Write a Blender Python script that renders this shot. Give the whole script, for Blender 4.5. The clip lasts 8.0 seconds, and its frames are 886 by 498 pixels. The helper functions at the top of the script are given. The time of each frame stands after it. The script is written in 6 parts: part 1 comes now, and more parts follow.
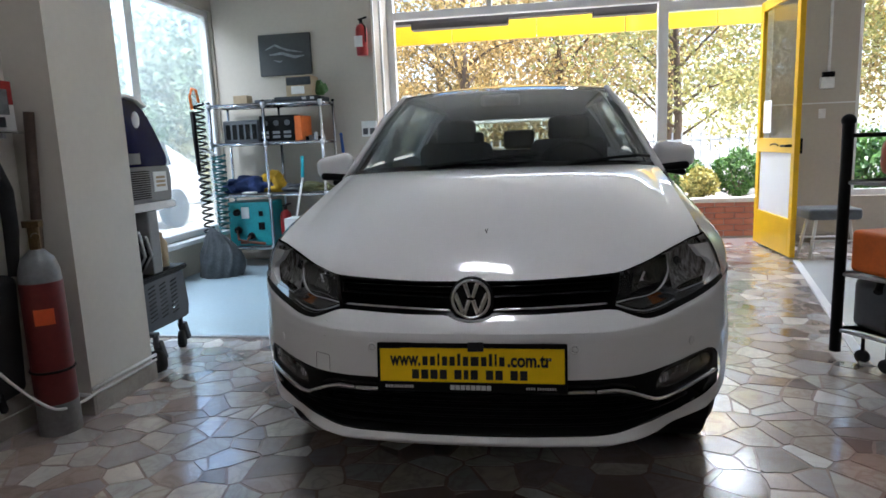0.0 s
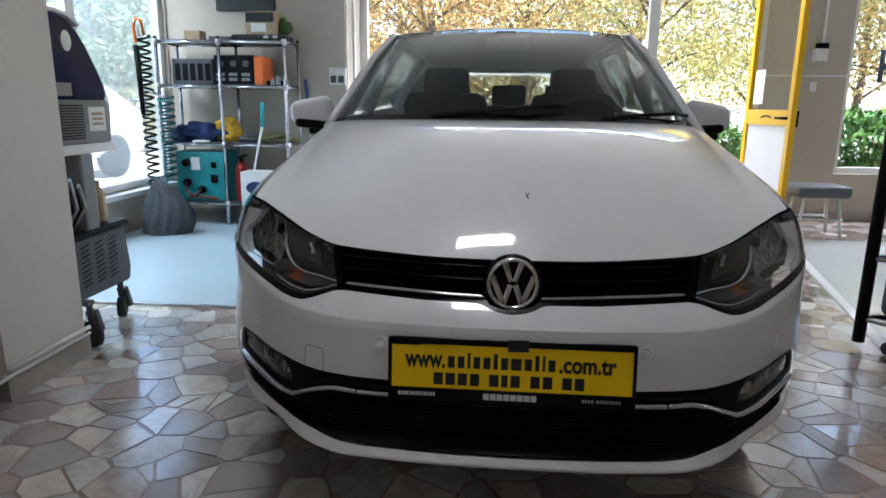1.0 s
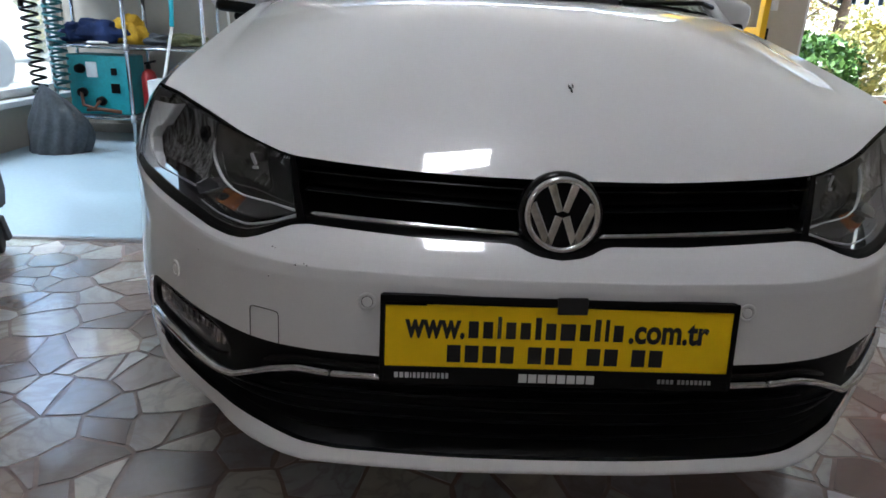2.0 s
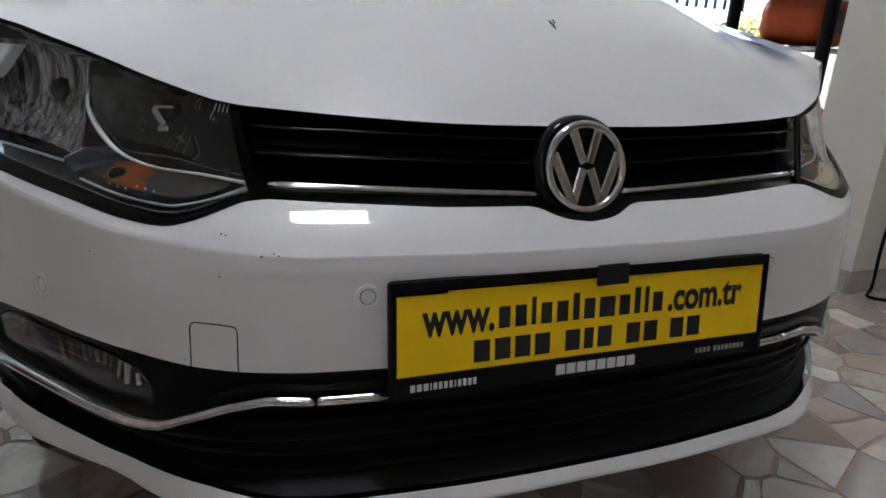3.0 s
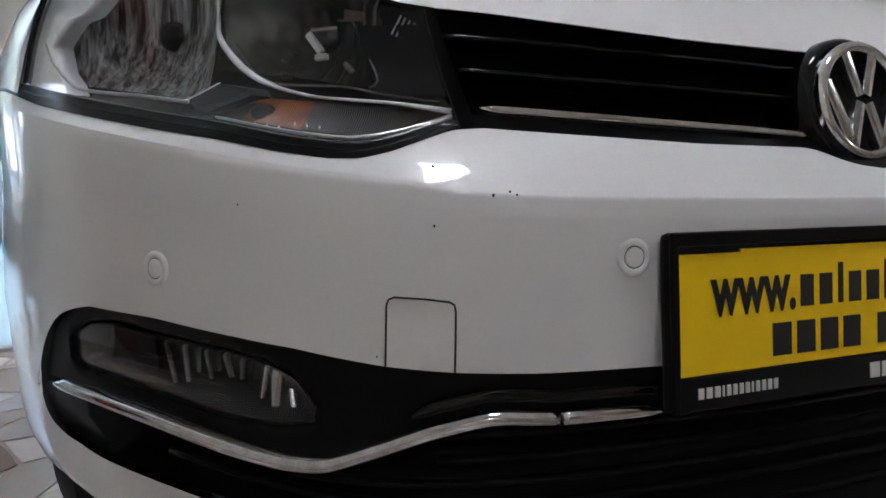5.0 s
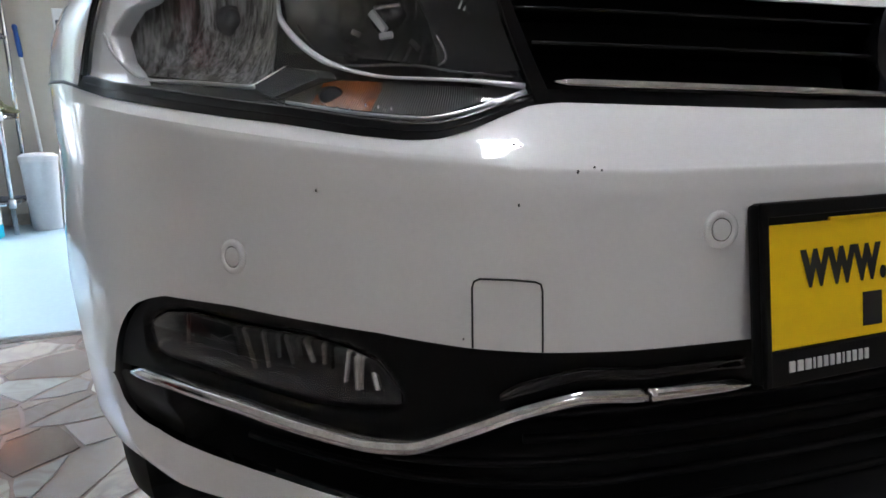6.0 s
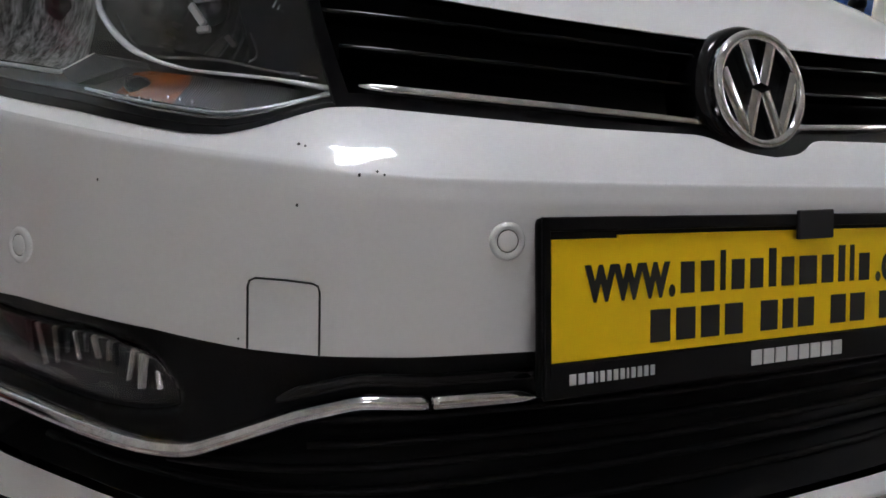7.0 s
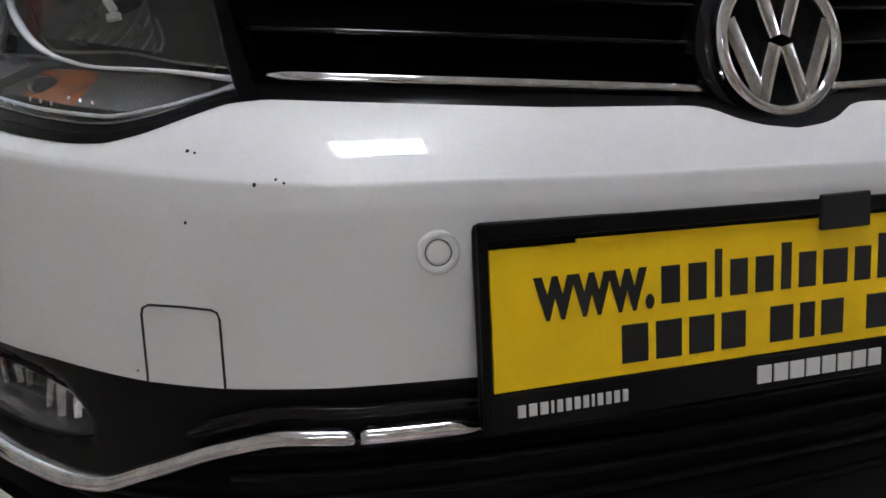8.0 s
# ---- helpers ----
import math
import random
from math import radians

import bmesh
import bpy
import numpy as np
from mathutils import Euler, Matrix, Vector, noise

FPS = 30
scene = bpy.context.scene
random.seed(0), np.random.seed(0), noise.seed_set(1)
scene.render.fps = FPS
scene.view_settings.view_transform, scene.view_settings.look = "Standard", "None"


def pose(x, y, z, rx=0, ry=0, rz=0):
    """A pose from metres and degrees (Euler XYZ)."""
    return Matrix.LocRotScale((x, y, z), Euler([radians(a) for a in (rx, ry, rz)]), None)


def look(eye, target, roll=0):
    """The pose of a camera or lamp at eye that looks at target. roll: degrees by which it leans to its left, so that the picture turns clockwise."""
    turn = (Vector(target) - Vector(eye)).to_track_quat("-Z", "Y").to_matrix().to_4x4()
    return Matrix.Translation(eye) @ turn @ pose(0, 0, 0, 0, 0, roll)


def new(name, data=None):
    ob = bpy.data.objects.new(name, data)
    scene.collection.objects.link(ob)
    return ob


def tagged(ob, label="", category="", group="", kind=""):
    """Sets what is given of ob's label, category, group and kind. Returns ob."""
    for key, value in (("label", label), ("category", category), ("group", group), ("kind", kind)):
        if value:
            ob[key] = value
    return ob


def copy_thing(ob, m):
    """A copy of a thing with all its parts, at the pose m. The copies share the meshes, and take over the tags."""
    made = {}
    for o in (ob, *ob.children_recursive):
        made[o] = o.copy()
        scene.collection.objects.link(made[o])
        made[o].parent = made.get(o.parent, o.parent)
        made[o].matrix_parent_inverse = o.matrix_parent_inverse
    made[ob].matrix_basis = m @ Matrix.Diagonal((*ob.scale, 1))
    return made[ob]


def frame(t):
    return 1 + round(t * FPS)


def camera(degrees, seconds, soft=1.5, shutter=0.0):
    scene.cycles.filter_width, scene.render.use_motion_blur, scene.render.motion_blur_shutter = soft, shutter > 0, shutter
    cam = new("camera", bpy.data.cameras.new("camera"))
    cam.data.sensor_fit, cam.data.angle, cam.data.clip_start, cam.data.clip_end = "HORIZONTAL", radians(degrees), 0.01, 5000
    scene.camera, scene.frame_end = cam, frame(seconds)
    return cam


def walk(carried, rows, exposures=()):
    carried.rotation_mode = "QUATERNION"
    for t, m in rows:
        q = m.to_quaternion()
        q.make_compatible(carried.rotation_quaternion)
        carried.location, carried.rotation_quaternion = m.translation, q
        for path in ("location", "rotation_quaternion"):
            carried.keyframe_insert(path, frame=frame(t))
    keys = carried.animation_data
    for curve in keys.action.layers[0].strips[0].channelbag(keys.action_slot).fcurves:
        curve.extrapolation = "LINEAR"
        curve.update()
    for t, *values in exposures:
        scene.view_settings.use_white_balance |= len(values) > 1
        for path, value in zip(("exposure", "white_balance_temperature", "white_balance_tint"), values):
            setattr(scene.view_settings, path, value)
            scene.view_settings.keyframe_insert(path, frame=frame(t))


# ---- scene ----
cam = camera(69.5, 8.0, 1.6)
PATH = [
    (0, (0.216, -1.704, 1.114), (-0.104, 0.243, 0.791), -2.3),
    (0.5, (0.137, -1.513, 1.083), (-0.285, 0.399, 0.677), 0.2),
    (1, (-0.042, -1.302, 1.057), (-0.204, 0.643, 0.617), 0.7),
    (1.2, (-0.1, -1.232, 1.032), (-0.169, 0.705, 0.54), 2.3),
    (2.3, (-0.271, -0.744, 0.905), (-0.075, 1.121, 0.21), 3.4),
    (2.5, (-0.328, -0.703, 0.894), (0.009, 1.135, 0.182), 4.6),
    (3, (-0.449, -0.611, 0.811), (0.235, 1.164, 0.196), 3.3),
    (3.5, (-0.444, -0.433, 0.635), (0.228, 1.417, 0.276), 6.8),
    (4, (-0.465, -0.39, 0.602), (0.313, 1.415, 0.231), 3.6),
    (4.5, (-0.524, -0.402, 0.634), (0.255, 1.411, 0.306), 3.5),
    (5, (-0.597, -0.373, 0.619), (0.106, 1.474, 0.31), 1.0),
    (5.2, (-0.621, -0.364, 0.611), (0.071, 1.482, 0.275), 0.2),
    (6.3, (-0.638, -0.35, 0.628), (-0.008, 1.505, 0.229), -1.5),
    (6.5, (-0.615, -0.361, 0.626), (-0.003, 1.506, 0.25), -0.5),
    (7, (-0.519, -0.394, 0.616), (0.248, 1.42, 0.268), 2.3),
    (7.5, (-0.48, -0.392, 0.603), (0.265, 1.43, 0.251), 1.0),
    (8, (-0.394, -0.356, 0.645), (0.133, 1.507, 0.142), -0.8),
]
walk(cam, [(t, look(eye, target, roll)) for t, eye, target, roll in PATH],
     exposures=((0.0, 1.9, 5960, 12), (1.2, 2.07, 5970, 12), (3.0, 2.5, 5980, 12), (4.0, 2.9, 5980, 12), (5.0, 2.8, 5990, 12), (6.5, 3.0, 5980, 12), (7.0, 2.88, 5970, 12), (8.0, 3.1, 5960, 12)))

# ---- world, sun, lamps ----
SUN_FROM = Vector((0.42, -0.10, 0.90)).normalized()
world = bpy.data.worlds.new("sky")
scene.world = world
world.use_nodes = True
wn = world.node_tree
sky = wn.nodes.new("ShaderNodeTexSky")
sky.sky_type, sky.sun_disc = "NISHITA", False
sky.sun_elevation = math.asin(SUN_FROM.z)
sky.sun_rotation = math.atan2(SUN_FROM.x, SUN_FROM.y)
wn.links.new(sky.outputs[0], wn.nodes["Background"].inputs[0])
wn.nodes["Background"].inputs[1].default_value = 0.15
sun = new("sun", bpy.data.lights.new("sun", "SUN"))
sun.data.energy, sun.data.angle, sun.data.color = 4.5, radians(0.6), (1.0, 0.94, 0.84)
sun.matrix_world = look(SUN_FROM * 30, (0, 0, 0))
LAMP_POWER = 9.0
# added area lamps, unseen above the two openings, stand in for open-sky daylight
window_fill = new("window_skylight", bpy.data.lights.new("window_skylight", "AREA"))
window_fill.data.shape, window_fill.data.size, window_fill.data.size_y = "RECTANGLE", 2.2, 1.1
window_fill.data.energy, window_fill.data.color = 42, (0.86, 0.94, 1.0)
window_fill.matrix_world = look((-3.95, 2.35, 3.35), (-2.0, 2.0, 0.5))
entrance_fill = new("entrance_skylight", bpy.data.lights.new("entrance_skylight", "AREA"))
entrance_fill.data.shape, entrance_fill.data.size, entrance_fill.data.size_y = "RECTANGLE", 7.0, 0.8
entrance_fill.data.energy, entrance_fill.data.color = 150, (0.95, 0.97, 1.0)
entrance_fill.matrix_world = look((2.5, 6.05, 3.45), (2.5, 3.6, 0.3))


# ---- materials ----
def material(name, color, rough=0.5, metal=0.0, vary=0.0, scale=4.0, fine=60.0, bump=0.0, bump_scale=80.0, coat=0.0, second=None,
             trans=0.0, emit=None, power=0.0, alpha=1.0, island=0.0, spec=0.5, sheen=0.0, ior=1.45, rough_vary=0.0, per_object=0.0, coat_rough=0.03):
    m = bpy.data.materials.new(name)
    m.use_nodes = True
    nt = m.node_tree
    b = nt.nodes["Principled BSDF"]
    b.inputs["Base Color"].default_value = (*color, 1)
    b.inputs["Roughness"].default_value, b.inputs["Metallic"].default_value = rough, metal
    b.inputs["Coat Weight"].default_value, b.inputs["Coat Roughness"].default_value = coat, coat_rough
    b.inputs["Transmission Weight"].default_value, b.inputs["IOR"].default_value = trans, ior
    b.inputs["Alpha"].default_value, b.inputs["Specular IOR Level"].default_value = alpha, spec
    if sheen:
        b.inputs["Sheen Weight"].default_value = sheen
    if emit:
        b.inputs["Emission Color"].default_value, b.inputs["Emission Strength"].default_value = (*emit, 1), power
    co = nt.nodes.new("ShaderNodeTexCoord")
    if vary or second or island or per_object:
        big, small = nt.nodes.new("ShaderNodeTexNoise"), nt.nodes.new("ShaderNodeTexNoise")
        for n, s in ((big, scale), (small, fine)):
            n.inputs["Scale"].default_value, n.inputs["Detail"].default_value = s, 6
            nt.links.new(co.outputs["Object"], n.inputs["Vector"])
        mix = nt.nodes.new("ShaderNodeMix")
        mix.data_type = "FLOAT"
        mix.inputs[0].default_value = 0.4
        nt.links.new(big.outputs[0], mix.inputs[2]), nt.links.new(small.outputs[0], mix.inputs[3])
        value = mix.outputs[0]
        if island or per_object:
            if island:
                g = nt.nodes.new("ShaderNodeNewGeometry")
                rnd, w = g.outputs["Random Per Island"], island
            else:
                g = nt.nodes.new("ShaderNodeObjectInfo")
                rnd, w = g.outputs["Random"], per_object
            mx = nt.nodes.new("ShaderNodeMix")
            mx.data_type = "FLOAT"
            mx.inputs[0].default_value = w
            nt.links.new(value, mx.inputs[2]), nt.links.new(rnd, mx.inputs[3])
            value = mx.outputs[0]
        ramp = nt.nodes.new("ShaderNodeValToRGB")
        other = second or tuple(c * (1 - vary) for c in color)
        ramp.color_ramp.elements[0].position, ramp.color_ramp.elements[1].position = (0.15, 0.85) if (island or per_object) else (0.35, 0.65)
        ramp.color_ramp.elements[0].color, ramp.color_ramp.elements[1].color = (*other, 1), (*color, 1)
        nt.links.new(value, ramp.inputs[0]), nt.links.new(ramp.outputs[0], b.inputs["Base Color"])
        if rough_vary:
            mr = nt.nodes.new("ShaderNodeMapRange")
            mr.inputs["From Min"].default_value, mr.inputs["From Max"].default_value = 0.35, 0.65
            mr.inputs["To Min"].default_value, mr.inputs["To Max"].default_value = rough, rough + rough_vary
            nt.links.new(big.outputs[0], mr.inputs["Value"]), nt.links.new(mr.outputs[0], b.inputs["Roughness"])
    if bump:
        n, bp = nt.nodes.new("ShaderNodeTexNoise"), nt.nodes.new("ShaderNodeBump")
        n.inputs["Scale"].default_value, n.inputs["Detail"].default_value = bump_scale, 5
        bp.inputs["Strength"].default_value, bp.inputs["Distance"].default_value = bump, 0.004
        nt.links.new(co.outputs["Object"], n.inputs["Vector"]), nt.links.new(n.outputs[0], bp.inputs["Height"])
        nt.links.new(bp.outputs[0], b.inputs["Normal"])
    return m


PAINT = material("white_car_paint", (0.71, 0.71, 0.72), 0.30, vary=0.05, scale=2.5, fine=240, coat=1.0, rough_vary=0.12)
BLACK = material("black_plastic", (0.0045, 0.0045, 0.005), 0.45, spec=0.13, vary=0.3, scale=20, bump=0.08, bump_scale=500)
GLOSS = material("gloss_black", (0.003, 0.003, 0.0035), 0.12, spec=0.3, vary=0.2, scale=30)
RUBBER = material("rubber", (0.015, 0.015, 0.016), 0.75, vary=0.3, scale=30, bump=0.15)
CHROME = material("chrome", (0.66, 0.66, 0.68), 0.06, 1.0, vary=0.35, scale=90, fine=420, rough_vary=0.08)
SATIN = material("satin_silver", (0.55, 0.56, 0.58), 0.3, 1.0, vary=0.15, scale=30)
REFLECT = material("lamp_reflector", (0.55, 0.55, 0.57), 0.16, 1.0, vary=0.25, scale=25, fine=150)
HOUSING = material("lamp_housing", (0.012, 0.012, 0.013), 0.25, vary=0.5, scale=35, spec=0.35)
AMBER = material("amber_lens", (0.27, 0.070, 0.006), 0.22, vary=0.5, scale=60, fine=260, second=(0.06, 0.018, 0.005))
CLEAR = material("clear_lens", (0.97, 0.98, 1.0), 0.01, trans=1.0, ior=1.29)
GLASS = material("glass", (0.93, 0.97, 0.96), 0.01, trans=1.0, ior=1.12)
TINT = material("car_glass", (0.62, 0.68, 0.67), 0.01, trans=1.0, ior=1.25)
SIDEG = material("side_glass", (0.13, 0.155, 0.155), 0.01, trans=1.0, ior=1.1)
DUSTY = material("dusty_glass", (0.86, 0.93, 0.94), 0.015, trans=0.90, ior=1.15, vary=0.10, scale=3, rough_vary=0.04)
nt = DUSTY.node_tree
film, both = nt.nodes.new("ShaderNodeBsdfTranslucent"), nt.nodes.new("ShaderNodeMixShader")
film.inputs[0].default_value, both.inputs[0].default_value = (0.85, 0.90, 0.92, 1), 0.13
nt.links.new(nt.nodes["Principled BSDF"].outputs[0], both.inputs[1]), nt.links.new(film.outputs[0], both.inputs[2])
nt.links.new(both.outputs[0], nt.nodes["Material Output"].inputs[0])
YELLOW = material("yellow_plate", (0.90, 0.60, 0.001), 0.5, vary=0.06, scale=14, spec=0.25)
INK = material("black_ink", (0.01, 0.01, 0.012), 0.45)
PALE = material("pale_print", (0.6, 0.6, 0.6), 0.5)
CABIN = material("dark_cabin", (0.013, 0.014, 0.015), 0.75, vary=0.3, scale=15, bump=0.1)
TYRE = material("tyre", (0.018, 0.018, 0.018), 0.85, vary=0.3, scale=15)
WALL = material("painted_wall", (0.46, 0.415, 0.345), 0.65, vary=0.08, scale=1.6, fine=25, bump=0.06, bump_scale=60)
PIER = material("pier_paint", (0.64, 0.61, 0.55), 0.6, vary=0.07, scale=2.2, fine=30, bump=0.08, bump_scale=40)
CEIL = material("ceiling_paint", (0.78, 0.77, 0.74), 0.8, vary=0.06, scale=1.2)


def marble(name, **how):
    """Polished marble scraps: colour, veins and polish differ from piece to piece."""
    m = material(name, (0.66, 0.60, 0.52), 0.22, second=(0.26, 0.195, 0.17), vary=0.3, scale=9, fine=45, coat=1.0, coat_rough=0.2, spec=0.6, bump=0.04, bump_scale=14, **how)
    nt = m.node_tree
    b = nt.nodes["Principled BSDF"]
    b.inputs["Coat IOR"].default_value = 2.5
    ramp = [n for n in nt.nodes if n.type == "VALTORGB"][0]
    r = ramp.color_ramp
    for at, c in ((0.28, (0.35, 0.325, 0.33)), (0.42, (0.45, 0.345, 0.295)), (0.55, (0.59, 0.53, 0.455)), (0.68, (0.50, 0.50, 0.50))):
        r.elements.new(at).color = (*c, 1)
    rnd = [n for n in nt.nodes if n.type in ("OBJECT_INFO", "NEW_GEOMETRY")][0]
    out = rnd.outputs["Random"] if rnd.type == "OBJECT_INFO" else rnd.outputs["Random Per Island"]
    for name, lo, hi in (("Roughness", 0.16, 0.40), ("Coat Roughness", 0.10, 0.30)):
        mr, mul, fr = nt.nodes.new("ShaderNodeMapRange"), nt.nodes.new("ShaderNodeMath"), nt.nodes.new("ShaderNodeMath")
        mul.operation, fr.operation = "MULTIPLY", "FRACT"
        mul.inputs[1].default_value = 7.31
        mr.inputs["To Min"].default_value, mr.inputs["To Max"].default_value = lo, hi
        nt.links.new(out, mul.inputs[0]), nt.links.new(mul.outputs[0], fr.inputs[0])
        nt.links.new(fr.outputs[0], mr.inputs["Value"]), nt.links.new(mr.outputs[0], b.inputs[name])
    # brown veins
    co = [n for n in nt.nodes if n.type == "TEX_COORD"][0]
    wave, vr, mix = nt.nodes.new("ShaderNodeTexNoise"), nt.nodes.new("ShaderNodeValToRGB"), nt.nodes.new("ShaderNodeMix")
    wave.inputs["Scale"].default_value, wave.inputs["Detail"].default_value, wave.inputs["Distortion"].default_value = 6.5, 8, 1.8
    nt.links.new(co.outputs["Object"], wave.inputs["Vector"]), nt.links.new(wave.outputs[0], vr.inputs[0])
    for e, at, v in zip(vr.color_ramp.elements, (0.42, 0.50), (0.0, 0.38)):
        e.position, e.color = at, (v, v, v, 1)
    vr.color_ramp.elements.new(0.58).color = (0, 0, 0, 1)
    mix.data_type = "RGBA"
    mix.inputs[7].default_value = (0.24, 0.17, 0.15, 1)
    nt.links.new(vr.outputs[0], mix.inputs[0]), nt.links.new(ramp.outputs[0], mix.inputs[6]), nt.links.new(mix.outputs[2], b.inputs["Base Color"])
    return m


STONE, STONES = marble("marble_piece", per_object=0.85), marble("marble_pieces", island=0.85)
GROUT = material("grout", (0.29, 0.195, 0.165), 0.28, coat=1.0, coat_rough=0.22, vary=0.35, scale=20, spec=0.6)
MAT = material("blue_grey_mat", (0.44, 0.57, 0.64), 0.32, spec=0.7, coat=0.5, coat_rough=0.22, vary=0.18, scale=2.0, fine=50, bump=0.1, bump_scale=200, rough_vary=0.2)
PALEFLOOR = material("pale_floor", (0.66, 0.69, 0.70), 0.25, coat=1.0, coat_rough=0.18, spec=0.7, vary=0.12, scale=1.8, fine=30)
ALU = material("white_frame", (0.72, 0.72, 0.71), 0.4, vary=0.08, scale=8)
YPAINT = material("yellow_paint", (0.86, 0.50, 0.006), 0.35, vary=0.12, scale=6, coat=0.3)


# ---- mesh helpers ----
def part(name, bm, mat, parent=None, label="", smooth=False):
    me = bpy.data.meshes.new(name)
    bmesh.ops.recalc_face_normals(bm, faces=bm.faces)
    bm.to_mesh(me)
    bm.free()
    me.materials.append(mat)
    if smooth:
        me.polygons.foreach_set("use_smooth", [True] * len(me.polygons))
    ob = new(name, me)
    if parent:
        ob.parent = parent
        base = parent
        while base.parent:
            base = base.parent
        if parent is base:
            ob.matrix_parent_inverse = Matrix.Translation(base.location).inverted()
    if label:
        tagged(ob, label)
    return ob


def thing(name, at, label, category, group="", kind=""):
    ob = new(name)
    ob.location, ob.empty_display_size = at, 0.05
    return tagged(ob, label, category, group, kind)


def sharp(ob, degrees=35):
    me = ob.data
    me.polygons.foreach_set("use_smooth", [True] * len(me.polygons))
    me.set_sharp_from_angle(angle=radians(degrees))
    return ob


def box(bm, centre, size, turn=(0, 0, 0), bevel=0.0, seg=2):
    m = pose(*centre, *turn) @ Matrix.Diagonal((*size, 1))
    made = bmesh.ops.create_cube(bm, size=1, matrix=m)
    if bevel:
        edges = {e for v in made["verts"] for e in v.link_edges}
        bmesh.ops.bevel(bm, geom=list(edges), offset=bevel, segments=seg, affect="EDGES", profile=0.5)
    return bm


def span(bm, lo, hi, bevel=0.0):
    return box(bm, [(a + b) / 2 for a, b in zip(lo, hi)], [abs(b - a) for a, b in zip(lo, hi)], (0, 0, 0), bevel)


def rod(bm, a, b, r, r2=None, seg=12):
    a, b = Vector(a), Vector(b)
    m = Matrix.Translation((a + b) / 2) @ (b - a).to_track_quat("Z", "Y").to_matrix().to_4x4()
    bmesh.ops.create_cone(bm, cap_ends=True, segments=seg, radius1=r, radius2=r if r2 is None else r2, depth=(b - a).length, matrix=m)
    return bm


def ball(bm, centre, size, turn=(0, 0, 0), u=16, v=10):
    bmesh.ops.create_uvsphere(bm, u_segments=u, v_segments=v, radius=1, matrix=pose(*centre, *turn) @ Matrix.Diagonal((*size, 1)))
    return bm


def tube(bm, points, r, seg=8):
    pts = [Vector(p) for p in points]
    rings = []
    for i, p in enumerate(pts):
        way = (pts[min(i + 1, len(pts) - 1)] - pts[max(i - 1, 0)]).normalized()
        side = way.cross((0, 0, 1)) if abs(way.z) < 0.95 else way.cross((0, 1, 0))
        side.normalize()
        up = side.cross(way)
        rr = r[i] if isinstance(r, (list, tuple)) else r
        rings.append([bm.verts.new(p + rr * (math.cos(a) * side + math.sin(a) * up)) for a in [2 * math.pi * k / seg for k in range(seg)]])
    for a, b in zip(rings, rings[1:]):
        for k in range(seg):
            bm.faces.new((a[k], a[(k + 1) % seg], b[(k + 1) % seg], b[k]))
    bm.faces.new(rings[0]), bm.faces.new(rings[-1])
    return bm


def lathe(bm, profile, m, seg=24):
    rings = [[bm.verts.new(m @ Vector((r * math.cos(2 * math.pi * k / seg), r * math.sin(2 * math.pi * k / seg), h))) for k in range(seg)] for r, h in profile]
    for a, b in zip(rings, rings[1:]):
        for k in range(seg):
            bm.faces.new((a[k], a[(k + 1) % seg], b[(k + 1) % seg], b[k]))
    bm.faces.new(rings[0]), bm.faces.new(rings[-1])
    return bm


def sheet(bm, f, nu, nv, thick=0.0):
    """A grid of f(u, v), u and v from 0 to 1; thick gives it a back."""
    grid = [[bm.verts.new(f(i / nu, j / nv)) for j in range(nv + 1)] for i in range(nu + 1)]
    for i in range(nu):
        for j in range(nv):
            try:
                bm.faces.new((grid[i][j], grid[i + 1][j], grid[i + 1][j + 1], grid[i][j + 1]))
            except ValueError:
                pass
    if thick:
        bmesh.ops.recalc_face_normals(bm, faces=bm.faces)
        bmesh.ops.solidify(bm, geom=list(bm.faces), thickness=thick)
    return bm


def catmull(points, t):
    """A smooth curve through the points, t from 0 to 1."""
    n = len(points) - 1
    x = min(max(t, 0), 1) * n
    i = min(int(x), n - 1)
    f = x - i
    p = [Vector(points[k]) for k in (i, i + 1)]
    a = Vector(points[i - 1]) if i else 2 * p[0] - p[1]
    b = Vector(points[i + 2]) if i + 2 <= n else 2 * p[1] - p[0]
    return 0.5 * (2 * p[0] + (p[1] - a) * f + (2 * a - 5 * p[0] + 4 * p[1] - b) * f * f + (3 * p[0] - a - 3 * p[1] + b) * f ** 3)


def line(xs, ys, soft=15):
    """Smoothed piecewise function through the points."""
    fx = np.linspace(xs[0], xs[-1], 400)
    fy = np.interp(fx, xs, ys)
    k = np.hanning(soft)
    k /= k.sum()
    sm = np.convolve(np.pad(fy, soft // 2, mode="edge"), k, "valid")
    return lambda x: float(np.interp(x, fx, sm))


def BM():
    return bmesh.new()


# ---- structure ----
ROOM_TOP = 3.0
structure = dict(kind="structure")


def wall(name, boxes, mat, label, category="wall"):
    bm = BM()
    for lo, hi in boxes:
        span(bm, lo, hi)
    return tagged(part(name, bm, mat), label, category, "", "structure")


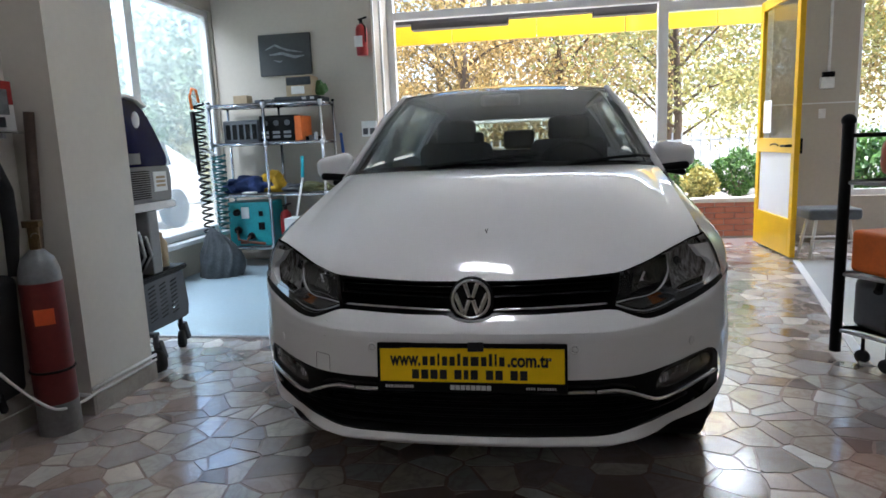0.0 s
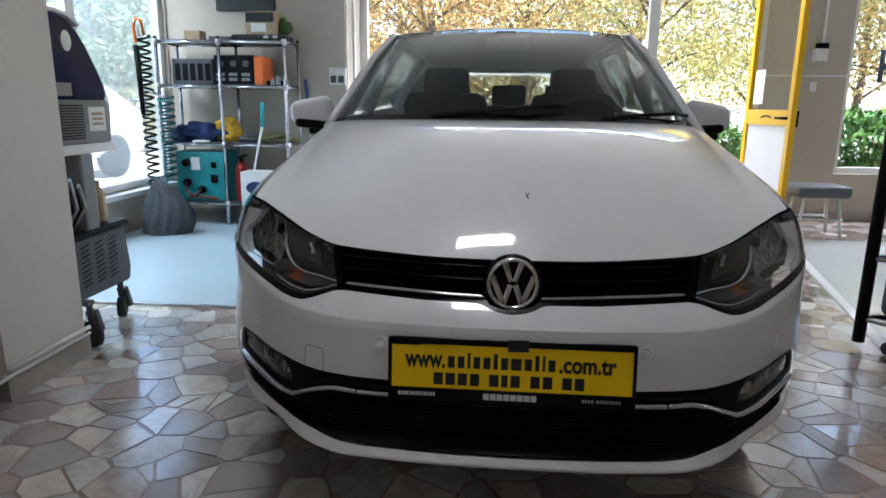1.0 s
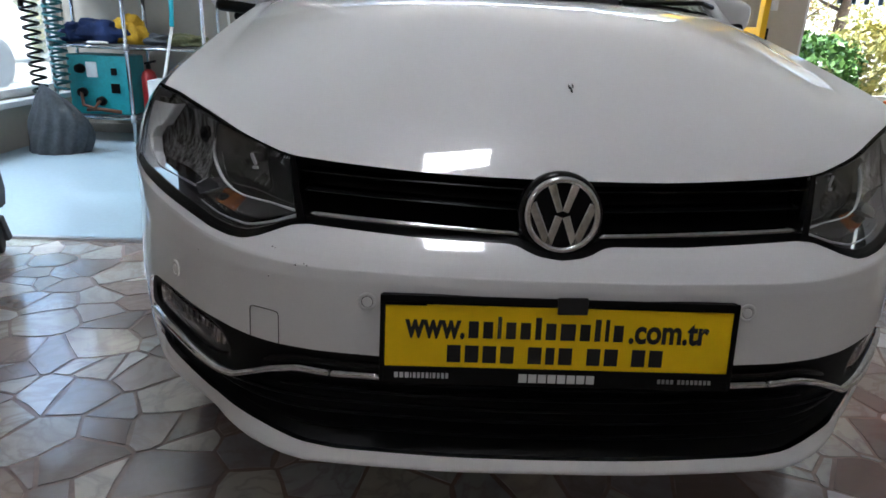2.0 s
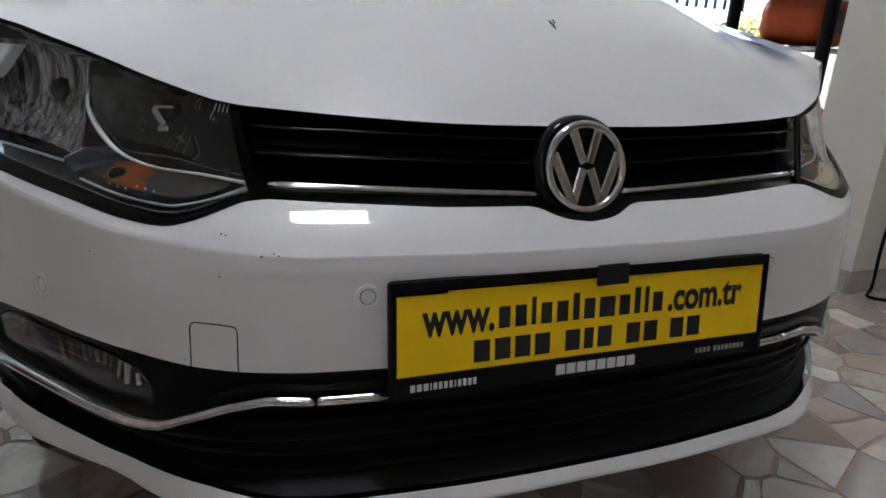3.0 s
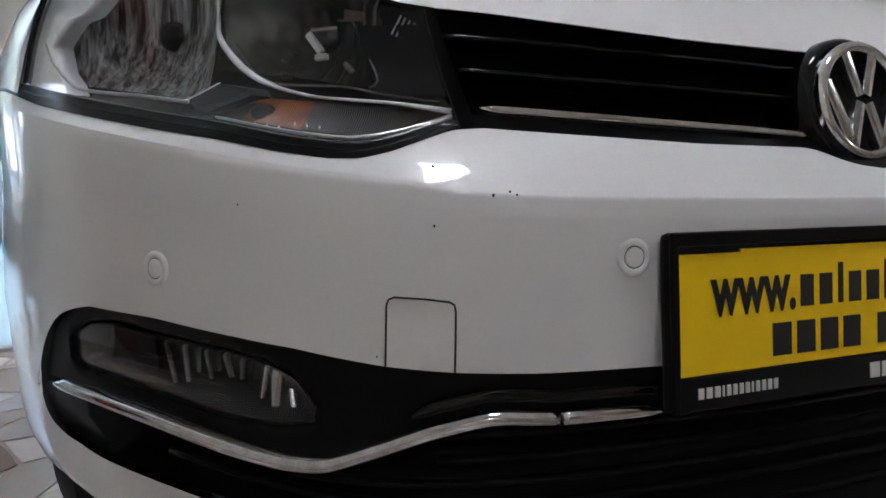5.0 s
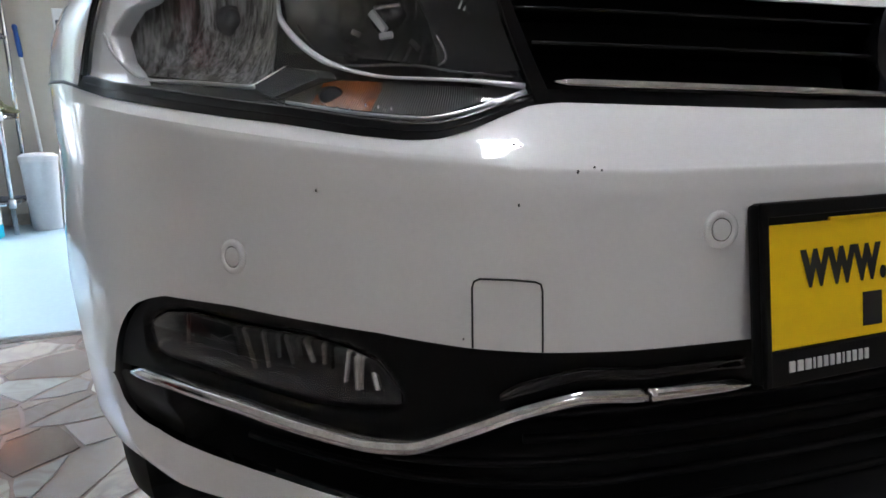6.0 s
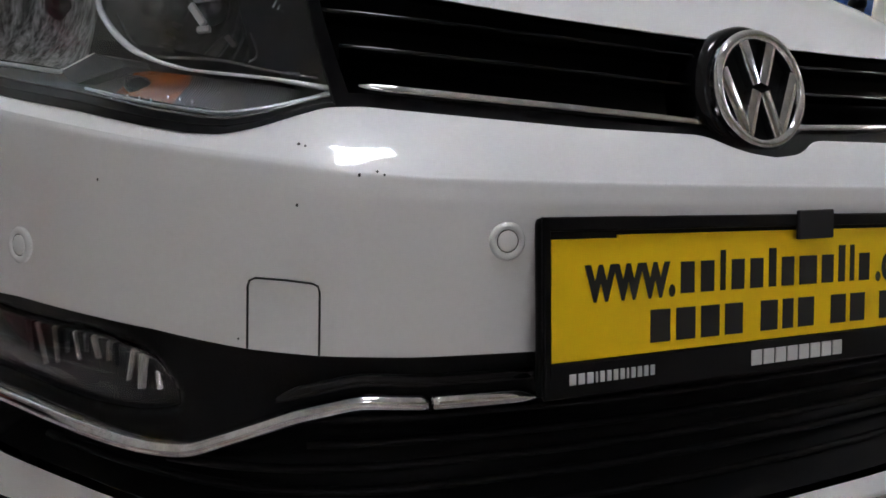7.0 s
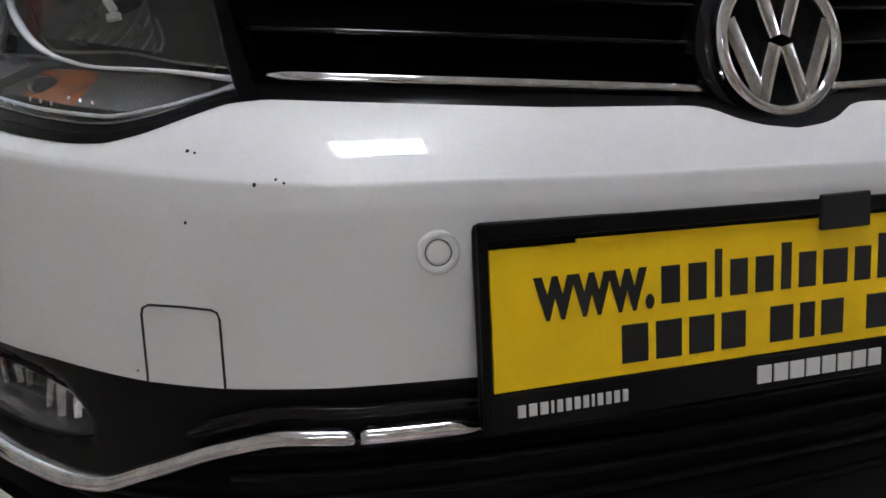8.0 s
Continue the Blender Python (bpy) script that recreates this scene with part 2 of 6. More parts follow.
WY = 4.52          # back wall beside the shelf
NY = 5.2           # plane of the entrance
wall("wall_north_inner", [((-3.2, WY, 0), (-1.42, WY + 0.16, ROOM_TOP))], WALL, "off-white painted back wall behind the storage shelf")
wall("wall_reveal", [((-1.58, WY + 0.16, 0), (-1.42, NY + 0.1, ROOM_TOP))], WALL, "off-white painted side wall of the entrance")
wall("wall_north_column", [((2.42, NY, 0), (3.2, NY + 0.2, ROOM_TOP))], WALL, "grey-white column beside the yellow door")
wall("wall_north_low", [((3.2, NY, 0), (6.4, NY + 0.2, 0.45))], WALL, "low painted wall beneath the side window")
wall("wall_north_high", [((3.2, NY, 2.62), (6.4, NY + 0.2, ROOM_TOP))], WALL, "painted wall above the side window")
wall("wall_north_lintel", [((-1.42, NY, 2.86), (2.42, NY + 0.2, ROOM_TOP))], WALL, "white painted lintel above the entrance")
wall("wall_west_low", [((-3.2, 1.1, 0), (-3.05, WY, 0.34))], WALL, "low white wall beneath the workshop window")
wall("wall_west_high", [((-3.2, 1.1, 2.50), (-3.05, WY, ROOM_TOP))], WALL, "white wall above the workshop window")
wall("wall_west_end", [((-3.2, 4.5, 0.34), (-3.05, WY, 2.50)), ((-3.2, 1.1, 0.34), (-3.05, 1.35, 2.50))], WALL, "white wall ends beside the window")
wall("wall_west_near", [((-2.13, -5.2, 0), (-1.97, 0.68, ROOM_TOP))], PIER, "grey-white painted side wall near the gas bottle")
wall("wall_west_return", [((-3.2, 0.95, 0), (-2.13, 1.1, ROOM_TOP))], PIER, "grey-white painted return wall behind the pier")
# unseen rear and east walls, added to close the room against outside light
wall("wall_south", [((-2.13, -5.35, 0), (6.4, -5.2, ROOM_TOP))], WALL, "plain off-white rear wall, unseen, added to close the room")
wall("wall_east", [((6.4, -5.35, 0), (6.55, NY + 0.2, ROOM_TOP))], WALL, "plain off-white side wall, unseen, added to close the room")
wall("pier_west", [((-2.13, 0.68, 0.0), (-1.76, 1.12, ROOM_TOP))], PIER, "square grey-white painted pier with a scuffed base", "pier")
wall("pier_east", [((1.78, 0.95, 0.0), (2.2, 1.22, ROOM_TOP))], PIER, "square grey-white painted pier with a hanging cable", "pier")
bm = BM()
span(bm, (-3.2, -5.35, ROOM_TOP), (6.55, NY + 0.2, ROOM_TOP + 0.15))
tagged(part("ceiling", bm, CEIL), "plain white painted showroom ceiling", "ceiling", "", "structure")

# ---- the car ----
PLAN = [(0, 0.012), (0.15, 0.013), (0.29, 0.024), (0.38, 0.034), (0.43, 0.046), (0.476, 0.062), (0.56, 0.115), (0.632, 0.193),
        (0.702, 0.275), (0.765, 0.375), (0.811, 0.485), (0.834, 0.60), (0.841, 0.73), (0.842, 0.85)]
plan_pts = [(-x, y, 0) for x, y in PLAN[:0:-1]] + [(x, y, 0) for x, y in PLAN]
raw = np.array([catmull(plan_pts, k / 960)[:2] for k in range(961)])
raw_s = np.r_[0, np.cumsum(np.hypot(*np.diff(raw, axis=0).T))]
step_s = np.linspace(0, raw_s[-1], 1201)
even = np.stack([np.interp(step_s, raw_s, raw[:, k]) for k in (0, 1)], 1)
bow = np.unwrap(np.arctan2(*np.diff(even, axis=0).T[::-1]))
soft_k = np.hanning(91) / np.hanning(91).sum()
bow = np.convolve(np.pad(bow, 45, mode="edge"), soft_k, "valid")[600:]
ds = step_s[1]
plan_c = np.r_[[[0.0, 0.012]], np.stack([np.cumsum(np.cos(bow)) * ds, 0.012 + np.cumsum(np.sin(bow)) * ds], 1)]
plan_s = np.arange(len(plan_c)) * ds
inset = line([0.18, 0.22, 0.255, 0.275, 0.295, 0.33, 0.45, 0.52, 0.57, 0.588, 0.592, 0.604, 0.611, 0.618, 0.628, 0.637, 0.70, 0.76, 0.84],
             [0.05, 0.03, -0.01, -0.03, -0.02, 0.0, -0.004, 0.0, 0.004, 0.0075, 0.0108, 0.0216, 0.0287, 0.0363, 0.0485, 0.0605, 0.085, 0.105, 0.14], 3)
crease_rise = line([0, 0.14, 0.35, 0.41, 0.475, 0.55, 0.69, 0.81, 0.90, 1.0, 1.4], [-0.005, -0.005, -0.003, 0.0, 0.006, 0.013, 0.029, 0.044, 0.056, 0.066, 0.066], 11)


def front(s, z, deeper=0.0):
    """A point of the car's nose: s metres round it from the middle, at the height z, deeper below its skin."""
    a = abs(s)
    at = [float(np.interp(v, plan_s, plan_c[:, k])) for v in (a, max(a - 0.012, 0), a + 0.012) for k in (0, 1)]
    tx, ty = (1.0, 0.0) if a < 0.012 else (at[4] - at[2], at[5] - at[3])
    h = math.hypot(tx, ty)
    d = inset(float(np.interp(z, [0.56, 0.591 + crease_rise(a), 0.76], [0.56, 0.591, 0.76])) if 0.56 < z < 0.76 else z)
    if z > 0.57:
        d = inset(0.57) + (d - inset(0.57)) * float(np.interp(a, [0, 0.5, 0.8, 0.95, 1.02], [1, 1, 0.55, 0.12, 0.0]))
    if z < 0.36:
        d += 0.034 * min(1, max(0, (a - 0.385) / 0.2)) * min(1, (0.36 - z) / 0.07)
    if z < 0.36 and a > 0.84:
        w = min(1.0, (a - 0.84) / 0.06)
        d = d * (1 - w) + w * 0.010 * ((0.36 - z) / 0.10) ** 1.6
    d += deeper
    return Vector((math.copysign(at[0] - ty / h * d, s), at[1] + tx / h * d, z))


TOP = line([0, 0.03, 0.05, 0.064, 0.08, 0.2, 0.40, 0.43, 0.455, 0.48, 0.505, 0.53, 0.57, 0.635, 0.70, 0.78, 0.87, 0.935, 0.98, 1.05, 1.4],
           [0.6085, 0.6115, 0.6170, 0.6235, 0.6262, 0.6275, 0.636, 0.634, 0.626, 0.617, 0.611, 0.611, 0.615, 0.624, 0.631, 0.641, 0.653, 0.665, 0.672, 0.675, 0.675], 7)
LOW = line([0, 0.36, 0.43, 0.48, 0.55, 0.60, 0.69, 0.78, 0.805, 0.828, 0.846, 0.862, 0.876, 0.888, 0.896, 0.900, 1.4],
           [0.450, 0.454, 0.457, 0.461, 0.470, 0.473, 0.476, 0.474, 0.468, 0.460, 0.448, 0.434, 0.418, 0.400, 0.384, 0.370, 0.370], 5)
LIP = line([0, 0.335, 0.405, 0.465, 0.565, 0.65, 0.755, 0.835, 0.862, 0.880, 0.891, 0.897, 0.900, 1.4],
           [0.293, 0.295, 0.300, 0.308, 0.316, 0.318, 0.318, 0.319, 0.323, 0.330, 0.342, 0.355, 0.370, 0.370], 5)
WAVE = line([0, 0.35, 0.40, 0.445, 0.495, 0.525, 0.56, 0.605, 0.70, 0.78, 0.85, 1.0], [0.417, 0.417, 0.421, 0.411, 0.391, 0.378, 0.376, 0.379, 0.385, 0.388, 0.387, 0.37])
HOOD = line([0, 0.10, 0.17, 0.23, 0.285, 0.34, 0.40, 0.445, 0.49, 0.605, 0.70, 0.785, 0.845, 1.0], [0.718, 0.7185, 0.7195, 0.7215, 0.7245, 0.7275, 0.731, 0.733, 0.738, 0.762, 0.784, 0.802, 0.813, 0.834], 11)
ARCH_Y, ARCH_Z, ARCH_R = 0.80, 0.31, 0.335


def arch(y, centre, sill):
    d = ARCH_R ** 2 - (y - centre) ** 2
    return max(sill, ARCH_Z + math.sqrt(d)) if d > 0 else sill


car = thing("hatchback_car", (0, 1.9, 0), "white compact hatchback parked in the showroom, dusty paint", "car")


def band(lo, hi, s0, s1, nu, nv, deeper=0.0, thick=0.0, bm=None):
    bm = bm or BM()
    deep = deeper if callable(deeper) else (lambda s, v: deeper)

    def f(u, v):
        s = s0 + u * (s1 - s0)
        a = abs(s)
        return front(s, lo(a) + v * (hi(a) - lo(a)), deep(s, v))

    return sheet(bm, f, nu, nv, thick)


S_END = float(np.interp(0.80, plan_c[:, 1], plan_s))


def bumper_low(a):
    y = float(np.interp(a, plan_s, plan_c[:, 1]))
    return min(max(LOW(a), arch(y, ARCH_Y, 0.0)), TOP(a) - 0.003)


def bumper_skin(u, v):
    s = -S_END + 2 * S_END * u
    a = abs(s)
    lo, hi = bumper_low(a), TOP(a)
    mid = min(max(0.5895 + crease_rise(a), lo + 0.001), hi - 0.001)
    z = mid - (mid - lo) * (1 - 2 * v) ** 1.7 if v < 0.5 else mid + (hi - mid) * (2 * v - 1) ** 1.5
    return front(s, z)


bm = BM()
sheet(bm, bumper_skin, 440, 64)
bumper = part("bumper", bm, PAINT, car, smooth=True)
LIPB = line([0, 0.375, 0.40, 0.49, 0.62, 0.84, 1.0, 1.4], [0.256, 0.259, 0.262, 0.276, 0.286, 0.272, 0.262, 0.26])
S_LIP = float(np.interp(ARCH_Y - ARCH_R + 0.004, plan_c[:, 1], plan_s))
part("front_lip", band(LIPB, LIP, -S_LIP, S_LIP, 400, 8, lambda s, v: -0.004 * min(1.0, max(0.0, (0.9 - abs(s)) / 0.1)) + 0.02 * max(0, 0.25 - v)), PAINT, car, "white lower bumper lip", True)
# black undertray, carried lower to stand in for the shadow under the lip
part("undertray", band(lambda a: 0.17, LIPB, -1.0, 1.0, 60, 4, lambda s, v: 0.012 + 0.10 * (1 - v)), BLACK, car, smooth=True)
part("grille_backing", band(lambda a: 0.22, lambda a: HOOD(a) - 0.004, -0.97, 0.97, 80, 14, 0.075), BLACK, car)
part("lower_intake", band(LIP, lambda a: min(WAVE(a) - 0.006, LOW(a) - 0.004), -0.900, 0.900, 200, 6, lambda s, v: 0.006 + 0.05 * math.sin(math.pi * v) * (abs(s) < 0.80)), BLACK, car, "black lower air intake", True)
FOG_LO = line([0, 0.04, 0.14, 0.30, 0.52, 0.78, 0.93, 0.98, 1], [0.410, 0.405, 0.400, 0.398, 0.401, 0.406, 0.408, 0.413, 0.426], 9)
FOG_HI = line([0, 0.03, 0.07, 0.15, 0.28, 0.55, 0.76, 0.88, 0.94, 0.98, 1], [0.412, 0.428, 0.444, 0.453, 0.459, 0.4595, 0.462, 0.456, 0.448, 0.440, 0.428], 9)
FOG_S, FOG_W = 0.535, 0.295


def insert_deep(s, v):
    a = abs(s)
    lo = min(WAVE(a), LOW(a) - 0.002)
    z, u = lo + v * (LOW(a) - lo), (a - FOG_S) / FOG_W
    gap = min(z - FOG_LO(u), FOG_HI(u) - z, 0.004) if 0 < u < 1 else -1
    return 0.007 + 0.004 * min(1.0, max(0.0, (0.01 + gap) / 0.01)) + (0.05 * min(1.0, gap / 0.002) if gap > 0 else 0.0)


part("bumper_insert", band(lambda a: min(WAVE(a), LOW(a) - 0.002), LOW, -0.900, 0.900, 360, 30, insert_deep), BLACK, car, "black insert round the fog lamps", True)
for k in range(5):
    z0 = 0.312 + 0.021 * k
    bm = BM()
    n = 60
    lim = 0.72 if k < 2 else (0.56 if k < 3 else 0.44)
    tube(bm, [front(-lim + 2 * lim * i / n, z0 + 0.006 * (abs(-lim + 2 * lim * i / n)), 0.020) for i in range(n + 1)], 0.0038, 6)
    part("slat", bm, BLACK, car, smooth=True)


def ribbon(fn, s0, s1, n, wide, proud, mat, name, parent, label=""):
    """A rounded trim strip that follows z = fn(s)."""
    bm = BM()
    rows = []
    for i in range(n + 1):
        s = s0 + (s1 - s0) * i / n
        z = fn(abs(s))
        rows.append([bm.verts.new(front(s, z + dz * half, d)) for dz, d in ((-1, 0.012), (-1, -proud * 0.4), (-0.45, -proud), (0.45, -proud), (1, -proud * 0.4), (1, 0.012)) for half in [wide * min(1.0, 0.35 + abs(s - s1) / 0.02)]])
    for a, b in zip(rows, rows[1:]):
        for k in range(5):
            bm.faces.new((a[k], a[k + 1], b[k + 1], b[k]))
    bm.faces.new(rows[0]), bm.faces.new(rows[-1])
    return part(name, bm, mat, parent, label, True)


for side in (-1, 1):
    ribbon(WAVE, side * 0.349, side * 0.847, 80, 0.0060, 0.006, CHROME, "chrome_trim", car, "chrome wave-shaped bumper trim, finely speckled")
    ribbon(WAVE, side * 0.345, side * 0.262, 16, 0.0060, 0.006, CHROME, "chrome_trim", car, "chrome bumper trim beside the plate")
    ribbon(lambda a: WAVE(a) + 0.0165, side * 0.262, side * 0.46, 30, 0.0045, -0.002, GLOSS, "gloss_strip", car, "glossy black strip above the chrome trim")
    ribbon(lambda a: 0.6360 + 0.040 * a, side * 0.060, side * 0.401, 30, 0.0030, 0.001, CHROME, "grille_trim", car, "thin chrome strip along the grille")
SEAL = material("seal_rubber", (0.0025, 0.0025, 0.003), 0.2, spec=0.12, vary=0.2, scale=30)
# upper grille
part("grille", band(lambda a: TOP(a) + 0.001, lambda a: HOOD(a) - 0.002, -0.47, 0.47, 60, 6, lambda s, v: 0.012 + 0.045 * math.sin(math.pi * v)), BLACK, car, "black upper radiator grille", True)
BLADE = ((0.0012, 0.008), (0.0, 0.0068), (-0.0015, 0.0075), (-0.007, 0.034), (0.004, 0.036))
for z0, rise, half in ((0.6995, 0.027, 0.438), (0.6702, 0.031, 0.420)):
    bm = BM()
    rows = [[bm.verts.new(front(s, z0 + rise * (s * s + 0.0009) ** 0.5 + dz, d)) for dz, d in BLADE] for s in [half * (i / 30 - 1) for i in range(61)]]
    for a, b in zip(rows, rows[1:]):
        for k in range(5):
            bm.faces.new((a[k], a[(k + 1) % 5], b[(k + 1) % 5], b[k]))
    bm.faces.new(rows[0]), bm.faces.new(rows[-1])
    slat = sharp(part("slat", bm, GLOSS, car), 50)
    bm = BM()
    tube(bm, [front(half * (i / 30 - 1), z0 + rise * ((half * (i / 30 - 1)) ** 2 + 0.0009) ** 0.5, 0.0062) for i in range(61)], 0.0019, 8)
    part("front_edge", bm, GLOSS, slat, smooth=True)
part("grille_sill", band(lambda a: TOP(a) - 0.001, lambda a: TOP(a) + 0.011, -0.42, 0.42, 60, 2, 0.003), SEAL, car, smooth=True)

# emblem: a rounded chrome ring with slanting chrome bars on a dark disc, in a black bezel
em = front(0, 0.6700) + Vector((0, -0.0090, 0))
em_m = Matrix.Translation(em) @ pose(0, 0, 0, 90 - 14)
bm = BM()
lathe(bm, [(0.068, -0.046), (0.068, -0.014), (0.0665, -0.006), (0.063, -0.001), (0.058, 0.0005), (0.056, -0.002), (0.02, -0.002)], em_m, 64)
emblem = part("emblem", bm, GLOSS, car, "round chrome badge on a black disc", True)
bm = BM()
arc = [math.pi * k / 12 for k in range(13)]
lathe(bm, [(0.0585, -0.002), *[(0.0532 + 0.0053 * math.cos(a), 0.006 + 0.0052 * math.sin(a)) for a in arc], (0.0479, -0.002)], em_m, 72)
sharp(part("ring", bm, CHROME, emblem, "rounded chrome ring"), 60)


bm = BM()
lathe(bm, [(0.050, -0.004), (0.050, -0.0014), (0.001, -0.0014)], em_m, 48)
part("disc", bm, BLACK, emblem, "matt black disc")


def chrome_bar(a, b, w0, w1):
    """A bar with a broad flat crown and sloping flanks from a to b on the badge's face."""
    a, b = Vector((*a, 0)), Vector((*b, 0))
    side = (b - a).normalized().cross(Vector((0, 0, 1)))
    bm = BM()
    rows = []
    for f in (0.0, 0.25, 0.5, 0.75, 1.0):
        c, w = a.lerp(b, f), w0 + (w1 - w0) * f
        rows.append([bm.verts.new(em_m @ (c + side * w * k + Vector((0, 0, h)))) for k, h in ((-0.5, -0.002), (-0.5, 0.0066), (-0.47, 0.0080), (-0.38, 0.0088), (0.38, 0.0088), (0.47, 0.0080), (0.5, 0.0066), (0.5, -0.002))])
    for r, t in zip(rows, rows[1:]):
        for k in range(7):
            bm.faces.new((r[k], r[k + 1], t[k + 1], t[k]))
    bm.faces.new(rows[0]), bm.faces.new(rows[-1])
    return sharp(part("bar", bm, CHROME, emblem), 40)


for k in (-1, 1):
    chrome_bar((k * 0.0190, 0.0480), (k * 0.0042, 0.0050), 0.0142, 0.0110)
    chrome_bar((k * 0.0470, 0.0170), (k * 0.0195, -0.0470), 0.0142, 0.0130)
    chrome_bar((k * 0.0205, -0.0460), (k * 0.0055, -0.0020), 0.0125, 0.0130)

for side in (-1, 1):
    bm = BM()
    tube(bm, [front(side * (0.925 + (S_END - 0.925) * k / 24), TOP(0.925 + (S_END - 0.925) * k / 24) + 0.001, 0.0012) for k in range(25)], 0.0022, 6)
    part("panel_gap", bm, INK, bumper, "thin dark joint between bumper and wing")

# parking sensors, towing cover, chips
for s, z in ((-0.29, 0.540), (0.29, 0.540), (-0.687, 0.518), (0.687, 0.518)):
    n = (front(s + 0.01, z) - front(s - 0.01, z)).cross(front(s, z + 0.01) - front(s, z - 0.01)).normalized()
    m = Matrix.Translation(front(s, z)) @ n.to_track_quat("Z", "Y").to_matrix().to_4x4()
    bm = BM()
    lathe(bm, [(0.0145, -0.004), (0.0145, 0.0013), (0.0131, 0.0025), (0.0092, 0.0025), (0.0088, 0.0011)], m, 32)
    sensor = part("parking_sensor", bm, PAINT, bumper, "white round parking sensor", True)
    bm = BM()
    lathe(bm, [(0.0092, 0.0), (0.0092, 0.0014), (0.0081, 0.0014), (0.0081, 0.0)], m, 32)
    part("gap_ring", bm, INK, sensor)
    bm = BM()
    lathe(bm, [(0.0081, -0.002), (0.0081, 0.0018), (0.007, 0.0023), (0.001, 0.0023)], m, 32)
    part("face", bm, PAINT, sensor, smooth=True)
TOW = [(-0.4795, 0.4615), (-0.4795, 0.506), (-0.4782, 0.5105), (-0.474, 0.5125), (-0.452, 0.5115), (-0.434, 0.5095), (-0.4302, 0.5075), (-0.429, 0.503), (-0.429, 0.4575)]
bm = BM()
tube(bm, [front(s, z, -0.0002) for s, z in TOW], 0.0008, 6)
part("tow_cover_gap", bm, INK, bumper, "thin dark joint of the towing-eye cover")
CHIPS = [(-0.447, 0.606, 2.2), (-0.442, 0.605, 1.6), (-0.402, 0.5865, 2.2), (-0.389, 0.589, 1.8), (-0.384, 0.587, 1.6), (-0.4455, 0.5645, 1.8), (-0.60, 0.575, 1.6), (-0.486, 0.468, 1.2)]
for s, z, r in CHIPS:
    bm = BM()
    ball(bm, front(s, z), (r * 0.00055, 0.0005, r * 0.0007), u=7, v=5)
    part("paint_chip", bm, INK, bumper)

# bonnet
HOOD_S = 0.845


def hood(u, v):
    a = abs(u)
    e = front(HOOD_S * a, HOOD(HOOD_S * a), 0.0)
    back = catmull([(0, 0.965, 1.010), (0.2, 0.975, 1.010), (0.41, 1.02, 1.006), (0.585, 1.10, 0.999), (0.695, 1.20, 0.986)], a)
    g = 1 - (1 - v) ** (2.8 - 1.65 * min(1.0, a / 0.9) ** 1.3)
    x = e.x + (back.x - e.x) * (v ** 0.8)
    return Vector((math.copysign(x, u), e.y + (back.y - e.y) * v, e.z + (back.z - e.z) * g + 0.008 * (1 - math.exp(-v / 0.04)) * (1 - v)))


bm = BM()
sheet(bm, lambda u, v: hood(2 * u - 1, v), 80, 40)
bonnet = part("bonnet", bm, PAINT, car, "white bonnet with a dark paint chip", True)
bm = BM()
sheet(bm, lambda u, v: front((2 * u - 1) * HOOD_S, HOOD(abs(2 * u - 1) * HOOD_S) - 0.0025 * v - 0.0008, 0.001 + 0.012 * v), 80, 2)
part("bonnet_edge", bm, SEAL, bonnet, "dark gap below the bonnet edge", True)
c = hood(0.040, 0.168)
bm = BM()
for dx, dy, sx, sy in ((0, 0, 0.0022, 0.009), (-0.003, 0.006, 0.0016, 0.006), (0.003, 0.008, 0.0014, 0.005)):
    ball(bm, c + Vector((dx, dy, 0.86 * dy)), (sx, sy, 0.0011), (41, 0, 12), 8, 6)
part("paint_chip", bm, INK, bonnet)

# sides
xs = line([0.2, 0.375, 0.485, 0.60, 0.73, 1.2, 2.6, 3.3, 3.7, 3.93], [0.64, 0.765, 0.811, 0.834, 0.841, 0.842, 0.842, 0.82, 0.76, 0.66])
REAR_Y = 3.27


def body_side(side):
    edge = [hood(1, k / 30) for k in range(31)]
    ey = [p.y for p in edge]

    def f(y, v):
        if y < 1.2:
            zt, xt = float(np.interp(y, ey, [p.z for p in edge])), float(np.interp(y, ey, [p.x for p in edge]))
        else:
            zt, xt = 0.986 + 0.030 * (y - 1.2), xs(y) - 0.145 + 0.055 * min(1, (y - 1.2) / 0.25)
        if y < 0.80:
            zb = 0.677
        elif y < 2.2:
            zb = arch(y, ARCH_Y, 0.24)
        else:
            zb = arch(y, REAR_Y, 0.24)
        z = zb + (zt - zb) * v
        xb = xs(y) - float(np.interp(z, [0.2, 0.32, 0.45, 0.7, 1.2], [0.06, 0.014, 0.0, 0.0, 0.0]))
        k = max(0.0, (z - 0.66) / max(zt - 0.66, 0.05))
        x = xb + (xt - xb) * k ** 2.5 + 0.008 * math.exp(-((z - 0.80) / 0.02) ** 2) * (y > 1.0)
        return Vector((side * x, y, z))

    return f


def panel(name, side, y0, y1, label=""):
    bm = BM()
    f = body_side(side)
    sheet(bm, lambda u, v: f(y0 + u * (y1 - y0), v), max(8, int((y1 - y0) * 40)), 24, 0.0)
    return part(name, bm, PAINT, car, label, True)


LAMP_END = lambda v: 0.932 - 0.072 * v * v


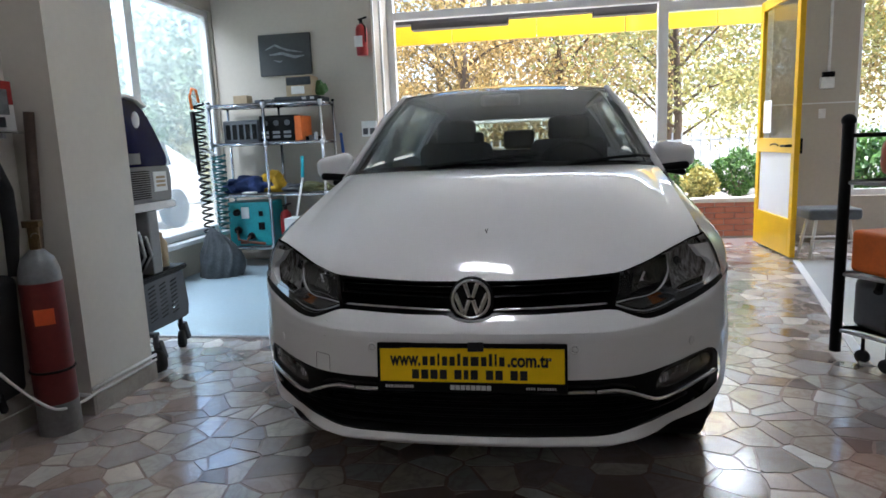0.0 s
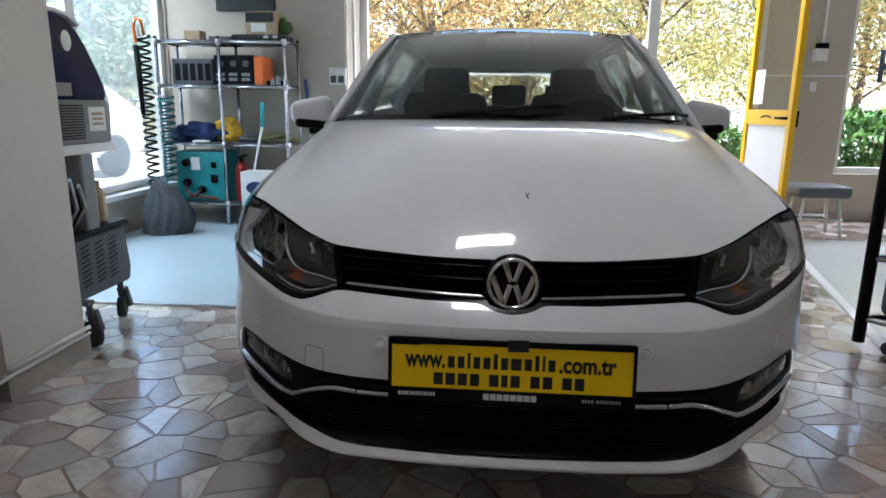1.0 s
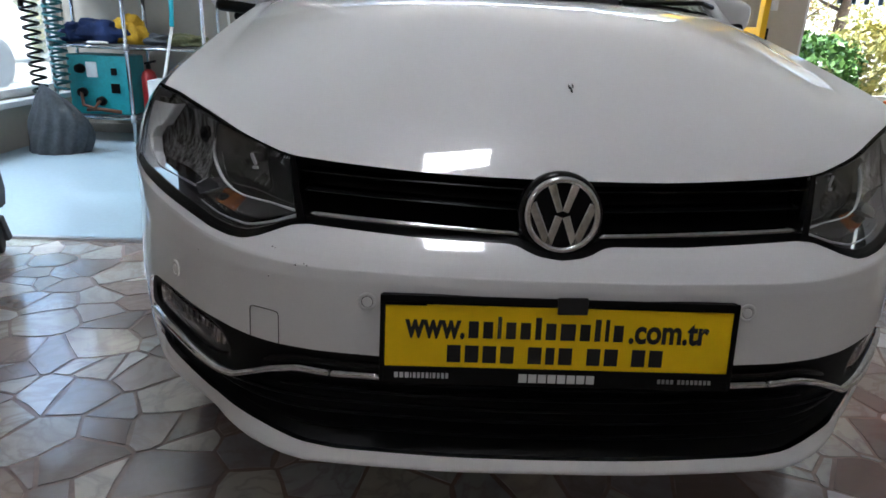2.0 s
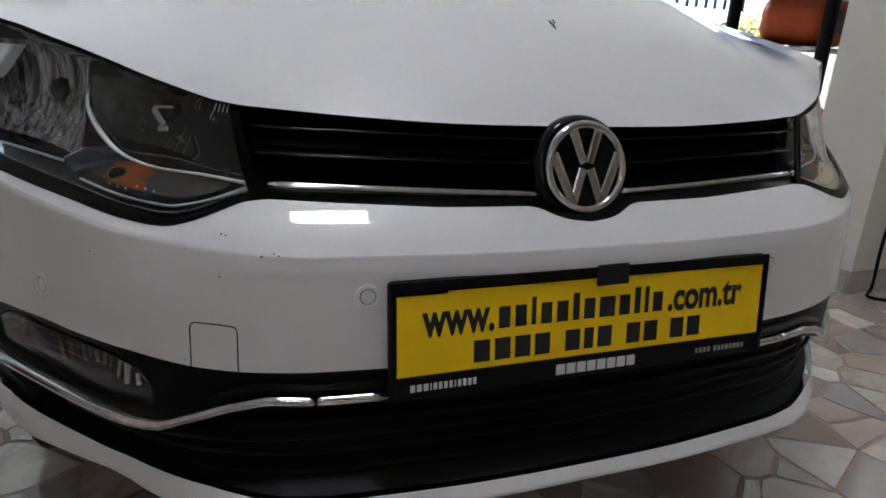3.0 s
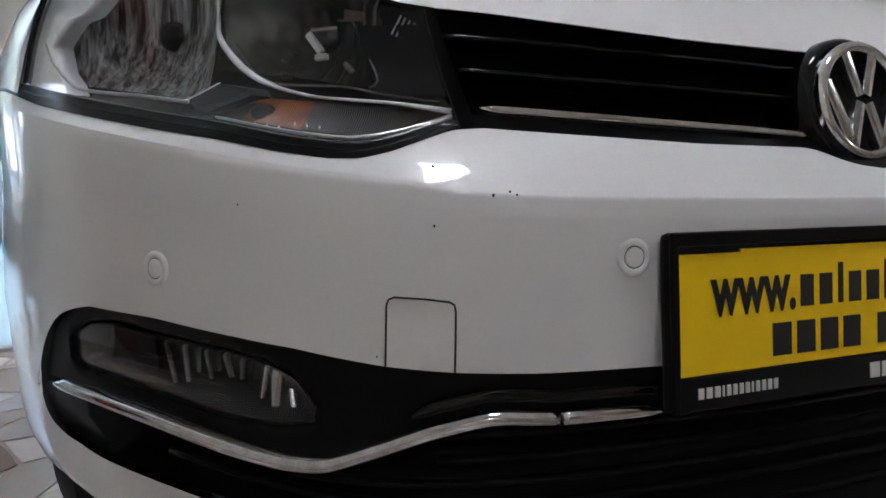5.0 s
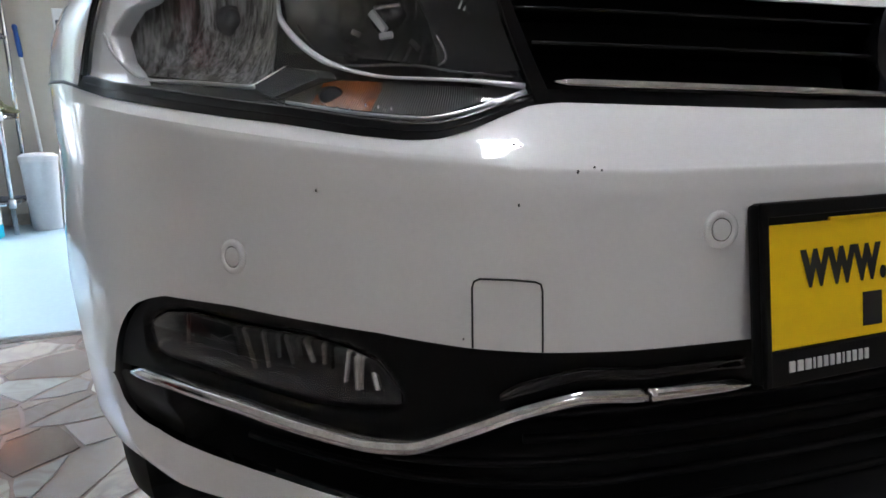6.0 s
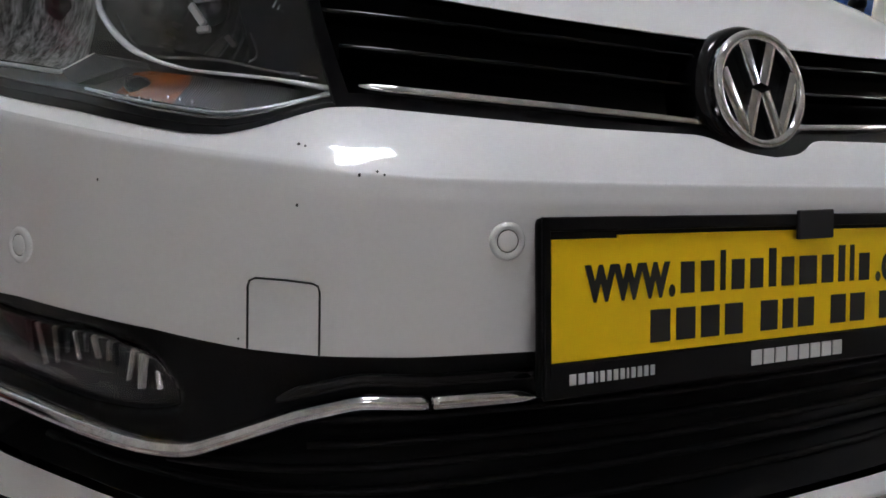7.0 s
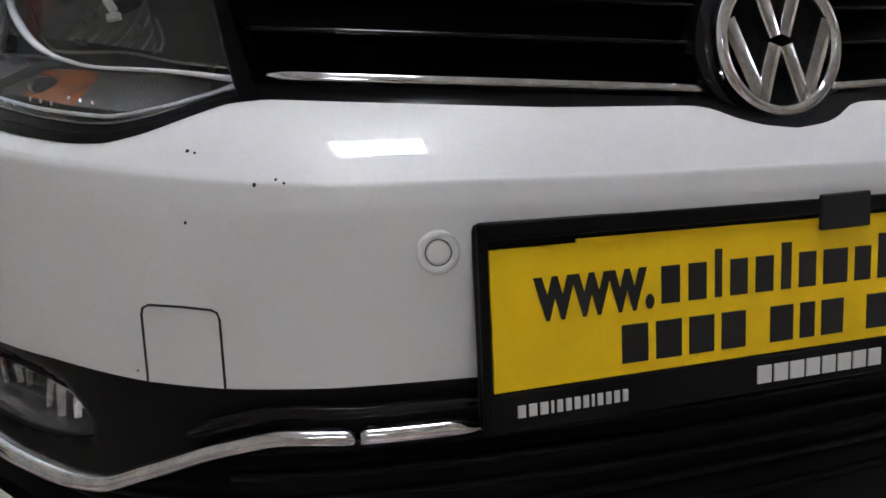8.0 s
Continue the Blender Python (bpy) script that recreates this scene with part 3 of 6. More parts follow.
def wing(side):
    f = body_side(side)

    def g(u, v):
        e = front(side * LAMP_END(v), TOP(LAMP_END(v)) + 0.002 + v * (HOOD(LAMP_END(v)) - TOP(LAMP_END(v)) - 0.002), 0.0)
        y = e.y + (1.243 - e.y) * u
        k = min(1, u * 4)
        return e.lerp(f(y, v), k * k * (3 - 2 * k)) if u > 0 else e

    bm = BM()
    sheet(bm, g, 40, 24)
    return part("front_wing", bm, PAINT, car, "", True)


for side in (-1, 1):
    wing(side)
    d1 = panel("front_door", side, 1.249, 2.243)
    d2 = panel("rear_door", side, 2.249, 3.02)
    panel("rear_quarter", side, 3.026, 3.9)
    f = body_side(side)
    for d, y in ((d1, 2.08), (d2, 2.88)):
        bm = BM()
        p = f(y, 0.84)
        box(bm, p + Vector((side * 0.022, 0, 0)), (0.02, 0.17, 0.026), (0, 0, 0), 0.008)
        part("door_handle", bm, PAINT, d)
    bm = BM()
    tube(bm, [Vector((side * 0.700, 1.225, 0.95)), Vector((side * 0.636, 1.40, 1.085)), Vector((side * 0.574, 1.59, 1.238)), Vector((side * 0.512, 1.78, 1.348)), Vector((side * 0.541, 2.0, 1.360)), Vector((side * 0.546, 2.5, 1.370)), Vector((side * 0.52, 3.2, 1.345))], 0.019, 10)
    part("pillar_lining", bm, CABIN, car, smooth=True)
    # mirror
    bm = BM()
    box(bm, (0, 0, 0), (0.190, 0.11, 0.140), (0, 0, 0), 0.045, 4)
    for w in bm.verts:
        t = (w.co.x * side + 0.095) / 0.190
        w.co.z *= 1 - 0.32 * max(0, t - 0.1)
        w.co.y *= 1 - 0.25 * t
    mirror_x = 0.822 if side > 0 else 0.862
    bm.transform(pose(side * mirror_x, 1.52, 1.020, 0, side * 4, side * -10))
    mirror = part("door_mirror", bm, PAINT, car, "white door mirror housing", True)
    bm = BM()
    box(bm, (side * -0.004, -0.002, -0.050), (0.160, 0.108, 0.040), (0, side * -8, 0), 0.019, 3)
    bm.transform(pose(side * mirror_x, 1.52, 1.020, 0, side * 4, side * -10))
    part("lower_cover", bm, BLACK, mirror, "black underside of the mirror", True)
    bm = BM()
    box(bm, (side * 0.80, 1.53, 0.952), (0.16, 0.075, 0.03), (0, side * 10, side * -10), 0.012)
    part("mirror_foot", bm, BLACK, mirror)
    # glass and pillars
    belt = lambda y, side=side: Vector((side * (xs(y) - 0.075 - (0.045 * max(0, 1 - (y - 1.2) / 0.3))), y, 0.968 + 0.035 * (y - 1.2)))
    rail = lambda y, side=side: Vector((side * float(np.interp(y, [1.72, 2.4, 3.2, 3.65], [0.535, 0.57, 0.55, 0.50])), y, float(np.interp(y, [1.72, 1.9, 2.4, 3.0, 3.65], [1.358, 1.382, 1.397, 1.375, 1.295]))))
    for nm, ya, yb in (("side_window", 1.78, 2.22), ("side_window", 2.28, 3.0)):
        bm = BM()
        sheet(bm, lambda u, v: belt(ya + u * (yb - ya)).lerp(rail(ya + u * (yb - ya)), v), 8, 6, 0.004)
        part(nm, bm, SIDEG, car, smooth=True).visible_shadow = False
    bm = BM()
    sheet(bm, lambda u, v: belt(1.33 + u * 0.43).lerp(rail(1.76).lerp(belt(1.33), 1 - u) if u < 1 else rail(1.76), v), 8, 4, 0.004)
    part("quarter_window", bm, SIDEG, car, smooth=True).visible_shadow = False
    bm = BM()
    tube(bm, [Vector((side * 0.712, 1.20, 0.965)), Vector((side * 0.660, 1.38, 1.10)), Vector((side * 0.599, 1.57, 1.25)), Vector((side * 0.536, 1.76, 1.362)), rail(1.95), rail(2.4), rail(2.9), rail(3.3), rail(3.65)], 0.016, 10)
    part("roof_rail", bm, PAINT, car, "white windscreen pillar and roof edge", True)
    for y, w in ((2.25, 0.06), (3.08, 0.10)):
        bm = BM()
        tube(bm, [belt(y), belt(y).lerp(rail(y), 0.5) + Vector((side * 0.02, 0, 0)), rail(y)], w / 2, 8)
        part("pillar", bm, GLOSS if y < 3 else PAINT, car, smooth=True)
    bm = BM()
    sheet(bm, lambda u, v: belt(3.1 + 0.75 * u).lerp(rail(3.1 + 0.5 * u), v), 8, 6)
    part("rear_pillar", bm, PAINT, car, smooth=True)
    bm = BM()
    sheet(bm, lambda u, v: belt(3.03 + 0.8 * u).lerp(rail(3.03 + 0.55 * u), v) - Vector((side * 0.03, 0, 0)), 8, 6)
    part("rear_lining", bm, CABIN, car, smooth=True)


def roof(u, v):
    y = 1.735 + 1.93 * v
    half = float(np.interp(y, [1.72, 2.4, 3.2, 3.65], [0.535, 0.57, 0.55, 0.50]))
    zc = float(np.interp(y, [1.72, 1.9, 2.4, 3.0, 3.65], [1.388, 1.418, 1.438, 1.418, 1.335]))
    ze = float(np.interp(y, [1.72, 1.9, 2.4, 3.0, 3.65], [1.358, 1.382, 1.397, 1.375, 1.295]))
    return Vector((u * half, y - 0.03 * (1 - u * u) * (1 - v), zc + (ze - zc) * abs(u) ** 2.4))


bm = BM()
sheet(bm, lambda u, v: roof(2 * u - 1, v), 32, 30)
part("roof", bm, PAINT, car, smooth=True)


def screen(u, v):
    a = hood(u, 1.0) + Vector((0, 0.02, -0.012))
    b = roof(u * 0.97, 0.0)
    p = a.lerp(b, v)
    return p + Vector((0, -0.05, 0.035)) * math.sin(math.pi * v) * (1 - 0.7 * u * u)


bm = BM()
sheet(bm, lambda u, v: screen(2 * u - 1, v), 24, 16, 0.005)
windscreen = part("windscreen", bm, TINT, car, "dark tinted windscreen", True)
windscreen.visible_shadow = False
bm = BM()
sheet(bm, lambda u, v: screen(2 * u - 1, 0.055 * v) + Vector((0, -0.003, 0.003)), 24, 2)
sheet(bm, lambda u, v: screen(2 * u - 1, 1 - 0.02 * v) + Vector((0, -0.003, 0.003)), 24, 2)
part("black_border", bm, GLOSS, windscreen, smooth=True)
for x0 in (0.28, -0.25):
    bm = BM()
    tube(bm, [hood(x0 / 0.72, 1.0) + Vector((0.0, 0.03, 0.012)), screen((x0 + 0.30) / 0.72 if x0 < 0.5 else 0.9, 0.07) + Vector((0, -0.02, 0.02)), screen((x0 + 0.42) / 0.72, 0.09) + Vector((0, -0.015, 0.015))], 0.007, 6)
    part("wiper", bm, BLACK, car)
bm = BM()
sheet(bm, lambda u, v: Vector(((2 * u - 1) * (0.5 + 0.12 * v), 3.66 + 0.2 * v, 1.325 - 0.31 * v)), 8, 6, 0.004)
part("rear_window", bm, TINT, car, smooth=True).visible_shadow = False
bm = BM()
sheet(bm, lambda u, v: Vector(((2 * u - 1) * (0.64 + 0.06 * math.sin(math.pi * v)), 3.865 + 0.075 * math.sin(math.pi * min(v * 0.8 + 0.1, 1)) - 0.06 * (2 * u - 1) ** 4, 1.01 - 0.75 * v)), 20, 16)
part("tailgate", bm, PAINT, car, smooth=True)
bm = BM()
sheet(bm, lambda u, v: Vector(((2 * u - 1) * 0.60, 3.80, 1.0 - 0.55 * v)), 6, 6)
part("tailgate_lining", bm, CABIN, car)
# cabin
for nm, lo, hi in (("cabin_floor", (-0.70, 1.15, 0.31), (0.70, 3.8, 0.42)), ("underbody", (-0.60, 0.50, 0.19), (0.60, 3.85, 0.305)), ("bulkhead", (-0.72, 1.02, 0.31), (0.72, 1.12, 0.90)),
                   ("engine_block", (-0.55, 0.45, 0.31), (0.55, 1.0, 0.62)), ("door_lining", (-0.735, 1.2, 0.31), (-0.70, 3.75, 0.93)), ("door_lining", (0.70, 1.2, 0.31), (0.735, 3.75, 0.93))):
    bm = BM()
    span(bm, lo, hi)
    part(nm, bm, CABIN, car)
bm = BM()
sheet(bm, lambda u, v: roof((2 * u - 1) * 0.97, 0.01 + 0.97 * v) - Vector((0, 0, 0.022)), 20, 16)
part("headlining", bm, CABIN, car, smooth=True)
bm = BM()
sheet(bm, lambda u, v: Vector(((2 * u - 1) * 0.70, 1.10 + 0.52 * v + 0.02 * math.sin(9 * u), 0.955 - 0.03 * (2 * u - 1) ** 2 + 0.022 * math.sin(math.pi * v) - 0.20 * max(0, v - 0.8) / 0.2)), 20, 14)
part("dashboard", bm, CABIN, car, smooth=True)
bm = BM()
tube(bm, [Vector((0.36, 1.78, 0.93)) + 0.185 * Vector((math.cos(a), -0.35 * math.sin(a), 0.94 * math.sin(a))) for a in [2 * math.pi * k / 28 for k in range(29)]], 0.015, 8)
rod(bm, (0.18, 1.78, 0.93), (0.54, 1.78, 0.93), 0.018)
ball(bm, (0.36, 1.77, 0.93), (0.07, 0.03, 0.06))
part("steering_wheel", bm, CABIN, car, smooth=True)
for x in (-0.34, 0.36):
    bm = BM()
    box(bm, (x, 2.30, 0.84), (0.46, 0.14, 0.58), (-14, 0, 0), 0.06, 3)
    box(bm, (x, 1.98, 0.56), (0.48, 0.5, 0.16), (4, 0, 0), 0.05, 3)
    seat = part("front_seat", bm, CABIN, car, "dark cloth front seat", True)
    bm = BM()
    box(bm, (x, 2.39, 1.18), (0.25, 0.09, 0.16), (-10, 0, 0), 0.035, 3)
    for dx in (-0.05, 0.05):
        rod(bm, (x + dx, 2.38, 1.07), (x + dx, 2.39, 1.14), 0.006)
    part("headrest", bm, CABIN, seat, smooth=True)
bm = BM()
box(bm, (0, 3.16, 0.80), (1.2, 0.16, 0.52), (-16, 0, 0), 0.05, 3)
box(bm, (0, 2.9, 0.52), (1.2, 0.5, 0.18), (4, 0, 0), 0.05, 3)
bench = part("rear_seat", bm, CABIN, car, smooth=True)
for x in (-0.36, 0.02, 0.38):
    bm = BM()
    box(bm, (x, 3.24, 1.13), (0.23, 0.08, 0.14), (-8, 0, 0), 0.03, 3)
    part("headrest", bm, CABIN, bench, smooth=True)
bm = BM()
box(bm, (-0.01, 1.70, 1.325), (0.20, 0.03, 0.062), (8, 0, 0), 0.014, 3)
rod(bm, (-0.01, 1.71, 1.34), (-0.01, 1.73, 1.39), 0.012)
part("inner_mirror", bm, CABIN, car, smooth=True)
bm = BM()
box(bm, (-0.02, 1.655, 1.368), (0.09, 0.004, 0.022), (32, 0, 0), 0.002, 1)
part("sticker", bm, PALE, windscreen)

# wheels
for k, (x, y) in enumerate(((-0.70, ARCH_Y), (0.70, ARCH_Y), (-0.70, REAR_Y), (0.70, REAR_Y))):
    side = math.copysign(1, x)
    m = pose(x, y, 0.30, 0, 90 * side, 0)
    bm = BM()
    lathe(bm, [(0.195, -0.09), (0.27, -0.095), (0.293, -0.075), (0.3, -0.03), (0.3, 0.03), (0.293, 0.075), (0.27, 0.095), (0.195, 0.09)], m, 40)
    tyre_part = part("wheel", bm, TYRE, car, "black tyre on a silver rim", True)
    bm = BM()
    lathe(bm, [(0.2, 0.05), (0.2, 0.088), (0.185, 0.088), (0.175, 0.06), (0.05, 0.05), (0.045, 0.075), (0.002, 0.078)], m, 40)
    for j in range(7):
        bm2 = pose(x, y, 0.30, 0, 90 * side, 0) @ pose(0, 0, 0.072, 0, 0, 360 * j / 7)
        b2 = BM()
        box(b2, (0.11, 0, 0), (0.16, 0.035, 0.02), (0, 0, 0), 0.006)
        b2.transform(bm2)
        me = bpy.data.meshes.new("spoke")
        b2.to_mesh(me)
        b2.free()
        bm.from_mesh(me)
        bpy.data.meshes.remove(me)
    part("rim", bm, SATIN, tyre_part)
    bm = BM()
    lathe(bm, [(0.335, -0.10), (0.335, 0.06), (0.330, 0.06), (0.325, -0.095)], pose(x, y, 0.31, 0, 90 * side, 0), 40)
    part("wheel_liner", bm, BLACK, car)

# headlights
DARKH = material("dark_housing", (0.010, 0.010, 0.011), 0.45, vary=0.5, scale=40, spec=0.12)
GREYH = material("grey_housing", (0.022, 0.023, 0.026), 0.45, vary=0.3, scale=30, spec=0.2)
TRIMG = material("smoked_chrome", (0.24, 0.24, 0.25), 0.22, 1.0, vary=0.5, scale=50)


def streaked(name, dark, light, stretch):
    """Dark metal with fine upright streaks, mottled reflections put into its colour."""
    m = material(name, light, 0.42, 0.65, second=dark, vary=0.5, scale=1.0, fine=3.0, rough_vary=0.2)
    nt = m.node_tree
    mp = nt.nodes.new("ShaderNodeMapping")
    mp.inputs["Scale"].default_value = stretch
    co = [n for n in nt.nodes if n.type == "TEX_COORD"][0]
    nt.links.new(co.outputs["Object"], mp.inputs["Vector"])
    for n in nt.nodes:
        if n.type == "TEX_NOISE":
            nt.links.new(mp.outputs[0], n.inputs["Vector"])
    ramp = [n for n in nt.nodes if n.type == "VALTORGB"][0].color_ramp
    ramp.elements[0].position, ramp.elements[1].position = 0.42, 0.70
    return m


# pale tone that carries the window's reflection at the lens end
LENS_GLARE = material("lens_glare_band", (0.92, 0.93, 0.94), 0.28, 0.6, vary=0.06, scale=60)
GUIDE = material("light_guide", (0.80, 0.81, 0.83), 0.18, 0.25, vary=0.1, scale=50, coat=1.0)
RIBS = material("ribbed_lens", (0.030, 0.027, 0.024), 0.35, vary=0.6, scale=80, fine=350, spec=0.3)
POLISH = material("polished_reflector", (0.92, 0.92, 0.93), 0.22, 1.0, vary=0.1, scale=40)
# flutes' bright and dark reflections are painted as colour streaks
GLINT_STREAKED = streaked("glint_streaked_reflector", (0.05, 0.047, 0.043), (0.60, 0.60, 0.59), (110, 110, 13))
SMOKE = material("smoky_reflector", (0.22, 0.20, 0.18), 0.24, 0.9, vary=0.6, scale=70, fine=220)
DIM = material("dim_reflector", (0.085, 0.085, 0.075), 0.3, 0.8, vary=0.85, scale=32, fine=120)
for side in (-1, 1):
    def lamp(u, v, deeper=0.0, side=side):
        s0, s1 = 0.412 + 0.040 * v, LAMP_END(v)
        s = s0 + u * (s1 - s0)
        return front(side * s, TOP(s) + v * (HOOD(s) - TOP(s)), deeper)

    def at_lamp(s, z, deeper=0.0, side=side):
        return front(side * s, z, deeper)

    bm = BM()
    sheet(bm, lambda u, v: lamp(u, v, 0.034 + 0.060 * (math.sin(math.pi * min(1, max(0, u))) * math.sin(math.pi * (0.08 + 0.84 * v))) ** 0.5), 40, 16)
    headlight = part("headlight", bm, HOUSING, car, "clear headlight with dark housing and amber indicator", True)
    bm = BM()
    sheet(bm, lambda u, v: lamp(u, v, 0.0015), 60, 12, 0.003)
    lens = part("lens", bm, CLEAR, headlight, "clear plastic lens", True)
    lens.visible_shadow = False
    # black seals: a broad one below, narrow ones round the rest
    for lo, hi, a, b, d in ((0.0, 0.085, 0.0, 1.0, -0.0008), (0.975, 1.0, 0.0, 1.0, 0.0), (0.0, 1.0, -0.012, 0.016, -0.0008), (0.0, 1.0, 0.992, 1.0, -0.0005)):
        bm = BM()
        sheet(bm, lambda u, v: lamp(a + u * (b - a), lo + v * (hi - lo), d), 60, 4)
        part("seal", bm, SEAL, headlight, smooth=True)
    # beads added to draw the seal's thin highlight lines, one in metal colour
    for k, (va, ra) in enumerate(((0.088, 0.0011), (0.045, 0.0006))):
        bm = BM()
        tube(bm, [lamp(0.02 + 0.95 * i / 60, va, -0.0008) for i in range(61)], ra, 6)
        part("seal_bead", bm, TRIMG if k == 0 else GLOSS, headlight, smooth=True)

    # glossy bead added for the highlight line along the seal's inner edge
    bm = BM()
    tube(bm, [lamp(0.0165, 0.03 + 0.94 * i / 30, -0.0012) for i in range(31)], 0.0011, 6)
    part("seal_bead", bm, GLOSS, headlight, smooth=True)

    def strip(points, radii, mat, label=""):
        bm = BM()
        pts = [at_lamp(*catmull(points, k / 40)) for k in range(41)]
        tube(bm, pts, [float(np.interp(k / 40, np.linspace(0, 1, len(radii)), radii)) for k in range(41)], 8)
        return part("light_strip", bm, mat, headlight, label, True)

    strip([(0.718, 0.756, 0.034), (0.710, 0.735, 0.032), (0.698, 0.714, 0.026), (0.671, 0.692, 0.022), (0.642, 0.676, 0.020), (0.614, 0.667, 0.018)], [0.0010, 0.0018, 0.0030, 0.0034, 0.0030, 0.0020], GUIDE, "bent white light guide")
    strip([(0.617, 0.668, 0.018), (0.600, 0.664, 0.018), (0.565, 0.659, 0.017), (0.490, 0.655, 0.015), (0.428, 0.649, 0.012)], [0.0018, 0.0018, 0.0014, 0.0016, 0.0026], GUIDE)
    strip([(0.428, 0.645, 0.010), (0.445, 0.640, 0.010), (0.480, 0.631, 0.010), (0.512, 0.626, 0.010), (0.530, 0.626, 0.010), (0.585, 0.631, 0.010), (0.655, 0.641, 0.010)], [0.0024, 0.0016, 0.0012], SATIN)
    strip([(0.706, 0.657, 0.015), (0.692, 0.664, 0.015), (0.676, 0.672, 0.015)], [0.0008, 0.0012, 0.0008], POLISH)
    # polished beads added to stand in for dotted highlights on the ribbed lens
    for k in range(9):
        bm = BM()
        ball(bm, at_lamp(0.560 + 0.0135 * k, 0.6335 + 0.0016 * (k % 3), 0.0275), (0.0011, 0.0008, 0.0016), (0, 0, 0), 8, 6)
        part("rib_tip", bm, POLISH, headlight, smooth=True)
    strip([(0.700, 0.655, 0.012), (0.76, 0.661, 0.010), (0.82, 0.666, 0.008), (0.852, 0.673, 0.007), (0.884, 0.694, 0.006), (0.902, 0.715, 0.006)], [0.0020, 0.0016, 0.0014], SATIN)
    strip([(0.690, 0.712, 0.036), (0.668, 0.690, 0.034), (0.645, 0.677, 0.030), (0.622, 0.671, 0.028), (0.55, 0.669, 0.026), (0.495, 0.662, 0.022), (0.440, 0.657, 0.016)], [0.001, 0.0014, 0.001], TRIMG)
    strip([(0.572, 0.728, 0.034), (0.552, 0.726, 0.033), (0.540, 0.712, 0.032), (0.528, 0.698, 0.030), (0.512, 0.676, 0.028), (0.520, 0.668, 0.028)], [0.0009, 0.0012, 0.0009], TRIMG)
    # bright band round the wing end, added for the lens's window reflection; stepped inner edge
    def side_band(u, v, side=side):
        z = 0.6625 + 0.118 * v
        s_in = float(np.interp(z, [0.660, 0.667, 0.686, 0.712, 0.722, 0.736, 0.740, 0.754, 0.775, 0.80], [0.840, 0.850, 0.8755, 0.8895, 0.882, 0.868, 0.848, 0.834, 0.818, 0.800]))
        v_end = (z - TOP(0.9)) / (HOOD(0.9) - TOP(0.9))
        s_out = LAMP_END(min(1, max(0, v_end))) - 0.002
        w = max(0.0, (u - 0.15) / 0.85)
        return at_lamp(s_in + (s_out - s_in) * w, z, 0.005 + 0.004 * w if u > 0.15 else 0.024 - 0.019 * u / 0.15)
    bm = BM()
    sheet(bm, side_band, 20, 60)
    part("side_band", bm, LENS_GLARE, headlight, "bright band added for the window's reflection in the lens", True)
    # bulb shield, and mirror facets added for reflection patches of the inner chamber
    for k, (sa, za, sb, zb, w, d, mat) in enumerate(((0.617, 0.716, 0.592, 0.703, 0.0034, 0.044, SATIN), (0.601, 0.697, 0.584, 0.6965, 0.0028, 0.044, SATIN), (0.610, 0.7215, 0.575, 0.722, 0.0018, 0.040, REFLECT),
                                                    (0.700, 0.738, 0.676, 0.734, 0.0075, 0.052, SMOKE), (0.692, 0.722, 0.678, 0.716, 0.0055, 0.052, SMOKE), (0.650, 0.694, 0.634, 0.687, 0.0040, 0.054, SMOKE),
                                                    (0.641, 0.703, 0.630, 0.700, 0.0026, 0.052, SMOKE), (0.640, 0.683, 0.626, 0.678, 0.0032, 0.046, SMOKE), (0.560, 0.690, 0.546, 0.684, 0.0026, 0.040, SMOKE), (0.575, 0.737, 0.545, 0.733, 0.0045, 0.048, SMOKE))):
        bm = BM()
        pa, pb = at_lamp(sa, za, d), at_lamp(sb, zb, d)
        box(bm, (0, 0, 0), ((pb - pa).length, 0.004, w * 2), (18 * math.sin(3.7 * k), 14 * math.cos(2.3 * k), 0), 0.0008, 1)
        bm.transform(Matrix.Translation((pa + pb) / 2) @ (pb - pa).to_track_quat("X", "Z").to_matrix().to_4x4())
        part("facet", bm, mat, headlight)
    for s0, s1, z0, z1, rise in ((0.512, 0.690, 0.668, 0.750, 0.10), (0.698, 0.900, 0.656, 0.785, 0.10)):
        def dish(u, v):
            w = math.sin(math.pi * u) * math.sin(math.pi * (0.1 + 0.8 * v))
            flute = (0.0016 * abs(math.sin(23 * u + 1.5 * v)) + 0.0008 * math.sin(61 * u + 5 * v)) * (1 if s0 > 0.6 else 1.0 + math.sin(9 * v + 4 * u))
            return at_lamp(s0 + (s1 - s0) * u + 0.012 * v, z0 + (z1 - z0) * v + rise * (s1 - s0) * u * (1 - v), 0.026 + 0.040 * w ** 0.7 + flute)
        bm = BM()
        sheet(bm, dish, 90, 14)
        bowl = part("reflector", bm, GLINT_STREAKED if s0 > 0.6 else DIM, headlight, "dark fluted reflector, mottled reflections streaked into its colour" if s0 > 0.6 else "smoky mirrored reflector", True)
        m = Matrix.Translation(dish(0.5, 0.5)) @ Vector((0, -1, 0.06)).to_track_quat("Z", "Y").to_matrix().to_4x4()
        bm = BM()
        lathe(bm, [(0.016, -0.01), (0.015, 0.004), (0.0085, 0.007), (0.0075, 0.026), (0.004, 0.032), (0.001, 0.033)], m, 20)
        part("bulb", bm, TRIMG if s0 < 0.6 else GREYH, bowl, smooth=True)
    # amber indicator between two clear ribbed parts, along the bottom
    for s0, s1, mat, nm, lab in ((0.646, 0.676, RIBS, "ribbed_lens", ""), (0.582, 0.646, AMBER, "indicator", "amber ribbed indicator"), (0.462, 0.582, RIBS, "ribbed_lens", "")):
        bm = BM()

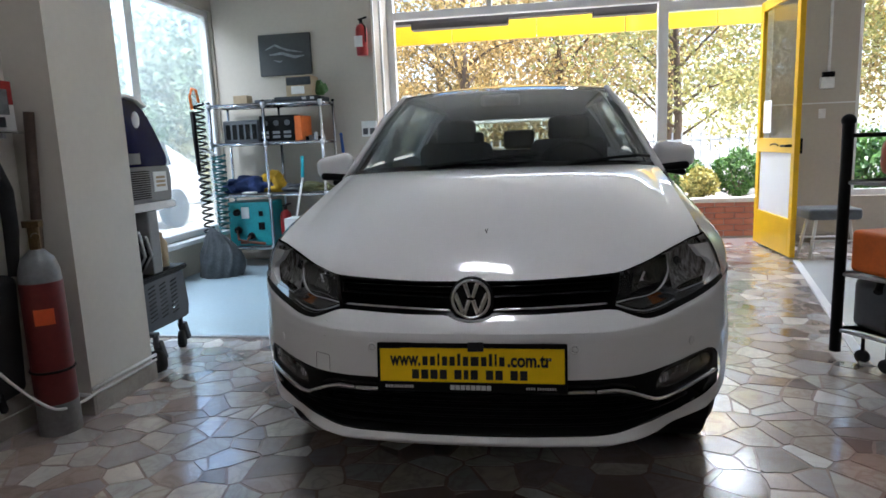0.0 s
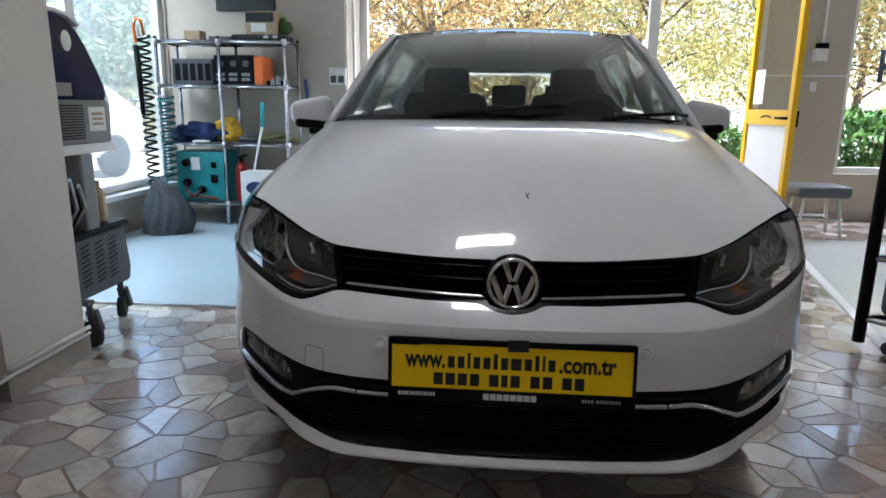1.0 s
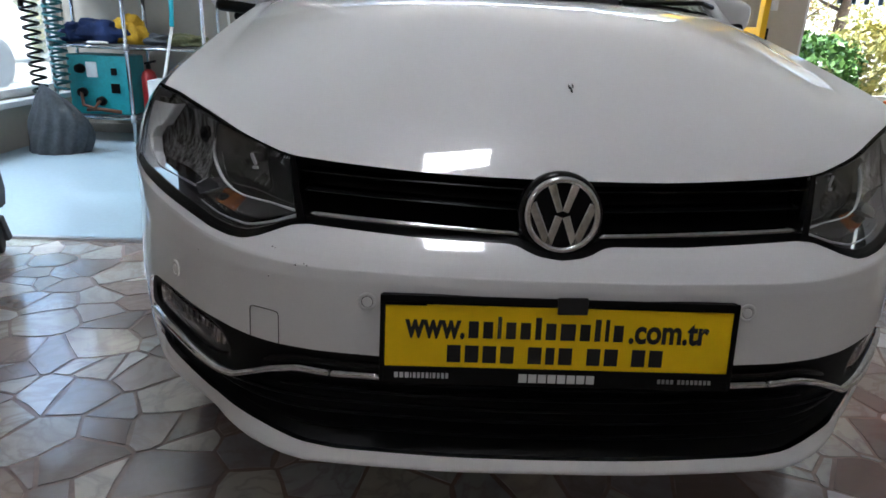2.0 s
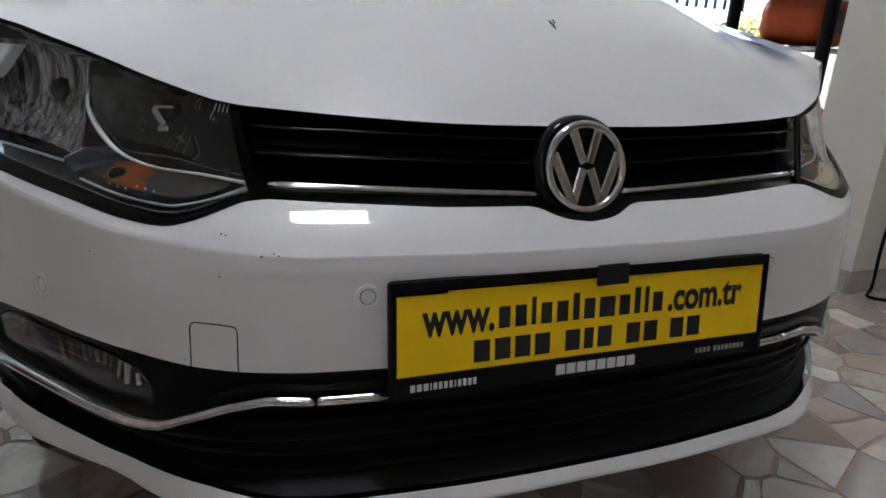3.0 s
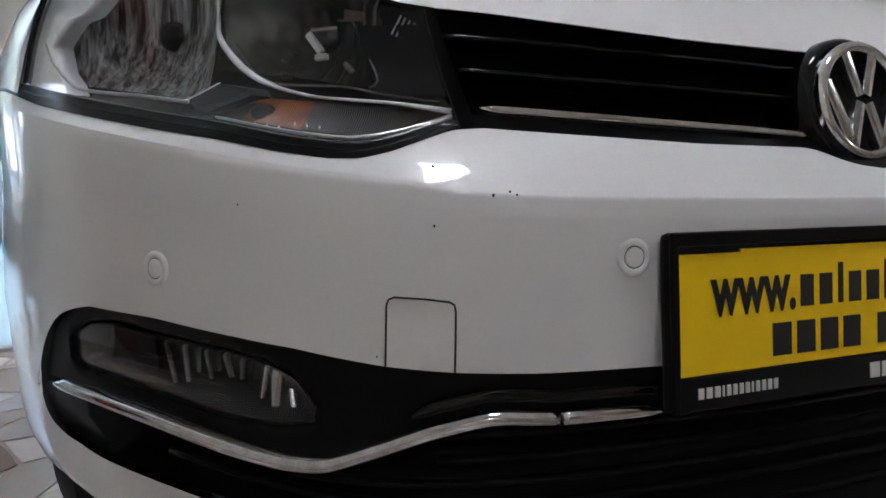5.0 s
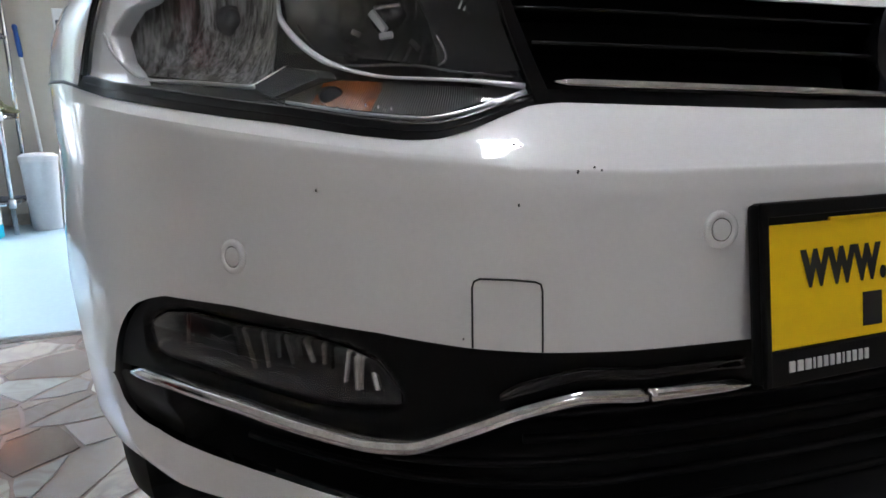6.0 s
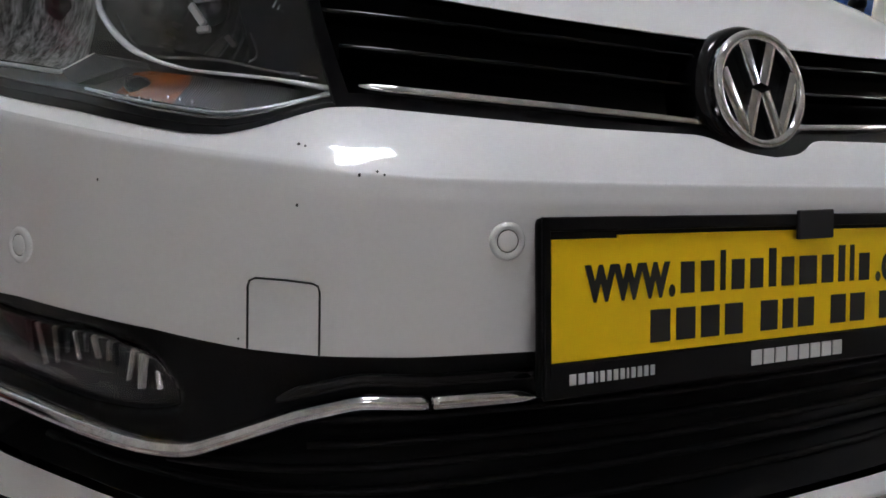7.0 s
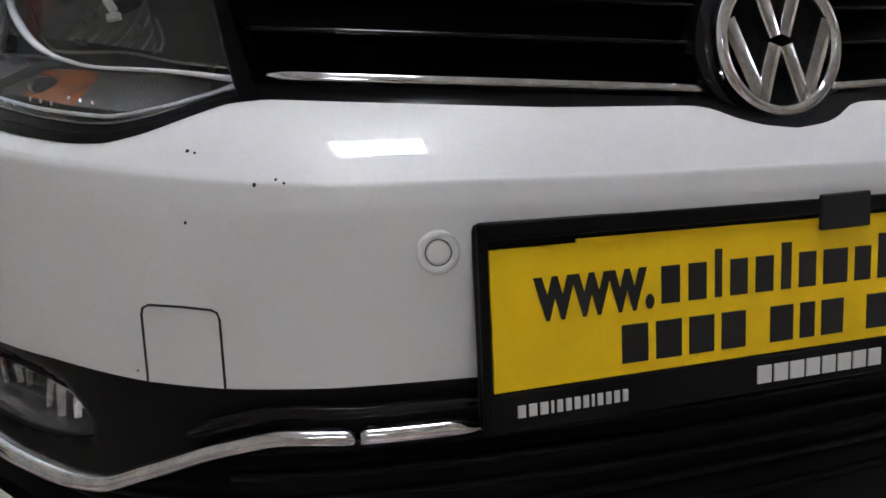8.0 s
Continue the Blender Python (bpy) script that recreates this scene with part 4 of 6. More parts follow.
        def ribbed(u, v):
            s = s0 + (s1 - s0) * u
            lo = float(np.interp(s, [0.46, 0.505, 0.53, 0.585, 0.68], [0.640, 0.630, 0.628, 0.632, 0.643]))
            hi = float(np.interp(s, [0.46, 0.49, 0.58, 0.63, 0.65, 0.68], [0.647, 0.650, 0.656, 0.659, 0.657, 0.645]))
            return at_lamp(s, lo + (max(hi, lo + 0.002) - lo) * v, 0.031 + 0.0016 * abs(math.sin(1250 * s)))

        sheet(bm, ribbed, 220, 3)
        part(nm, bm, mat, headlight, lab, True)
    bm = BM()
    ball(bm, at_lamp(0.630, 0.646, 0.0295), (0.011, 0.004, 0.008))
    part("bulb", bm, HOUSING, headlight, smooth=True)
    bm = BM()
    notch = ((0.705, 0.656), (0.676, 0.671), (0.646, 0.667), (0.640, 0.661), (0.676, 0.645), (0.690, 0.649))
    vs = [[bm.verts.new(at_lamp(a2, z2, d2)) for a2, z2 in notch] for d2 in (0.016, 0.040)]
    bm.faces.new(vs[0]), bm.faces.new(vs[1])
    for k in range(6):
        bm.faces.new((vs[0][k], vs[0][(k + 1) % 6], vs[1][(k + 1) % 6], vs[1][k]))
    part("divider", bm, GREYH, headlight)
    bm = BM()
    sheet(bm, lambda u, v: at_lamp(0.430 + 0.085 * u + 0.028 * v, 0.662 + 0.060 * v, 0.018 + 0.010 * u + 0.002 * math.sin(5 * v)), 8, 6)
    inner = part("inner_panel", bm, BLACK, headlight, smooth=True)
    for k in range(4):
        bm = BM()
        tube(bm, [at_lamp(0.480 + 0.006 * k - 0.010 * f, 0.708 + 0.002 * k + 0.016 * f, 0.021) for f in (0, 0.5, 1)], 0.0008, 5)
        part("rib", bm, SATIN, inner)

    # fog lamps
    def fog(u, v, deeper=0.0, side=side):
        return front(side * (FOG_S + u * FOG_W), FOG_LO(u) + v * (FOG_HI(u) - FOG_LO(u)), deeper)

    bm = BM()
    sheet(bm, lambda u, v: fog(u, v, 0.013 + 0.026 * (math.sin(math.pi * u) * math.sin(math.pi * v)) ** 0.6), 40, 12)
    fog_lamp = part("fog_lamp", bm, DARKH, car, "dark fog lamp with ribbed reflector", True)
    # fanned mirror facets, brightest at the inner end
    for k, (s, w, z0, z1, lean, mat) in enumerate(((0.556, 0.009, 0.417, 0.427, 0.003, REFLECT), (0.573, 0.011, 0.415, 0.439, 0.000, REFLECT), (0.587, 0.005, 0.420, 0.444, -0.003, REFLECT), (0.599, 0.004, 0.430, 0.449, 0.003, DARKH),
                                                    (0.606, 0.006, 0.433, 0.452, 0.002, SMOKE), (0.617, 0.008, 0.433, 0.450, 0.010, SMOKE), (0.631, 0.005, 0.436, 0.455, 0.006, DARKH), (0.640, 0.004, 0.428, 0.454, 0.012, SMOKE),
                                                    (0.655, 0.007, 0.431, 0.452, 0.004, DARKH), (0.668, 0.005, 0.420, 0.453, 0.008, SMOKE), (0.684, 0.006, 0.416, 0.446, 0.014, SMOKE), (0.702, 0.005, 0.425, 0.450, 0.010, DARKH),
                                                    (0.772, 0.003, 0.424, 0.450, 0.001, SMOKE))):
        bm = BM()
        sheet(bm, lambda u, v: front(side * (s + w * u * (0.8 + 0.3 * v) + lean * v), z0 + (z1 - z0) * v + 0.003 * v * math.sin(math.pi * u), 0.017 - 0.003 * math.sin(math.pi * u) + 0.005 * v), 5, 5)
        part("facet", bm, mat, fog_lamp, smooth=True)
    bm = BM()
    sheet(bm, lambda u, v: fog(u, v, 0.0115 - 0.004 * math.sin(math.pi * v) * math.sin(math.pi * u)), 40, 8, 0.0015)
    part("lens", bm, CLEAR, fog_lamp, smooth=True).visible_shadow = False

# number plate carrier and printed sheet: characters as plain bars
PB, PT = Vector((0, -0.001, 0.4505)), Vector((0, 0.0118, 0.5485))
plate_m = Matrix.Translation((PB + PT) / 2) @ pose(0, 0, 0, math.degrees(math.atan2(PT.z - PB.z, PT.y - PB.y)), 0, 0)
bm = BM()
box(bm, (0, -0.009, -0.006), (0.538, 0.139, 0.012), (0, 0, 0), 0.005, 2)
bm.transform(plate_m)
holder = part("plate_carrier", bm, BLACK, car, "black plate carrier with pale lettering bars")
for lo, hi in (((-0.269, 0.0495, 0), (0.269, 0.0605, 0.005)), ((-0.269, -0.078, 0), (-0.2625, 0.0605, 0.005)), ((0.2625, -0.078, 0), (0.269, 0.0605, 0.005)), ((-0.269, -0.0785, 0), (0.269, -0.0515, 0.0035))):
    bm = BM()
    span(bm, lo, hi, 0.0015)
    bm.transform(plate_m)
    part("rim", bm, BLACK, holder)
bm = BM()
span(bm, (-0.261, -0.0505, -0.001), (0.261, 0.0435, 0.0022), 0.0004)
span(bm, (-0.2, 0.043, -0.001), (0.261, 0.0460, 0.0020))
bm.transform(plate_m)
sheet_y = part("printed_plate", bm, YELLOW, holder, "yellow printed plate with black bars of lettering")
bm = BM()
box(bm, (0.0155, 0.0510, 0.006), (0.045, 0.026, 0.004), (0, 0, 1), 0.001, 1)
bm.transform(plate_m)
part("tape", bm, INK, holder, "strip of black tape")


def bars(x, y, widths, height, gap, mat, parent, z=0.0022, tall=()):
    for k, w in enumerate(widths):
        if w > 0:
            h = height * (0.22 if w == 0.0041 else 1.0 if not tall or k in tall else 0.76)
            bm = BM()
            span(bm, (x, y, z - 0.001), (x + w, y + h, z + 0.0006), 0.0004)
            bm.transform(plate_m)
            part("bar", bm, mat, parent)
        x += abs(w) + gap




def lettering(text, x0, x1, y, height, mat, parent, z=0.0022):
    """Raised letters in the built-in font, fitted to their width and height on the plate."""
    cu = bpy.data.curves.new("lettering", "FONT")
    cu.body, cu.size, cu.extrude, cu.offset = text, 1.0, 0.0, 0.034
    ob = bpy.data.objects.new("lettering", cu)
    scene.collection.objects.link(ob)
    bpy.context.view_layer.update()
    me = bpy.data.meshes.new_from_object(ob.evaluated_get(bpy.context.evaluated_depsgraph_get()))
    bpy.data.objects.remove(ob)
    bm = BM()
    bm.from_mesh(me)
    bpy.data.meshes.remove(me)
    xa, xb = min(v.co.x for v in bm.verts), max(v.co.x for v in bm.verts)
    yb = max(v.co.y for v in bm.verts)
    for v in bm.verts:
        v.co = Vector((x0 + (v.co.x - xa) / (xb - xa) * (x1 - x0), y + v.co.y / yb * height, z + 0.0006))
    bm.transform(plate_m)
    return part("lettering", bm, mat, parent)


lettering("www.", -0.232, -0.1428, -0.0038, 0.0270, INK, sheet_y)
bars(-0.137, -0.0038, [0.0148, 0.0148, 0.006, 0.0148, 0.0155, 0.009, 0.0155, 0.0225, 0.0155, 0.009, 0.006, 0.0148], 0.0345, 0.0068, INK, sheet_y, tall=(2, 5, 9, 10))
lettering(".com.tr", 0.1045, 0.2265, -0.0038, 0.0325, INK, sheet_y)
bars(-0.168, -0.0425, [0.0205] * 4 + [-0.009] + [0.0205, 0.0135, 0.0205] + [-0.010] + [0.0205] * 2 + [-0.009] + [0.0205] * 2, 0.027, 0.0062, INK, sheet_y)
bars(-0.246, -0.0685, [0.0058] * 3 + [0.002] + [0.0042] * 4 + [0.002] + [0.0042] * 4, 0.0085, 0.0022, PALE, holder, 0.0037)
bars(-0.058, -0.072, [0.0125] * 8, 0.0135, 0.0022, PALE, holder, 0.0037)
bars(0.155, -0.0685, [0.0045] * 4 + [-0.002] + [0.0045] * 8, 0.007, 0.0022, SATIN, holder, 0.0037)

# ---- ceiling lamps ----
LIT = material("lamp_diffuser", (0.9, 0.9, 0.9), 0.5, emit=(1.0, 0.98, 0.97), power=LAMP_POWER)


def ceiling_lamp(x, y, w, d):
    t = thing("ceiling_light", (x, y, ROOM_TOP), "flat white ceiling light panel, switched on; the outer two are added fill", "ceiling light", "ceiling lights")
    bm = BM()
    for lo, hi in (((x - w / 2 - 0.02, y - d / 2 - 0.02, ROOM_TOP - 0.05), (x + w / 2 + 0.02, y - d / 2, ROOM_TOP)), ((x - w / 2 - 0.02, y + d / 2, ROOM_TOP - 0.05), (x + w / 2 + 0.02, y + d / 2 + 0.02, ROOM_TOP)),
                   ((x - w / 2 - 0.02, y - d / 2, ROOM_TOP - 0.05), (x - w / 2, y + d / 2, ROOM_TOP)), ((x + w / 2, y - d / 2, ROOM_TOP - 0.05), (x + w / 2 + 0.02, y + d / 2, ROOM_TOP))):
        span(bm, lo, hi)
    part("frame", bm, ALU, t)
    bm = BM()
    span(bm, (x - w / 2, y - d / 2, ROOM_TOP - 0.04), (x + w / 2, y + d / 2, ROOM_TOP - 0.02))
    part("diffuser", bm, LIT, t)


# first panel is known from its reflection; the other two are added, unseen fill
for x, y in ((-0.15, -0.20), (5.4, -1.5), (-0.9, -4.2)):
    ceiling_lamp(x, y, 0.42, 0.30)

# ---- entrance, windows, door ----
def frame_bars(name, parent, bars_list, mat, label=""):
    for lo, hi in bars_list:
        bm = BM()
        span(bm, lo, hi, 0.004)
        part(name, bm, mat, parent, label)


ent = thing("entrance_frame", (0, NY, 0), "white metal frame of the wide open entrance", "door frame", "", "structure")
frame_bars("frame_bar", ent, [((-1.42, NY - 0.03, 0), (-1.35, NY + 0.07, 2.86)), ((1.345, NY - 0.03, 0), (1.44, NY + 0.07, 2.86)), ((2.36, NY - 0.03, 0), (2.42, NY + 0.07, 2.86)),
                              ((-1.35, NY - 0.02, 2.42), (1.345, NY + 0.06, 2.50)), ((1.44, NY - 0.02, 2.32), (2.36, NY + 0.06, 2.42)), ((-0.36, NY - 0.015, 2.50), (-0.31, NY + 0.05, 2.86))], ALU)
bm = BM()
span(bm, (-1.35, NY + 0.01, 2.50), (1.345, NY + 0.016, 2.86))
part("pane", bm, GLASS, ent).visible_shadow = False
bm = BM()
span(bm, (1.44, NY + 0.01, 2.42), (2.36, NY + 0.016, 2.86))
part("pane", bm, GLASS, ent).visible_shadow = False
# jamb channel with white rails
frame_bars("guide_rail", ent, [((-1.43, WY + 0.02, 0), (-1.405, WY + 0.06, 2.9)), ((-1.428, WY + 0.30, 0), (-1.40, WY + 0.36, 2.9))], ALU)
DARK = material("dark_shutter", (0.045, 0.035, 0.03), 0.5, vary=0.3, scale=8)
bm = BM()
for x0, x1, z0 in ((-1.2, -0.15, 2.345), (0.72, 1.36, 2.36), (-1.4, 1.4, 2.405)):
    span(bm, (x0, NY + 0.16, z0), (x1, NY + 0.30, z0 + 0.07), 0.01)
tagged(part("roller_shutter", bm, DARK), "dark rolled-up shutter box above the entrance", "shutter", "", "structure")
bm = BM()
for k in range(5):
    span(bm, (-1.9 + 1.02 * k, 6.3, 2.33), (-0.89 + 1.02 * k, 6.36, 2.56), 0.006)
tagged(part("yellow_fascia", bm, YPAINT), "yellow painted fascia panels outside above the entrance", "fascia", "", "structure")

door = thing("glazed_door", (2.32, NY, 0), "yellow painted glazed door standing open inwards", "door")
DX0, DX1, DY0, DY1 = 2.30, 2.345, 4.17, 5.17
frame_bars("stile", door, [((DX0, DY0, 0.02), (DX1, DY0 + 0.075, 2.33)), ((DX0, DY1 - 0.075, 0.02), (DX1, DY1, 2.33))], YPAINT)
frame_bars("rail", door, [((DX0, DY0 + 0.075, 2.24), (DX1, DY1 - 0.075, 2.33)), ((DX0, DY0 + 0.075, 0.92), (DX1, DY1 - 0.075, 1.05)), ((DX0, DY0 + 0.075, 0.02), (DX1, DY1 - 0.075, 0.35))], YPAINT)
for z0, z1 in ((1.05, 2.24), (0.35, 0.92)):
    bm = BM()
    span(bm, (2.318, DY0 + 0.075, z0), (2.326, DY1 - 0.075, z1))
    part("pane", bm, GLASS if z0 > 1 else material("frosted_glass", (0.90, 0.90, 0.89), 0.4, trans=0.45, vary=0.05, ior=1.2), door).visible_shadow = False
bm = BM()
rod(bm, (2.29, 4.21, 0.985), (2.24, 4.21, 0.985), 0.012)
rod(bm, (2.245, 4.21, 0.985), (2.245, 4.33, 0.985), 0.010)
box(bm, (2.355, 4.205, 0.98), (0.03, 0.05, 0.13), (0, 0, 0), 0.006)
part("handle", bm, BLACK, door, "black lever handle")
bm = BM()
tube(bm, [(2.295, 4.55 + 0.05 * k, 0.985 + (0.012 if 0 < k < 4 else 0.0)) for k in range(5)], 0.006)
part("pull", bm, BLACK, door)
bm = BM()
span(bm, (2.314, 4.82, 1.10), (2.3165, 5.03, 1.40))
part("notice", bm, material("paper", (0.85, 0.86, 0.88), 0.7, vary=0.1, scale=12), door, "white paper notice")


def glazed(name, axis, at, a0, a1, z0, z1, mullions, label, pane=GLASS):
    t = thing(name, (at if axis == "x" else (a0 + a1) / 2, (a0 + a1) / 2 if axis == "x" else at, z0), label, "window", "", "structure")
    def bar(u0, u1, w0, w1, d=0.035):
        return ((at - d, u0, w0), (at + d, u1, w1)) if axis == "x" else ((u0, at - d, w0), (u1, at + d, w1))
    lst = [bar(a0, a0 + 0.06, z0, z1), bar(a1 - 0.06, a1, z0, z1), bar(a0 + 0.06, a1 - 0.06, z0, z0 + 0.06), bar(a0 + 0.06, a1 - 0.06, z1 - 0.06, z1)]
    lst += [bar(m - 0.05, m + 0.05, z0 + 0.06, z1 - 0.06, 0.03) for m in mullions]
    frame_bars("window_frame", t, lst, ALU)
    edges = [a0 + 0.06] + [e for m in mullions for e in (m - 0.05, m + 0.05)] + [a1 - 0.06]
    for u0, u1 in zip(edges[::2], edges[1::2]):
        bm = BM()
        lo, hi = bar(u0, u1, z0 + 0.06, z1 - 0.06, 0.003)
        span(bm, lo, hi)
        part("pane", bm, pane, t).visible_shadow = False
    return t


win = glazed("window_1", "x", -3.12, 1.35, 4.5, 0.34, 2.50, [2.93, 3.23], "large workshop window with white frame and dusty panes", DUSTY)
glazed("window_2", "y", NY + 0.1, 3.2, 6.4, 0.45, 2.62, [], "large side window with white frame looking onto bushes")
bm = BM()
span(bm, (-3.08, 1.35, 0.30), (-2.97, 4.4, 0.34), 0.006)
part("window_sill", bm, ALU, win)

# floor areas and skirtings
bm = BM()
span(bm, (-3.04, 1.82, 0.0), (-1.0, WY, 0.006))
tagged(part("mat_floor", bm, MAT), "worn blue-grey floor covering beside the workshop window", "floor covering", "", "structure")
bm = BM()
span(bm, (-3.04, 1.795, 0.0), (-1.0, 1.82, 0.012), 0.002)
tagged(part("threshold_strip", bm, SATIN), "thin dark metal threshold strip", "threshold", "", "structure")
E2 = [Vector((1.70, 1.45, 0)), Vector((2.34, 4.12, 0)), Vector((6.4, 4.12, 0)), Vector((6.4, 1.45, 0))]
bm = BM()
vs = [bm.verts.new(p + Vector((0, 0, 0.005))) for p in E2]
bm.faces.new(vs)
fs = bmesh.ops.extrude_face_region(bm, geom=list(bm.faces))
for v in fs["geom"]:
    if isinstance(v, bmesh.types.BMVert):
        v.co.z = 0.0002
tagged(part("pale_floor", bm, PALEFLOOR), "pale grey smooth floor area of the office side", "floor covering", "", "structure")
bm = BM()
way = (E2[1] - E2[0]).normalized()
box(bm, (E2[0] + E2[1]) / 2 + Vector((0, 0, 0.006)), (0.05, (E2[1] - E2[0]).length, 0.012), (0, 0, -math.degrees(math.atan2(way.x, way.y))), 0.003)
tagged(part("white_edge", bm, ALU), "white edging strip along the pale floor", "edging", "", "structure")
SKIRT = material("stone_skirting", (0.42, 0.38, 0.33), 0.4, vary=0.25, scale=9)
for nm, lo, hi in (("baseboard", (-1.97, 0.665, 0), (-1.745, 0.68, 0.085)), ("baseboard", (-1.76, 0.68, 0), (-1.745, 1.13, 0.085)), ("baseboard", (-1.97, -5.2, 0), (-1.955, 0.665, 0.085)),
                   ("baseboard", (1.765, 0.95, 0), (1.78, 1.22, 0.085)), ("baseboard", (1.765, 0.935, 0), (2.2, 0.95, 0.085)), ("baseboard", (2.42, NY - 0.015, 0.0), (6.4, NY, 0.08)), ("baseboard", (-3.05, WY - 0.015, 0.0), (-1.42, WY, 0.08))):
    bm = BM()
    span(bm, lo, hi, 0.003)
    tagged(part(nm, bm, SKIRT), "stone skirting along the wall foot", "skirting", "", "structure")

# ---- outdoors ----
bm = BM()
span(bm, (-300, NY + 0.1, -0.35), (300, 400, -0.02))
span(bm, (-300, -300, -0.35), (-3.2, NY + 0.1, -0.02))
span(bm, (-3.2, -300, -0.35), (-2.13, 0.95, -0.02))
tagged(part("ground", bm, material("paving", (0.50, 0.47, 0.42), 0.8, vary=0.25, scale=0.8, fine=8, bump=0.2, bump_scale=20)), "pale dusty paved ground outside", "ground", "", "structure")
BARK = material("bark", (0.16, 0.115, 0.08), 0.9, vary=0.5, scale=6, bump=0.5, bump_scale=25)
LEAFY = material("autumn_leaves", (0.56, 0.37, 0.12), 0.6, second=(0.20, 0.15, 0.06), island=0.85, vary=0.3, trans=0.0)
LEAFG = material("green_leaves", (0.10, 0.22, 0.035), 0.5, second=(0.025, 0.08, 0.015), island=0.8, vary=0.3)
LEAFL = material("lime_leaves", (0.56, 0.48, 0.16), 0.5, second=(0.24, 0.25, 0.08), island=0.8, vary=0.3)


def leaves(bm, n, place, size, rng):
    for _ in range(n):
        p = place()
        a, b = Vector(rng.normal(size=3)).normalized(), Vector(rng.normal(size=3))
        b = a.cross(b).normalized()
        s = size * rng.uniform(0.6, 1.4)
        bm.faces.new([bm.verts.new(p + q) for q in (-a * s, b * s * 0.45, a * s, -b * s * 0.45)])


def tree(name, at, height, spread, n, size, mat, seed, label, trunk_r=0.13, low=0.35):
    rng = np.random.RandomState(seed)
    t = thing(name, at, label, "tree", "trees outside")
    base = Vector(at)
    bm = BM()
    lean = Vector((rng.uniform(-0.4, 0.4), rng.uniform(-0.3, 0.3), 0))
    top = base + lean + Vector((0, 0, height * 0.72))
    tube(bm, [base - Vector((0, 0, 0.1)), base.lerp(top, 0.3) + Vector((0.08, 0, 0)), base.lerp(top, 0.65), top], [trunk_r * 1.3, trunk_r, trunk_r * 0.7, trunk_r * 0.3], 9)
    tips = [top]
    for k in range(11):
        f = low + 0.6 * k / 11
        p = base.lerp(top, f)
        a = k * 2.4 + rng.uniform(-0.4, 0.4)
        tip = p + Vector((math.cos(a) * spread * rng.uniform(0.6, 1), math.sin(a) * spread * rng.uniform(0.6, 1), height * rng.uniform(0.05, 0.28)))
        mid = p.lerp(tip, 0.5) + Vector((0, 0, 0.12))
        tube(bm, [p, mid, tip], [trunk_r * 0.42, trunk_r * 0.26, trunk_r * 0.08], 6)
        tips += [tip, mid, p.lerp(tip, 0.75) + Vector(rng.normal(size=3)) * 0.25]
    part("trunk", bm, BARK, t, smooth=True)
    bm = BM()
    cents = [q + Vector(rng.normal(size=3)) * 0.3 * spread * 0.5 for q in tips for _ in range(3)]
    def place():
        c = cents[rng.randint(len(cents))]
        return c + Vector(rng.normal(size=3)) * 0.24 * spread * 0.6
    leaves(bm, n, place, size, rng)
    part("crown", bm, mat, t)
    return t


T1 = tree("tree", (-1.4, 12.0, 0), 6.0, 1.9, 8500, 0.052, LEAFY, 1, "broad autumn tree with yellow leaves outside", 0.10)
T2 = tree("tree", (2.6, 11.0, 0), 6.4, 2.0, 9000, 0.050, LEAFL, 2, "tall tree with lime-yellow leaves outside", 0.075, 0.22)
LEAFM = material("mid_green_leaves", (0.36, 0.42, 0.26), 0.6, second=(0.13, 0.20, 0.10), island=0.85, vary=0.3)
T4 = tree("tree", (-9.0, 5.0, 0), 5.5, 1.9, 5200, 0.085, LEAFM, 6, "leafy green tree beyond the parked car", 0.11, 0.15)
T3 = tree("tree", (0.6, 16.0, 0), 7.5, 2.3, 8500, 0.062, LEAFY, 3, "broad autumn tree with golden leaves outside", 0.11, 0.25)
for k, (src, x, y, sc, rot) in enumerate(((T1, -4.5, 15, 1.1, 40), (T2, 5.2, 13, 1.05, 100), (T3, 4.0, 19, 1.1, 200), (T3, -3.2, 20, 1.15, 80), (T1, 7.5, 11.5, 1.0, 160), (T2, 8.8, 16, 1.2, 10),
                                           (T4, -8.9, 7.6, 1.0, 70), (T4, -9.6, 10.5, 1.1, 250), (T4, -11.0, 8.2, 1.2, 20), (T4, -9.8, 2.8, 1.1, 140), (T4, -12.5, 13.5, 1.4, 90), (T4, -9.0, 12.4, 1.05, 190), (T4, -9.6, 15.8, 1.2, 310), (T3, 0.6, 24, 1.2, 300), (T3, 9.5, 23, 1.2, 30), (T1, -7.5, 24, 1.3, 60))):
    src_scale = src.scale.copy()
    c = copy_thing(src, pose(x, y, 0, 0, 0, rot))
    c.scale = (sc, sc, sc)


def shrub(at, size, n, mat, seed, label, leaf=0.022):
    rng = np.random.RandomState(seed)
    t = thing("shrub", at, label, "shrub", "shrubs in the planter")
    bm = BM()
    for k in range(6):
        a = k * 1.05
        tube(bm, [Vector(at), Vector(at) + Vector((math.cos(a) * size[0] * 0.4, math.sin(a) * size[1] * 0.4, size[2] * 1.1))], [0.012, 0.005], 5)
    part("stem", bm, BARK, t)
    bm = BM()
    def place():
        d = Vector(rng.normal(size=3)).normalized()
        r = rng.uniform(0.72, 1.0) * (1 + 0.12 * math.sin(5 * d.x + 3 * d.z + seed) + 0.08 * math.sin(9 * d.y + 7 * d.z))
        return Vector(at) + Vector((d.x * size[0] * r, d.y * size[1] * r, size[2] + d.z * size[2] * r))
    leaves(bm, n, place, leaf, rng)
    part("foliage", bm, mat, t)
    return t


